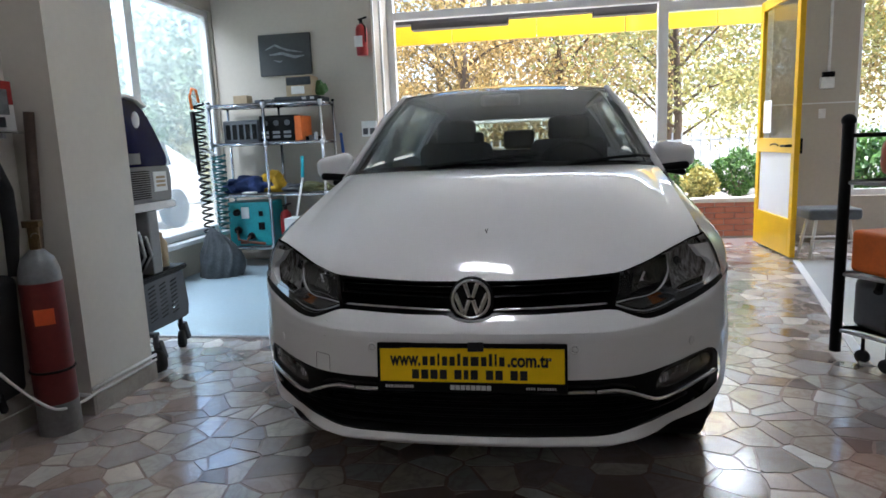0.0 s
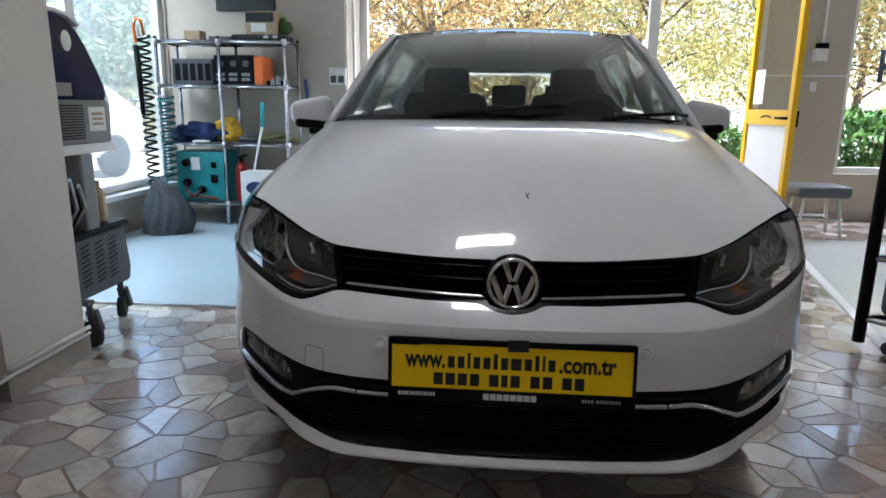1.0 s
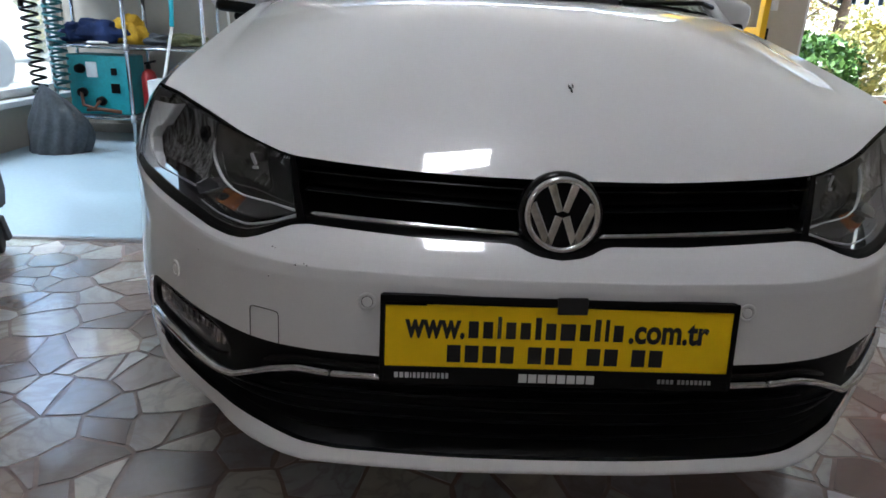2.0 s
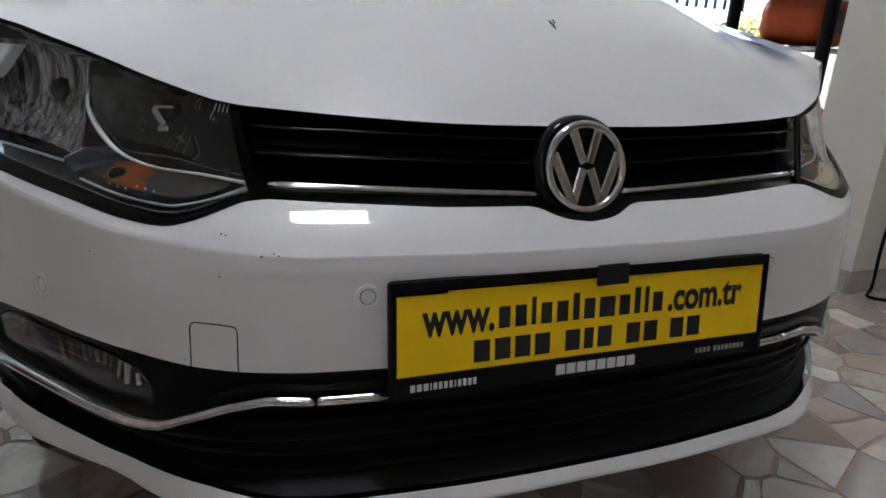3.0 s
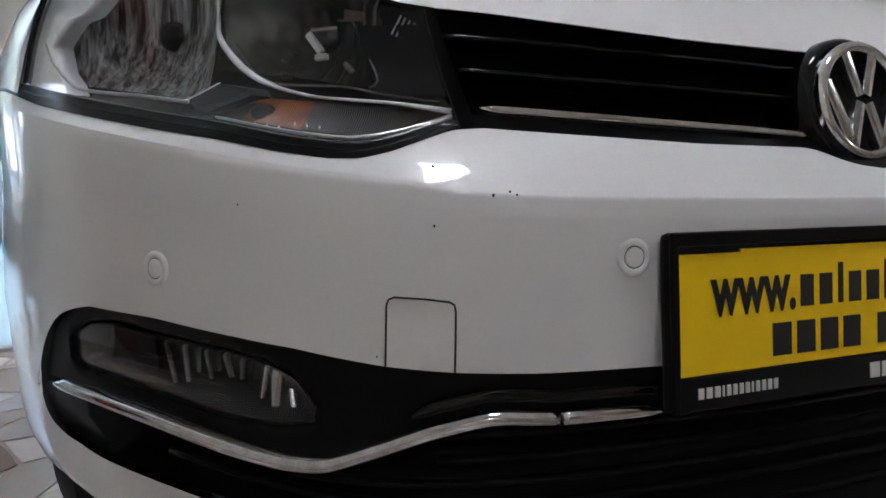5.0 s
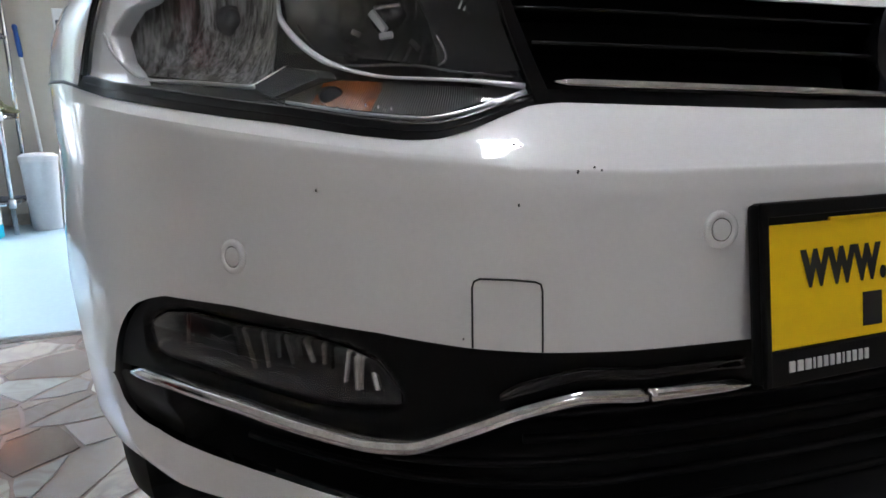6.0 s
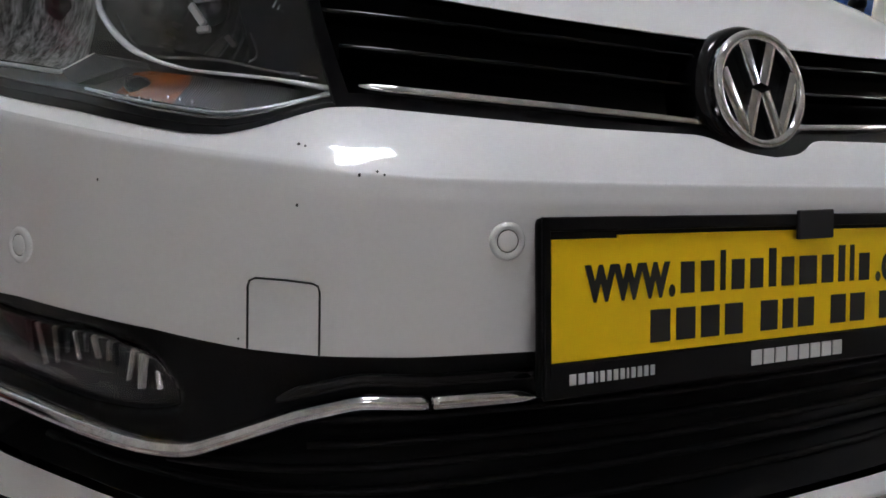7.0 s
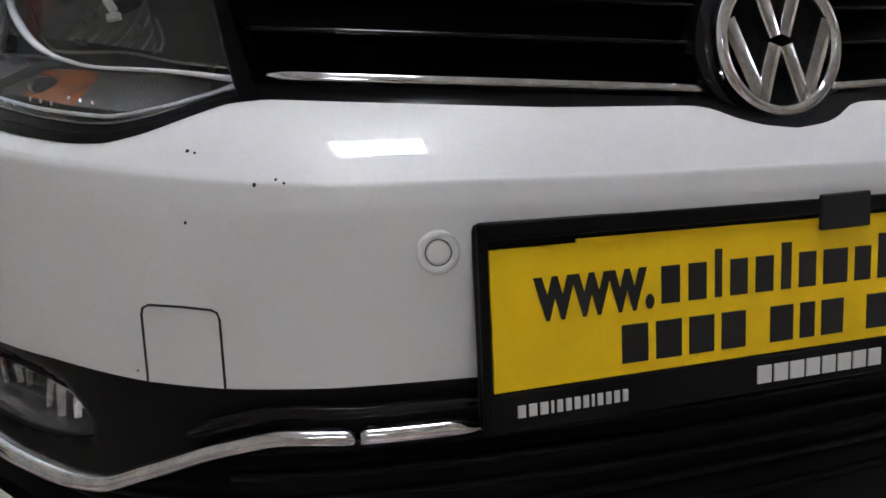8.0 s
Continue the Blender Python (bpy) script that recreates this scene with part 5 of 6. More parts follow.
# brick planter
BRICK = material("brick", (0.46, 0.17, 0.10), 0.8, second=(0.30, 0.10, 0.06), vary=0.3, scale=20, per_object=0.6, bump=0.2, bump_scale=120)
MORTAR = material("mortar", (0.5, 0.46, 0.42), 0.9, vary=0.2, scale=20)
PX0, PX1, PY0, PY1, PH = 0.75, 2.54, 5.62, 6.9, 0.42
planter = thing("brick_planter", (1.3, 6.2, 0), "low red brick planter with a pale coping", "planter")
bm = BM()
span(bm, (PX0, PY0 + 0.012, -0.05), (PX1 - 0.012, PY1, PH - 0.05))
part("core", bm, MORTAR, planter)
bm = BM()
span(bm, (PX0 - 0.02, PY0 - 0.02, PH - 0.05), (PX1 + 0.02, PY0 + 0.12, PH), 0.008)
span(bm, (PX1 - 0.12, PY0 + 0.12, PH - 0.05), (PX1 + 0.02, PY1, PH), 0.008)
part("coping", bm, material("coping_stone", (0.66, 0.62, 0.56), 0.7, vary=0.2, scale=8), planter)
bm = BM()
box(bm, (0, 0, 0), (0.195, 0.02, 0.057), (0, 0, 0), 0.003, 1)
brick_mesh = bpy.data.meshes.new("brick")
bm.to_mesh(brick_mesh)
bm.free()
brick_mesh.materials.append(BRICK)
for row in range(6):
    for k in range(9):
        x = PX1 - 0.1 - 0.205 * k - (0.1 if row % 2 else 0)
        if x > PX0 + 0.1:
            b = new("brick", brick_mesh)
            b.parent, b.matrix_parent_inverse = planter, Matrix.Translation(planter.location).inverted()
            b.matrix_basis = pose(x, PY0 + 0.008, 0.03 + 0.065 * row)
    for k in range(6):
        b = new("brick", brick_mesh)
        b.parent, b.matrix_parent_inverse = planter, Matrix.Translation(planter.location).inverted()
        b.matrix_basis = pose(PX1 - 0.006, PY0 + 0.1 + 0.205 * k + (0.1 if row % 2 else 0), 0.03 + 0.065 * row, 0, 0, 90)
shrub((2.38, 6.05, PH - 0.02), (0.27, 0.27, 0.26), 3800, LEAFG, 11, "round clipped dark green shrub in the planter")
shrub((1.96, 5.95, PH - 0.02), (0.20, 0.2, 0.17), 2000, LEAFL, 12, "yellow-green leafy shrub in the planter", 0.03)
shrub((1.78, 6.35, PH - 0.02), (0.30, 0.27, 0.25), 3200, LEAFG, 13, "dark green shrub in the planter")
for k, (x, y, s) in enumerate(((4.0, 6.3, 0.55), (4.9, 6.5, 0.65), (5.9, 6.4, 0.6), (6.8, 6.9, 0.7), (3.4, 6.9, 0.5))):
    shrub((x, y, 0.0), (s, s * 0.8, s), 3600, LEAFG if k % 2 == 0 else LEAFL, 20 + k, "loose green bush outside the side window", 0.045)
for k in range(4):
    shrub((-7.0 + 2.3 * k, 21 + 1.4 * (k % 3), 0.0), (1.7, 1.1, 1.3 + 0.35 * (k % 3)), 2600, LEAFY if k % 2 else LEAFL, 60 + k, "pale yellow undergrowth beyond the street", 0.11)
# fence far behind
fence = thing("iron_fence", (0, 9.5, 0), "low pale iron fence along the street", "fence")
IRON = material("fence_paint", (0.55, 0.56, 0.56), 0.6, vary=0.2, scale=5)
for z in (0.25, 1.0):
    bm = BM()
    span(bm, (-6, 9.48, z), (9, 9.52, z + 0.04))
    part("rail", bm, IRON, fence)
bm = BM()
span(bm, (-0.012, -0.012, 0), (0.012, 0.012, 1.15))
post_mesh = bpy.data.meshes.new("picket")
bm.to_mesh(post_mesh)
bm.free()
post_mesh.materials.append(IRON)
for k in range(100):
    b = new("picket", post_mesh)
    b.parent, b.matrix_parent_inverse = fence, Matrix.Translation(fence.location).inverted()
    b.matrix_basis = pose(-5.95 + 0.15 * k, 9.5, 0)

for k in range(7):
    shrub((-8.2 - 0.3 * (k % 2), 1.0 + 1.9 * k, 0.0), (1.0, 1.1, 0.95 + 0.15 * (k % 3)), 2600, LEAFG if k % 3 else LEAFL, 40 + k, "tall green hedge bush beyond the parked car", 0.085)

# ---- things ----
TEAL = material("teal_paint", (0.02, 0.30, 0.33), 0.45, vary=0.3, scale=9)
REDP = material("red_paint", (0.36, 0.02, 0.02), 0.35, vary=0.3, scale=8)
DARKRED = material("faded_red_paint", (0.15, 0.016, 0.015), 0.45, vary=0.35, scale=9)
ORANGE = material("orange_plastic", (0.75, 0.16, 0.02), 0.5, vary=0.2, scale=12)
BLUE = material("blue_plastic", (0.02, 0.09, 0.35), 0.45, vary=0.25, scale=10)
NAVY = material("navy_plastic", (0.006, 0.006, 0.050), 0.18, vary=0.3, scale=6, spec=0.12)
GREY = material("grey_plastic", (0.075, 0.08, 0.088), 0.5, vary=0.25, scale=10)
MIDG = material("mid_grey_plastic", (0.20, 0.205, 0.21), 0.5, vary=0.2, scale=10)
WHITE = material("white_plastic", (0.72, 0.72, 0.70), 0.45, vary=0.15, scale=14)
CARD = material("cardboard", (0.42, 0.32, 0.20), 0.85, vary=0.3, scale=9)
CLOTH = material("dark_cloth", (0.05, 0.055, 0.06), 0.9, vary=0.4, scale=14, bump=0.4, bump_scale=30)
NAVYC = material("blue_cloth", (0.02, 0.04, 0.13), 0.9, vary=0.4, scale=14, bump=0.4, bump_scale=40)
YELC = material("yellow_cloth", (0.62, 0.36, 0.02), 0.8, vary=0.4, scale=14, bump=0.3, bump_scale=40)
STEEL = material("steel", (0.5, 0.5, 0.51), 0.35, 1.0, vary=0.3, scale=14)
WOODD = material("dark_wood", (0.075, 0.045, 0.03), 0.6, vary=0.4, scale=12)


# storage shelf
SX, SY0, SY1 = (-2.92, -2.38, -1.82), 4.05, 4.42
shelf = thing("storage_shelf", (-2.3, 4.24, 0), "chrome tube storage shelf loaded with workshop gear", "shelf")
for x in SX:
    for y in (SY0, SY1):
        bm = BM()
        rod(bm, (x, y, 0.0), (x, y, 1.58), 0.0145, seg=14)
        post = part("post", bm, CHROME, shelf, smooth=True)
        bm = BM()
        ball(bm, (x, y, 1.582), (0.0165, 0.0165, 0.012))
        part("cap", bm, BLACK, post, smooth=True)
SHELVES = (1.545, 1.185, 0.70, 0.19)
for z in SHELVES:
    for a, b in zip(SX, SX[1:]):
        for y in (SY0, SY1):
            bm = BM()
            rod(bm, (a, y, z), (b, y, z), 0.0125, seg=12)
            part("rail", bm, CHROME, shelf, smooth=True)
    for x in SX:
        bm = BM()
        rod(bm, (x, SY0, z), (x, SY1, z), 0.011, seg=10)
        part("side_rail", bm, CHROME, shelf, smooth=True)
        bm = BM()
        rod(bm, (x, SY0, z - 0.025), (x, SY0, z + 0.025), 0.02, seg=14)
        part("clamp", bm, SATIN, shelf, smooth=True)
    bm = BM()
    span(bm, (SX[0] + 0.01, SY0 + 0.012, z + 0.008), (SX[2] - 0.01, SY1 - 0.012, z + 0.02), 0.002)
    part("deck", bm, GREY, shelf, "dark metal shelf deck")


def carton(name, lo, hi, mat, label, cat, bevel=0.006, extras=()):
    c = [(a + b) / 2 for a, b in zip(lo, hi)]
    t = thing(name, (c[0], c[1], lo[2]), label, cat)
    bm = BM()
    span(bm, lo, hi, bevel)
    part("body", bm, mat, t)
    for nm, l2, h2, m2 in extras:
        bm = BM()
        span(bm, l2, h2, min(0.004, bevel))
        part(nm, bm, m2, t)
    return t


def heap(name, at, size, mat, seed, label, cat, lump=0.25):
    rng = np.random.RandomState(seed)
    t = thing(name, at, label, cat)
    bm = BM()
    bmesh.ops.create_icosphere(bm, subdivisions=4, radius=1)
    for v in bm.verts:
        n = noise.noise(v.co * 1.6 + Vector((seed, 0, 0))) * lump * 1.6 + noise.noise(v.co * 4 + Vector((0, seed, 0))) * lump * 0.5
        v.co *= 1 + n
        v.co = Vector((at[0] + v.co.x * size[0], at[1] + v.co.y * size[1], max(at[2], at[2] + size[2] * 0.75 + v.co.z * size[2])))
    part("body", bm, mat, t, smooth=True)
    return t


D1, D2, D3, D4 = (z + 0.02 for z in SHELVES)
carton("small_box", (-2.70, 4.12, D1), (-2.56, 4.24, D1 + 0.08), CARD, "small dark cardboard box on the top shelf", "box")
carton("parts_box", (-2.18, 4.16, D1 + 0.045), (-1.93, 4.36, D1 + 0.235), CARD, "cardboard parts box with a dark printed band", "box", 0.004,
       (("band", (-2.175, 4.155, D1 + 0.15), (-1.935, 4.162, D1 + 0.225), CLOTH), ("label", (-2.13, 4.154, D1 + 0.07), (-2.0, 4.162, D1 + 0.14), WHITE)))
carton("flat_case", (-2.28, 4.08, D1), (-1.84, 4.40, D1 + 0.045), CLOTH, "flat black case lying on the top shelf", "case", 0.015,
       (("clasp", (-2.0, 4.072, D1 + 0.01), (-1.96, 4.082, D1 + 0.035), STEEL), ("clasp", (-1.92, 4.072, D1 + 0.01), (-1.88, 4.082, D1 + 0.035), STEEL)))
carton("flat_tray", (-2.48, 4.10, D1), (-2.30, 4.34, D1 + 0.03), GREY, "low grey tray on the top shelf", "tray")
heap("plant_pot_green", (-1.90, 4.30, D1 + 0.06), (0.06, 0.05, 0.07), LEAFG, 4, "small green plastic bunch on the top shelf", "clutter", 0.4)
crate = carton("black_crate", (-2.82, 4.10, D2), (-2.46, 4.38, D2 + 0.21), GREY, "black plastic crate on the second shelf", "crate", 0.012)
for k in range(5):
    bm = BM()
    span(bm, (-2.79 + 0.066 * k, 4.094, D2 + 0.03), (-2.745 + 0.066 * k, 4.102, D2 + 0.17), 0.003)
    part("rib", bm, BLACK, crate)
amp = carton("black_charger", (-2.45, 4.10, D2), (-2.10, 4.38, D2 + 0.24), BLACK, "black battery charger with orange end", "charger", 0.01,
             (("end", (-2.10, 4.10, D2), (-2.03, 4.36, D2 + 0.23), ORANGE),))
for k in range(3):
    for j in range(3):
        bm = BM()
        if j == 0:
            rod(bm, (-2.39 + 0.11 * k, 4.09, D2 + 0.17), (-2.39 + 0.11 * k, 4.105, D2 + 0.17), 0.026)
        else:
            span(bm, (-2.43 + 0.11 * k, 4.094, D2 + 0.03 + 0.04 * (j - 1)), (-2.36 + 0.11 * k, 4.102, D2 + 0.055 + 0.04 * (j - 1)))
        part("dial" if j == 0 else "label", bm, GREY if j == 0 else MIDG, amp)
for k in range(6):
    x = -2.00 + 0.028 * k
    t = thing("small_part", (x, 4.18, D2), "small metal part lying on the second shelf", "hardware", "small parts on the shelf")
    bm = BM()
    rod(bm, (x, 4.15 + 0.02 * (k % 3), D2), (x, 4.15 + 0.02 * (k % 3), D2 + 0.035 + 0.012 * (k % 4)), 0.016 + 0.004 * (k % 2))
    part("body", bm, STEEL if k % 2 else BLACK, t)
heap("blue_overall", (-2.62, 4.22, D3), (0.20, 0.13, 0.10), NAVYC, 2, "crumpled blue work overall on the third shelf", "clothing")
heap("blue_rag", (-2.80, 4.2, D3), (0.10, 0.10, 0.08), NAVYC, 5, "folded dark blue rag on the third shelf", "rag")
heap("yellow_strap_bag", (-2.42, 4.25, D3), (0.12, 0.1, 0.11), YELC, 7, "yellow tool bag on the third shelf", "bag", 0.35)
heap("tangle_of_leads", (-1.97, 4.2, D3), (0.17, 0.12, 0.05), material("olive_cable", (0.16, 0.16, 0.07), 0.7, vary=0.5, scale=20), 9, "tangle of olive cables on the third shelf", "cables", 0.45)
heap("grey_roll", (-2.18, 4.2, D3), (0.13, 0.1, 0.045), GREY, 12, "grey rolled sheet on the third shelf", "roll", 0.3)
bm = BM()
lathe(bm, [(0.07, 0), (0.075, 0.008), (0.06, 0.016), (0.01, 0.018)], pose(-2.60, 4.09, D3 + 0.0), 24)
tagged(part("plastic_lid", bm, WHITE, None, "", True), "white round plastic lid on the third shelf", "lid")
comp = carton("teal_power_pack", (-2.84, 4.08, D4), (-2.40, 4.38, D4 + 0.43), TEAL, "teal hydraulic power pack on the bottom shelf", "power pack", 0.012,
              (("plate", (-2.70, 4.074, D4 + 0.27), (-2.62, 4.082, D4 + 0.38), WHITE), ("socket", (-2.53, 4.068, D4 + 0.16), (-2.47, 4.084, D4 + 0.23), BLACK), ("switch", (-2.52, 4.068, D4 + 0.29), (-2.48, 4.084, D4 + 0.34), BLACK)))
for x, z in ((-2.74, 0.16), (-2.61, 0.10), (-2.74, 0.33)):
    bm = BM()
    rod(bm, (x, 4.04, D4 + z), (x, 4.085, D4 + z), 0.03, 0.036)
    part("fitting", bm, BLACK, comp, smooth=True)
bm = BM()
tube(bm, [(-2.74, 4.05, D4 + 0.16), (-2.70, 3.98, D4 + 0.08), (-2.62, 3.97, D4 + 0.06), (-2.61, 4.04, D4 + 0.10)], 0.012)
tube(bm, [(-2.70, 4.03, D4 + 0.04), (-2.6, 4.0, D4 + 0.05), (-2.45, 4.02, D4 + 0.03)], 0.014)
part("hose", bm, material("brown_hose", (0.16, 0.06, 0.03), 0.6, vary=0.3, scale=20), comp, smooth=True)


def cylinder_thing(name, x, y, z0, r, h, mat, label, cat, head=BLACK):
    t = thing(name, (x, y, z0), label, cat)
    bm = BM()
    lathe(bm, [(r * 0.9, 0), (r, 0.01), (r, h * 0.82), (r * 0.8, h * 0.93), (r * 0.35, h)], pose(x, y, z0), 28)
    part("cylinder", bm, mat, t, smooth=True)
    bm = BM()
    rod(bm, (x, y, z0 + h), (x, y, z0 + h + r * 0.7), r * 0.3)
    box(bm, (x + r * 0.3, y, z0 + h + r * 0.9), (r * 1.6, r * 0.35, r * 0.3), (0, -14, 0), 0.003)
    part("valve", bm, head, t)
    return t


cylinder_thing("fire_extinguisher", -2.28, 4.16, D4, 0.055, 0.34, REDP, "small red fire extinguisher on the bottom shelf", "extinguisher")
ext = cylinder_thing("wall_extinguisher", -1.50, WY - 0.07, 1.985, 0.055, 0.29, REDP, "red fire extinguisher hung on the back wall", "extinguisher")
bm = BM()
tube(bm, [(-1.50, WY - 0.09, 2.30), (-1.45, WY - 0.11, 2.24), (-1.455, WY - 0.10, 2.10)], 0.008)
part("hose", bm, BLACK, ext)
bm = BM()
span(bm, (-1.56, WY - 0.128, 2.06), (-1.48, WY - 0.12, 2.16), 0.001)
part("label", bm, WHITE, ext)
bm = BM()
span(bm, (-1.55, WY - 0.02, 2.12), (-1.49, WY, 2.26))
part("bracket", bm, BLACK, ext)

cb = carton("product_box", (-2.15, 3.80, 0.006), (-1.87, 4.00, 0.50), WHITE, "white carton with a blue oval mark standing on the floor", "box", 0.004,
            (("cyan_band", (-2.152, 3.798, 0.008), (-1.868, 4.002, 0.085), material("cyan_print", (0.01, 0.42, 0.55), 0.5, vary=0.1, scale=12)),))
bm = BM()
lathe(bm, [(0.085, 0), (0.085, 0.002), (0.001, 0.002)], pose(-2.02, 3.799, 0.37, 90) @ Matrix.Diagonal((1, 0.62, 1, 1)), 32)
part("oval_mark", bm, NAVYC, cb)
bm = BM()
for k in range(4):
    span(bm, (-2.08 + 0.03 * k, 3.7985, 0.255), (-2.06 + 0.03 * k, 3.80, 0.285))
part("lettering_bar", bm, INK, cb)
sq = thing("floor_squeegee", (-2.03, 3.99, 0.1), "white pole with a teal grip leaning on the shelf", "squeegee")
bm = BM()
rod(bm, (-2.20, 3.93, 0.006), (-2.03, 4.03, 0.86), 0.011)
part("pole", bm, WHITE, sq, smooth=True)
bm = BM()
rod(bm, (-2.03, 4.03, 0.86), (-2.028, 4.05, 1.06), 0.016)
part("grip", bm, material("cyan_grip", (0.03, 0.40, 0.48), 0.5, vary=0.2, scale=20), sq, smooth=True)
sack = thing("grey_sack", (-2.74, 3.66, 0.006), "slumped dark grey sack on the floor by the window", "sack")
bm = BM()


def sack_skin(u, v):
    a = 2 * math.pi * u
    r = max(0.02, (0.9 + 0.45 * v) * (1 - v ** 1.7) + 0.12 * (v < 0.99))
    fold = 1 + 0.10 * math.sin(7 * a + 3 * v) * v + 0.05 * math.sin(13 * a - 4 * v) + 0.05 * math.sin(3 * a + 6 * v)
    return Vector((-2.74 + 0.16 * v - 0.22 * (v ** 2) + 0.19 * r * fold * math.cos(a), 3.66 + 0.15 * r * fold * math.sin(a), 0.006 + 0.43 * v ** 0.85 - 0.03 * math.sin(2 * a) * v))


sheet(bm, sack_skin, 72, 24)
part("cloth", bm, material("grey_sackcloth", (0.085, 0.095, 0.105), 0.85, vary=0.5, scale=10, bump=0.5, bump_scale=14), sack, smooth=True)


def coil(name, x, y, z0, z1, turns, r, mat, label):
    t = thing(name, (x, y, z1), label, "air hose", "coiled air hoses")
    bm = BM()
    tube(bm, [(x + r * math.cos(a) * (1 - 0.25 * f), y + r * math.sin(a), z1 + (z0 - z1) * f) for f, a in [(k / (turns * 12), 2 * math.pi * k / 12) for k in range(turns * 12 + 1)]], 0.010, 6)
    part("coil", bm, mat, t, smooth=True)
    bm = BM()
    rod(bm, (x - 0.02, y, z1), (-3.0, y, z1 + 0.06), 0.008)
    part("hook", bm, STEEL, t)
    return t


coil("coiled_hose", -2.965, 3.93, 0.36, 1.58, 20, 0.055, BLACK, "black coiled air hose hanging by the window")
coil("coiled_hose", -2.82, 3.96, 0.40, 1.1, 13, 0.06, material("dark_teal_hose", (0.01, 0.10, 0.11), 0.4), "teal coiled air hose hanging by the shelf")
gun = thing("spray_gun", (-2.97, 3.88, 1.66), "orange-red blow gun hooked beside the window", "spray gun")
bm = BM()
tube(bm, [(-2.98, 3.86, 1.52), (-2.99, 3.86, 1.64), (-2.97, 3.87, 1.71), (-2.93, 3.87, 1.69), (-2.92, 3.88, 1.58)], 0.013)
part("body", bm, ORANGE, gun, smooth=True)
bm = BM()
rod(bm, (-2.98, 3.86, 1.50), (-2.97, 3.86, 0.95), 0.025, 0.018)
part("sleeve", bm, BLACK, gun, smooth=True)

# picture, socket box
pic = thing("wall_picture", (-2.3, WY, 2.05), "dark unframed canvas with pale sweeping strokes on the back wall", "picture")
bm = BM()
span(bm, (-2.57, WY - 0.03, 1.85), (-2.035, WY, 2.245), 0.004)
part("canvas", bm, material("dark_print", (0.035, 0.04, 0.04), 0.5, vary=0.4, scale=5), pic)
PALEP = material("grey_print", (0.25, 0.27, 0.28), 0.5, vary=0.6, scale=18)
for pts, r in ((((-2.50, 2.10), (-2.40, 2.14), (-2.28, 2.09), (-2.12, 2.06)), 0.012), (((-2.46, 2.05), (-2.33, 2.06), (-2.2, 2.02), (-2.10, 2.03)), 0.016), (((-2.42, 2.0), (-2.36, 1.98), (-2.33, 1.99)), 0.008)):
    bm = BM()
    tube(bm, [(x, WY - 0.031, z) for x, z in pts], [r * 0.4] + [r] * (len(pts) - 2) + [r * 0.4], 6)
    for v in bm.verts:
        v.co.y = WY - 0.031 + (v.co.y - WY + 0.031) * 0.1
    part("stroke", bm, PALEP, pic)
sb = carton("socket_box", (-1.56, WY - 0.05, 1.22), (-1.41, WY, 1.37), WHITE, "white socket box on the back wall", "socket", 0.006,
            (("outlet", (-1.545, WY - 0.056, 1.24), (-1.495, WY - 0.049, 1.30), GREY), ("outlet", (-1.475, WY - 0.056, 1.24), (-1.425, WY - 0.049, 1.30), GREY)))
mop = thing("mop", (-1.72, 4.46, 0.0), "white mop pole with a blue grip leaning on the back wall", "mop")
bm = BM()
rod(bm, (-1.69, 4.44, 0.006), (-1.765, 4.485, 1.07), 0.010)
part("pole", bm, WHITE, mop, smooth=True)
bm = BM()
lathe(bm, [(0.009, 0), (0.015, 0.012), (0.016, 0.09), (0.014, 0.16), (0.017, 0.185), (0.010, 0.20)], pose(-1.765, 4.485, 1.07, 0, -4, 0), 14)
part("grip", bm, BLUE, mop, "blue plastic grip", True)
bin_at = (-1.695, 4.235, 0.0)
pail = thing("waste_bin", bin_at, "pale grey lidded plastic bin beside the shelf", "bin")
PAIL = material("pale_grey_plastic", (0.50, 0.51, 0.52), 0.45, vary=0.12, scale=10, bump=0.05)
bm = BM()
lathe(bm, [(0.078, 0.006), (0.082, 0.012), (0.102, 0.42), (0.106, 0.425), (0.106, 0.437), (0.099, 0.437), (0.078, 0.02)], pose(*bin_at), 36)
sharp(part("body", bm, PAIL, pail), 40)
bm = BM()
lathe(bm, [(0.108, 0.438), (0.110, 0.444), (0.108, 0.462), (0.085, 0.478), (0.03, 0.484)], pose(*bin_at), 36)
sharp(part("lid", bm, PAIL, pail, "ridged grey lid"), 40)

# service machine beside the pier, seen from its side
MX0, MX1 = -2.40, -1.85
mach = thing("air_conditioning_service_machine", (-2.12, 1.38, 0), "grey service machine with navy hood on castors", "service machine")


def extrude(profile, x0, x1, bevel=0.0):
    bm = BM()
    a = [bm.verts.new((x0, y, z)) for y, z in profile]
    b = [bm.verts.new((x1, y, z)) for y, z in profile]
    bm.faces.new(a), bm.faces.new(b)
    for i in range(len(profile)):
        j = (i + 1) % len(profile)
        bm.faces.new((a[i], a[j], b[j], b[i]))
    if bevel:
        bmesh.ops.bevel(bm, geom=list(bm.edges), offset=bevel, segments=2, affect="EDGES")
    return bm


part("hood", extrude([(1.14, 1.06), (1.555, 1.06), (1.53, 1.12), (1.49, 1.19), (1.43, 1.30), (1.375, 1.36), (1.31, 1.395), (1.22, 1.405), (1.14, 1.40)], MX0, MX1, 0.012), NAVY, mach, "glossy navy hood")
part("hood_edge", extrude([(1.13, 1.40), (1.23, 1.41), (1.32, 1.40), (1.39, 1.365), (1.40, 1.375), (1.325, 1.412), (1.23, 1.424), (1.13, 1.415)], MX0, MX1 + 0.004), WHITE, mach)
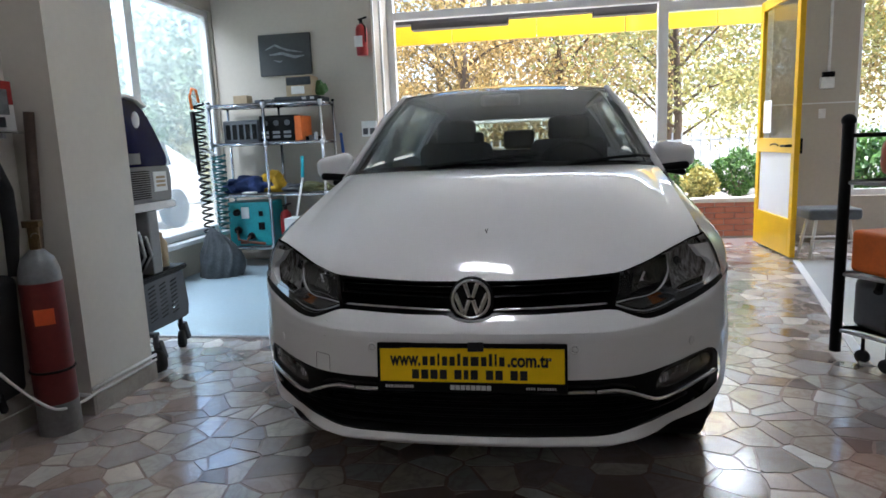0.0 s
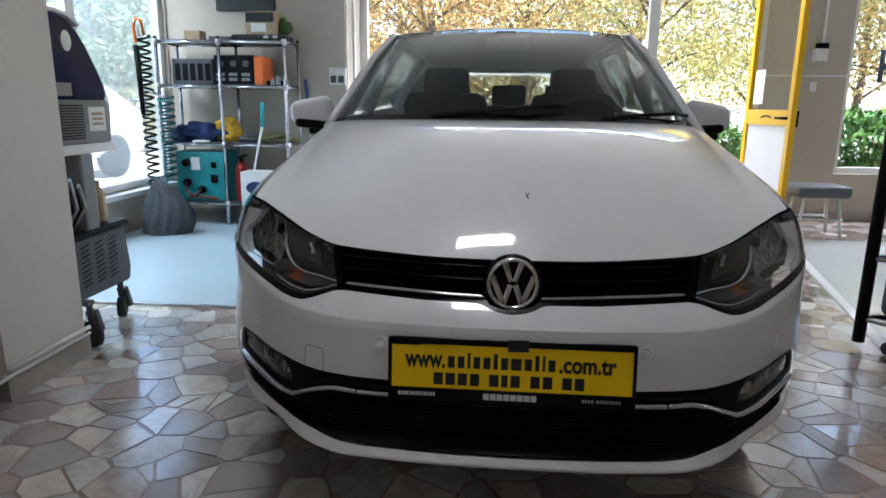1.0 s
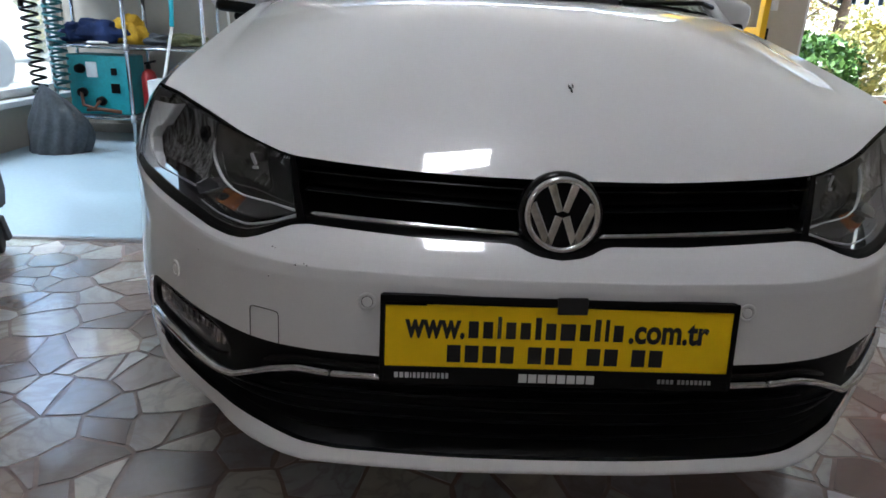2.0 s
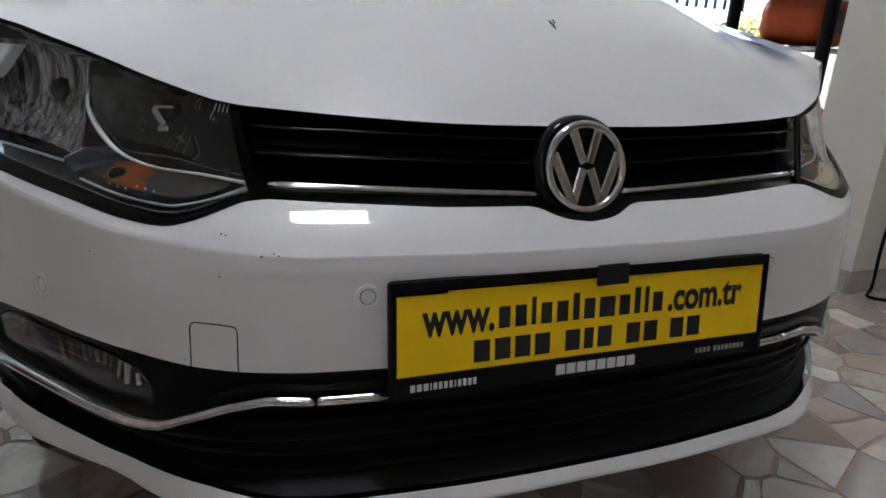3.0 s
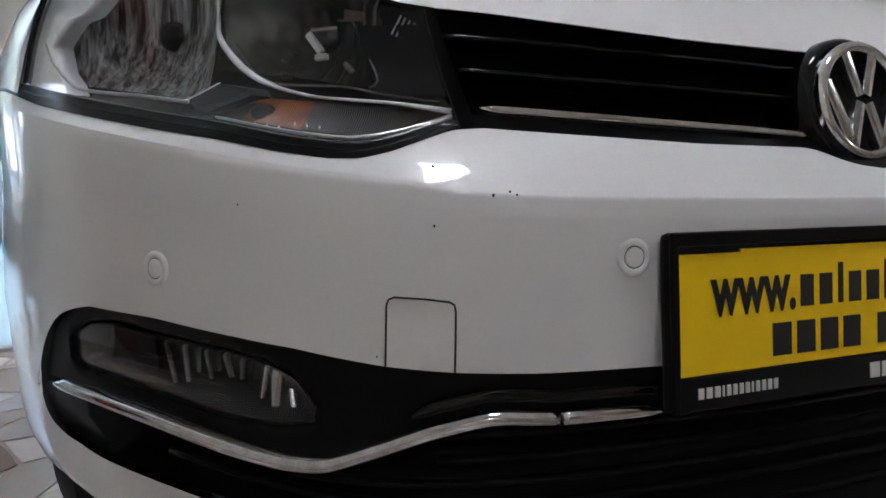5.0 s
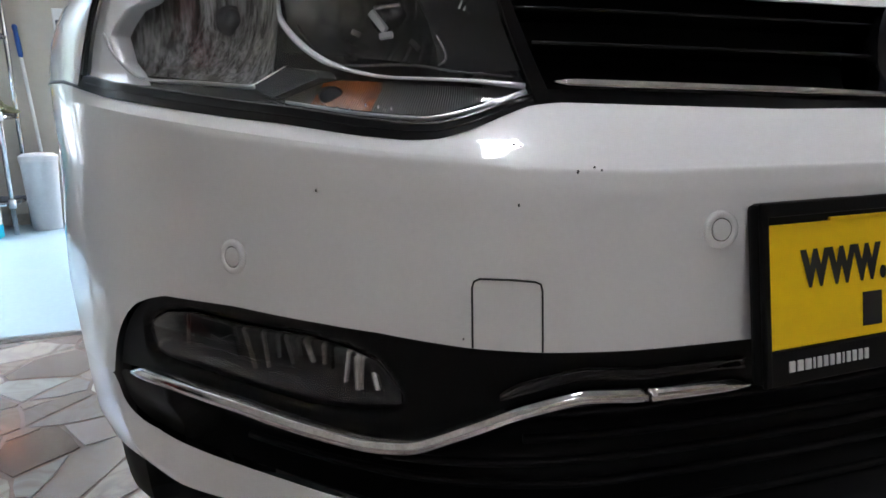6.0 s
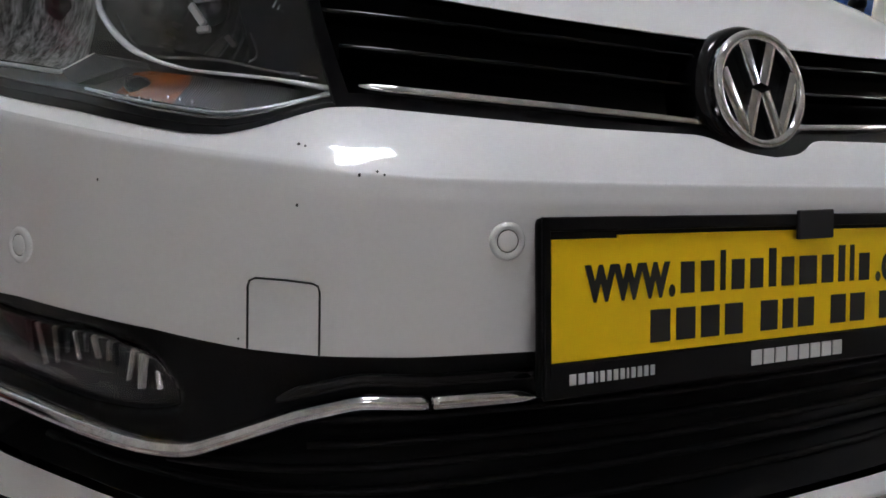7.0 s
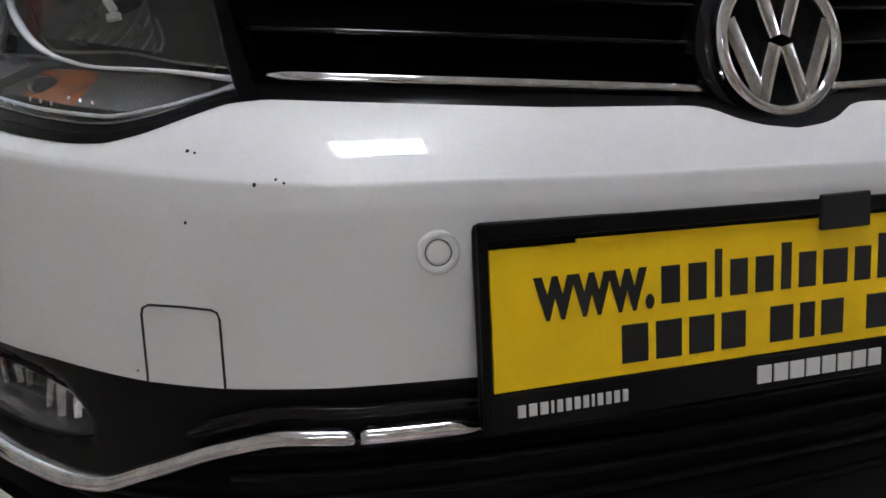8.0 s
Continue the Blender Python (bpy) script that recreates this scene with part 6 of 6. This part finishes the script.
part("panel", extrude([(1.14, 0.87), (1.555, 0.87), (1.56, 1.0), (1.555, 1.06), (1.14, 1.06)], MX0, MX1, 0.008), MIDG, mach)
part("white_rim", extrude([(1.13, 0.83), (1.565, 0.83), (1.565, 0.87), (1.13, 0.87)], MX0, MX1 + 0.012, 0.006), WHITE, mach)
part("back", extrude([(1.14, 0.46), (1.56, 0.46), (1.56, 0.83), (1.14, 0.83)], MX0, -2.02), GREY, mach)
bm = BM()
span(bm, (-2.02, 1.31, 0.46), (MX1, 1.40, 0.83), 0.01)
part("column", bm, MIDG, mach)
part("lower_body", extrude([(1.15, 0.19), (1.60, 0.19), (1.605, 0.26), (1.585, 0.47), (1.14, 0.47)], MX0, MX1, 0.01), GREY, mach)
part("tray_rim", extrude([(1.12, 0.455), (1.60, 0.47), (1.61, 0.50), (1.12, 0.485)], MX0, MX1 + 0.015, 0.008), BLACK, mach)
for k in range(13):
    bm = BM()
    span(bm, (MX1 - 0.004, 1.17, 0.895 + 0.0115 * k), (MX1 + 0.004, 1.36, 0.901 + 0.0115 * k))
    part("vent_slat", bm, BLACK, mach)
bm = BM()
span(bm, (MX1 - 0.002, 1.395, 0.925), (MX1 + 0.003, 1.515, 1.03), 0.002)
lab = part("label", bm, WHITE, mach, "white label with brown bars")
for k in range(3):
    bm = BM()
    span(bm, (MX1 + 0.003, 1.415, 0.95 + 0.022 * k), (MX1 + 0.0045, 1.495, 0.962 + 0.022 * k))
    part("bar", bm, CARD, lab)
for col in range(3):
    for row in range(9):
        bm = BM()
        box(bm, (MX1, 1.27 + 0.10 * col, 0.25 + 0.022 * row), (0.008, 0.062, 0.0085), (10, 0, 0), 0.003, 1)
        part("slot", bm, BLACK, mach)
bm = BM()
ball(bm, (MX1 - 0.004, 1.30, 1.30), (0.012, 0.035, 0.045))
part("gauge", bm, WHITE, mach, smooth=True)
bm = BM()
span(bm, (MX1 - 0.001, 1.16, 1.075), (MX1 + 0.003, 1.30, 1.13), 0.004)
part("badge", bm, MIDG, mach)
for y, h, m2 in ((1.45, 0.24, WHITE), (1.515, 0.20, CARD)):
    bm = BM()
    lathe(bm, [(0.034, 0), (0.036, 0.01), (0.036, h * 0.7), (0.016, h * 0.85), (0.015, h)], pose(-1.93, y, 0.49), 20)
    part("bottle", bm, m2, mach, smooth=True)
for k in range(5):
    bm = BM()
    rod(bm, (-1.99, 1.18 + 0.028 * k, 0.66 + 0.03 * (k % 3)), (-1.86, 1.18 + 0.028 * k, 0.66 + 0.03 * (k % 3)), 0.013)
    tube(bm, [(-1.86, 1.18 + 0.028 * k, 0.66 + 0.03 * (k % 3)), (-1.84, 1.18 + 0.028 * k, 0.60), (-1.9, 1.2 + 0.02 * k, 0.50)], 0.008)
    part("coupling", bm, BLACK if k % 2 else STEEL, mach)
for x, y, r in ((-1.79, 1.17, 0.058), (-2.34, 1.17, 0.058), (-1.90, 1.58, 0.05), (-2.34, 1.58, 0.05)):
    bm = BM()
    lathe(bm, [(r * 0.5, -0.018), (r, -0.016), (r, 0.016), (r * 0.5, 0.018)], pose(x, y, r, 0, 90, 68 if x > -1.8 else 20), 24)
    wh = part("castor", bm, RUBBER, mach, smooth=True)
    bm = BM()
    box(bm, (x, y + 0.03, r * 1.9), (0.05, 0.03, 0.11), (18, 0, 0), 0.005)
    rod(bm, (x, y, 0.13), (x, y, 0.20), 0.014)
    if x > -1.8:
        box(bm, (x - 0.07, y, 0.20), (0.16, 0.05, 0.02), (0, 0, 0), 0.004)
    part("fork", bm, GREY, wh)

mach.location.y += 0.04

# gas bottle, broom and wall clutter by the pier
gas = thing("gas_bottle", (-1.80, 0.53, 0), "tall faded red gas bottle with grey shoulder and foot", "gas bottle")
for nm, prof, mat in (("foot", [(0.080, 0), (0.080, 0.13), (0.077, 0.135)], material("worn_grey", (0.15, 0.145, 0.14), 0.5, vary=0.4, scale=10)), ("body", [(0.077, 0.13), (0.079, 0.135), (0.079, 0.63), (0.078, 0.635)], DARKRED),
                      ("shoulder", [(0.078, 0.635), (0.075, 0.68), (0.06, 0.73), (0.03, 0.76), (0.028, 0.765)], material("bottle_grey", (0.20, 0.21, 0.22), 0.35, vary=0.3, scale=9, coat=0.4))):
    bm = BM()
    lathe(bm, prof, pose(-1.80, 0.53, 0), 36)
    sharp(part(nm, bm, mat, gas), 50)
bm = BM()
rod(bm, (-1.80, 0.53, 0.765), (-1.80, 0.53, 0.86), 0.022)
rod(bm, (-1.80, 0.53, 0.82), (-1.75, 0.48, 0.82), 0.014)
rod(bm, (-1.80, 0.53, 0.855), (-1.80, 0.53, 0.88), 0.038, seg=10)
part("valve", bm, material("brass", (0.16, 0.11, 0.055), 0.5, 1.0, vary=0.4, scale=30), gas)
bm = BM()
sheet(bm, lambda u, v: Vector((-1.80 + 0.0805 * math.sin(0.22 + 0.9 * u), 0.53 - 0.0805 * math.cos(0.22 + 0.9 * u), 0.468 + 0.065 * v)), 10, 2, 0.001)
part("label", bm, material("red_orange_label", (0.72, 0.10, 0.025), 0.5, vary=0.2, scale=12), gas, "red-orange label")
bm = BM()
tube(bm, [(-1.80 + 0.081 * math.cos(a), 0.53 + 0.081 * math.sin(a), 0.27) for a in [2 * math.pi * k / 24 for k in range(25)]], 0.006, 6)
part("strap", bm, BLACK, gas)
pole = thing("wooden_pole", (-1.93, 0.63, 0), "dark wooden pole leaning in the corner by the pier", "pole")
bm = BM()
rod(bm, (-1.93, 0.625, 0.0), (-1.845, 0.642, 1.31), 0.022, 0.02)
part("stick", bm, WOODD, pole, smooth=True)
bag = thing("black_hose_bag", (-1.90, 0.42, 0), "black rubber bag and hose leaning on the side wall", "hose")
bm = BM()
box(bm, (-1.93, 0.42, 0.42), (0.09, 0.20, 0.5), (0, 3, 8), 0.04, 4)
part("bag", bm, RUBBER, bag, smooth=True)
bm = BM()
tube(bm, [(-1.90, 0.36, 0.62), (-1.91, 0.44, 0.86), (-1.92, 0.50, 1.06), (-1.93, 0.53, 1.10), (-1.92, 0.55, 1.0), (-1.90, 0.53, 0.84), (-1.89, 0.5, 0.66)], [0.02, 0.03, 0.03, 0.022, 0.03, 0.028, 0.02], 10)
part("nozzle", bm, RUBBER, bag, smooth=True)
bm = BM()
tube(bm, [(-1.90, 0.36, 0.22), (-1.90, 0.37, 0.15), (-1.98, 0.42, 0.16)], 0.016, 8)
part("hose", bm, BLACK, bag, smooth=True)
wire = thing("white_cable", (-1.95, 0.45, 0.0), "white cable looping from the side wall round the pier foot", "cable")
bm = BM()
tube(bm, [catmull([(-1.96, 0.10, 0.52), (-1.92, 0.14, 0.53), (-1.86, 0.24, 0.43), (-1.80, 0.34, 0.26), (-1.74, 0.44, 0.13), (-1.735, 0.58, 0.10), (-1.737, 0.68, 0.10), (-1.737, 0.9, 0.10), (-1.738, 1.12, 0.10)], k / 48) for k in range(49)], 0.0065, 6)
part("lead", bm, WHITE, wire, smooth=True)
bm = BM()
tube(bm, [(-1.955, 0.655, 0.10), (-1.75, 0.655, 0.10)], 0.009, 6)
tube(bm, [(-1.738, 0.66, 0.125), (-1.738, 1.12, 0.125)], 0.009, 6)
part("conduit", bm, WHITE, wire, smooth=True)
gsh = thing("glass_wall_shelf", (-1.9, 0.4, 1.225), "small glass shelf on the side wall", "shelf")
bm = BM()
span(bm, (-1.965, 0.05, 1.225), (-1.85, 0.66, 1.233), 0.002)
part("pane", bm, GLASS, gsh)
bm = BM()
span(bm, (-1.97, 0.55, 1.205), (-1.89, 0.565, 1.225), 0.002)
part("bracket", bm, STEEL, gsh)
carton("printed_carton", (-1.965, 0.34, 1.233), (-1.91, 0.645, 1.435), WHITE, "red and white printed carton on the glass shelf", "box", 0.003,
             (("red_panel", (-1.911, 0.342, 1.34), (-1.9085, 0.64, 1.433), REDP), ("picture_panel", (-1.9095, 0.48, 1.30), (-1.907, 0.615, 1.40), PALEP), ("dark_mark", (-1.9095, 0.51, 1.25), (-1.907, 0.59, 1.29), INK)))
panelw = thing("wall_panel", (-1.96, 0.0, 0.3), "plain grey cabinet door set in the side wall", "panel", "", "structure")
for nm, lo, hi in (("frame", (-1.97, -0.5, 0.09), (-1.95, -0.46, 0.62)), ("frame", (-1.97, 0.20, 0.09), (-1.95, 0.24, 0.62)), ("frame", (-1.97, -0.46, 0.58), (-1.95, 0.20, 0.62)), ("leaf", (-1.97, -0.455, 0.09), (-1.958, 0.195, 0.575))):
    bm = BM()
    span(bm, lo, hi, 0.002)
    part(nm, bm, PIER, panelw)

# stool, desk, wall box beside the door
stool = thing("padded_stool", (2.68, 4.38, 0), "low stool with grey padded seat and pale legs", "stool")
bm = BM()
box(bm, (2.68, 4.38, 0.385), (0.43, 0.34, 0.10), (0, 0, 0), 0.03, 3)
part("seat", bm, material("grey_vinyl", (0.10, 0.11, 0.12), 0.4, vary=0.25, scale=12), stool, smooth=True)
for dx in (-0.165, 0.165):
    for dy in (-0.12, 0.12):
        bm = BM()
        rod(bm, (2.68 + dx * 1.1, 4.38 + dy * 1.1, 0.0), (2.68 + dx * 0.8, 4.38 + dy * 0.8, 0.345), 0.014)
        part("leg", bm, WHITE, stool, smooth=True)
for dy in (-0.125, 0.125):
    bm = BM()
    rod(bm, (2.68 - 0.18, 4.38 + dy, 0.15), (2.68 + 0.18, 4.38 + dy, 0.15), 0.01)
    part("stretcher", bm, WHITE, stool, smooth=True)
desk = thing("low_table", (3.75, 4.2, 0), "dark low table with papers by the side window", "table")
bm = BM()
box(bm, (3.85, 4.25, 0.44), (1.2, 0.6, 0.035), (0, 0, 0), 0.008)
part("top", bm, material("dark_top", (0.03, 0.032, 0.036), 0.3, vary=0.3, scale=5), desk)
for dx in (-0.54, 0.54):
    for dy in (-0.25, 0.25):
        bm = BM()
        rod(bm, (3.85 + dx, 4.25 + dy, 0), (3.85 + dx, 4.25 + dy, 0.425), 0.015)
        part("leg", bm, BLACK, desk)
carton("paper_stack", (3.40, 4.05, 0.458), (3.70, 4.3, 0.475), WHITE, "stack of white papers on the low table", "papers", 0.002)
carton("orange_folder", (3.62, 4.28, 0.458), (3.9, 4.5, 0.53), ORANGE, "orange folder box on the low table", "folder", 0.006, (("dark_base", (3.58, 4.2, 0.458), (3.95, 4.27, 0.485), WOODD),))
wb = thing("wall_switch_box", (2.93, NY, 1.6), "white switch box with a dark top on the column", "switch box")
bm = BM()
span(bm, (2.86, NY - 0.05, 1.50), (2.985, NY, 1.61), 0.008)
part("box", bm, WHITE, wb)
bm = BM()
span(bm, (2.88, NY - 0.045, 1.61), (2.985, NY, 1.66), 0.006)
part("top", bm, BLACK, wb)
bm = BM()
span(bm, (2.93, NY - 0.02, 1.66), (2.95, NY, 2.9))
part("trunking", bm, WHITE, wb)
carton("light_switch", (2.87, NY - 0.018, 1.22), (2.93, NY, 1.31), WHITE, "white light switch on the column", "switch", 0.004)
bm = BM()
span(bm, (2.42, NY - 0.012, 1.36), (3.2, NY, 1.372))
tagged(part("trim", bm, ALU), "thin pale trim line across the column", "trim", "", "structure")

# window lettering, plain bars
sign = thing("window_lettering", (3.75, NY + 0.08, 1.45), "dark blue letter shapes stuck on the side window", "lettering")
for k in range(7):
    for nm, x0, x1, z0, z1 in (("bar", 0.0, 0.045, 0.0, 0.30), ("bar", 0.13, 0.175, 0.0, 0.30), ("bar", 0.045, 0.13, 0.24 if k % 2 else 0.12, 0.30 if k % 2 else 0.18)):
        bm = BM()
        span(bm, (3.52 + 0.25 * k + x0, NY + 0.088, 1.31 + z0), (3.52 + 0.25 * k + x1, NY + 0.094, 1.31 + z1))
        part(nm, bm, material("sign_blue", (0.06, 0.10, 0.16), 0.5) if k == 0 and x0 == 0 else bpy.data.materials["sign_blue"], sign)

# tool rack beside the east pier
rack = thing("tool_rack", (1.75, 1.5, 0), "black tubular tool rack loaded with coloured gear", "rack")
for x, y, h in ((1.62, 1.60, 1.14), (1.80, 1.30, 1.14), (2.15, 1.75, 1.14), (2.30, 1.42, 1.14)):
    bm = BM()
    rod(bm, (x, y, 0.03), (x, y, h), 0.026, seg=14)
    ball(bm, (x, y, h + 0.01), (0.032, 0.032, 0.03))
    part("post", bm, BLACK, rack, smooth=True)
for z in (0.14, 0.42, 0.86, 1.08):
    for a, b in (((1.62, 1.60), (1.80, 1.30)), ((1.62, 1.60), (2.15, 1.75)), ((1.80, 1.30), (2.30, 1.42))):
        bm = BM()
        rod(bm, (*a, z), (*b, z), 0.010)
        part("rail", bm, STEEL if z < 1 else BLACK, rack)
    bm = BM()
    vs = [bm.verts.new((x, y, z + 0.012)) for x, y in ((1.64, 1.60), (1.80, 1.33), (2.29, 1.44), (2.14, 1.73))]
    bm.faces.new(vs)
    bmesh.ops.solidify(bm, geom=list(bm.faces), thickness=0.008)
    part("shelf", bm, MIDG, rack)


def turned_box(name, c, size, rz, mat, label, cat, bevel=0.015, extras=()):
    t = thing(name, (c[0], c[1], c[2] - size[2] / 2), label, cat)
    bm = BM()
    box(bm, c, size, (0, 0, rz), bevel, 3)
    part("body", bm, mat, t, smooth=bevel > 0.03)
    for nm, off, sz, m2 in extras:
        bm = BM()
        box(bm, Vector(c) + Matrix.Rotation(radians(rz), 3, "Z") @ Vector(off), sz, (0, 0, rz), 0.004)
        part(nm, bm, m2, t)
    return t


turned_box("orange_tool_case", (1.86, 1.52, 0.535), (0.34, 0.26, 0.20), 16, ORANGE, "orange tool case on the lower rack shelf", "tool case", 0.02, (("latch", (-0.1, -0.132, 0.05), (0.04, 0.012, 0.03), BLACK), ("latch", (0.1, -0.132, 0.05), (0.04, 0.012, 0.03), BLACK), ("handle", (0, -0.135, 0.0), (0.12, 0.015, 0.02), BLACK)))
turned_box("red_machine", (1.95, 1.53, 0.975), (0.36, 0.26, 0.19), 16, material("red_orange_paint", (0.55, 0.09, 0.02), 0.45, vary=0.3, scale=9), "red-orange machine cover on the rack", "machine", 0.06, (("grille", (-0.02, -0.131, 0.0), (0.2, 0.006, 0.09), GREY),))
turned_box("blue_crate", (1.935, 1.50, 1.235), (0.27, 0.20, 0.27), 16, BLUE, "blue plastic crate on top of the rack", "crate", 0.012, (("rim", (0, 0, 0.13), (0.29, 0.22, 0.02), BLUE), ("slot", (0, -0.101, 0.07), (0.1, 0.006, 0.03), BLACK)))
drum = thing("black_canister", (1.86, 1.55, 0.15), "black canister on the bottom rack shelf", "canister")
bm = BM()
box(bm, (1.86, 1.54, 0.28), (0.30, 0.24, 0.25), (0, 0, 16), 0.04, 3)
part("body", bm, GREY, drum, smooth=True)
bm = BM()
rod(bm, (1.75, 1.47, 0.40), (1.72, 1.44, 0.36), 0.02)
part("spout", bm, BLACK, drum)
for x, y in ((1.70, 1.50), (1.74, 1.36)):
    bm = BM()
    lathe(bm, [(0.012, -0.012), (0.032, -0.011), (0.032, 0.011), (0.012, 0.012)], pose(x, y, 0.034, 0, 90, 35), 20)
    rod(bm, (x, y, 0.03), (x, y, 0.13), 0.008)
    part("castor", bm, RUBBER, rack, smooth=True)
# east pier cable and plug
cab = thing("black_cable", (1.9, 0.93, 0.0), "black power cable hanging down the pier", "cable")
bm = BM()
tube(bm, [catmull([(2.02, 0.94, 1.6), (2.0, 0.925, 1.3), (1.96, 0.935, 1.05), (1.97, 0.925, 0.85), (1.92, 0.93, 0.65), (1.93, 0.925, 0.45), (1.88, 0.93, 0.25), (1.84, 0.90, 0.05), (1.80, 0.87, 0.012), (1.95, 0.80, 0.012), (2.2, 0.82, 0.012)], k / 60) for k in range(61)], 0.006, 6)
tube(bm, [(1.90, 0.945, 1.5), (1.89, 0.935, 1.2), (1.87, 0.935, 1.02), (1.84, 0.935, 0.93)], 0.006, 6)
part("lead", bm, BLACK, cab, smooth=True)
bm = BM()
box(bm, (1.83, 0.925, 0.875), (0.055, 0.045, 0.10), (0, 0, 0), 0.012)
part("plug", bm, WHITE, cab)

# white van-like parked car beyond the workshop window
CARW = material("parked_car_paint", (0.75, 0.76, 0.78), 0.3, coat=0.6, vary=0.05, scale=3)
pc = thing("parked_car", (-5.6, 4.4, -0.02), "white car parked outside the workshop window", "car")
prof = [(2.0, 0.25), (2.0, 0.62), (2.15, 0.82), (3.1, 0.95), (3.7, 1.38), (5.2, 1.40), (5.9, 1.0), (6.3, 0.92), (6.35, 0.3)]
body = part("body", extrude(prof, -6.4, -4.75, 0.05), CARW, pc)
for y0, y1, z1 in ((3.28, 4.35, 1.32), (4.45, 5.45, 1.32)):
    bm = BM()
    v = [bm.verts.new((-4.742, y, z)) for y, z in ((y0, 0.97), (y1, 0.97), (y1 - 0.12 if y0 > 4 else y1, z1), (y0 + (0.42 if y0 < 4 else 0), z1))]
    bm.faces.new(v)
    bmesh.ops.solidify(bm, geom=list(bm.faces), thickness=0.01)
    part("side_window", bm, GLOSS, pc)
for y in (2.85, 5.5):
    bm = BM()
    lathe(bm, [(0.2, -0.09), (0.30, -0.08), (0.31, 0), (0.30, 0.08), (0.2, 0.09)], pose(-4.80, y, 0.29, 0, 90, 0), 32)
    w = part("wheel", bm, TYRE, pc, smooth=True)
    bm = BM()
    lathe(bm, [(0.2, 0.06), (0.2, 0.09), (0.05, 0.075), (0.002, 0.08)], pose(-4.80, y, 0.29, 0, 90, 0), 24)
    part("rim", bm, SATIN, w)

pc.location += Vector((-0.8, 2.1, 0))

# ---- floor ----
bm = BM()
span(bm, (-2.13, -5.35, -0.2), (6.55, NY + 0.1, -0.0012))
span(bm, (-3.2, 0.95, -0.2), (-2.13, NY + 0.1, -0.0012))
floor = tagged(part("floor", bm, GROUT), "polished floor of irregular cream and brown marble pieces", "floor", "", "structure")


def voronoi(x0, x1, y0, y1, step, seed):
    rng = np.random.RandomState(seed)
    pts = [(x0 + (i + 0.5 + 0.85 * rng.uniform(-1, 1) + 0.25 * (j % 2)) * step * 1.15, y0 + (j + 0.5 + 0.85 * rng.uniform(-1, 1)) * step * 0.9)
           for i in range(int((x1 - x0) / step / 1.15)) for j in range(int((y1 - y0) / step / 0.9))]
    pts = np.array(pts)
    heavy = rng.uniform(-1, 1, len(pts)) * (0.55 * step) ** 2
    cells = []
    for k, p in enumerate(pts):
        d = np.hypot(*(pts - p).T)
        poly = [p + np.array(q) * step * 1.9 for q in ((-1, -1), (1, -1), (1, 1), (-1, 1))]
        for n in np.argsort(d)[1:22]:
            way = (pts[n] - p) / d[n]
            lim = d[n] / 2 + (heavy[k] - heavy[n]) / (2 * d[n]) - 0.0042
            out = []
            for a, b in zip(poly, poly[1:] + poly[:1]):
                da, db = (a - p) @ way - lim, (b - p) @ way - lim
                if da <= 0:
                    out.append(a)
                if (da < 0) != (db < 0):
                    out.append(a + (b - a) * da / (da - db))
            poly = out
            if len(poly) < 3:
                break
        if len(poly) > 2:
            cells.append((p, poly))
    return cells


def stone(bm, poly, rng, depth=0.003):
    """One scrap of stone with a ragged outline, set a little out of level."""
    c = sum(poly) / len(poly)
    tip = rng.normal(size=2) * 0.0055
    ragged = []
    for a, b in zip(poly, poly[1:] + poly[:1]):
        away = np.array((b - a)[::-1]) * (1, -1)
        ragged += [a, (a + b) / 2 + away / max(np.hypot(*away), 1e-6) * rng.uniform(-1, 1) * min(0.005, 0.06 * np.hypot(*away))]
    top = [bm.verts.new((*(c + (q - c) * 0.985), 0.0005 + float((q - c) @ tip))) for q in ragged]
    low = [bm.verts.new((*q, -depth)) for q in ragged]
    bm.faces.new(top)
    for i in range(len(ragged)):
        j = (i + 1) % len(ragged)
        bm.faces.new((top[i], low[i], low[j], top[j]))


cells = voronoi(-3.0, 6.2, -4.4, 5.2, 0.118, 5)
rng = np.random.RandomState(8)
cells = [c for c in cells if c[0][0] > -2.05 or c[0][1] > 1.0]
near = [c for c in cells if -2.2 < c[0][0] < 2.0 and -1.2 < c[0][1] < 2.4]
near = sorted(near, key=lambda c: (c[0][0] * 0.8) ** 2 + (c[0][1] - 0.5) ** 2)
near = [c for c in near if not (abs(c[0][0]) < 0.62 and c[0][1] > 0.5)][:300]
ids = {id(c[1]) for c in near}
rest = BM()
for c in cells:
    if id(c[1]) not in ids:
        stone(rest, c[1], rng)
tagged(part("marble_pieces", rest, STONES, floor), "", "", "", "stuff")
for p, poly in near:
    bm = BM()
    stone(bm, poly, rng)
    part("marble_piece", bm, STONE, floor)
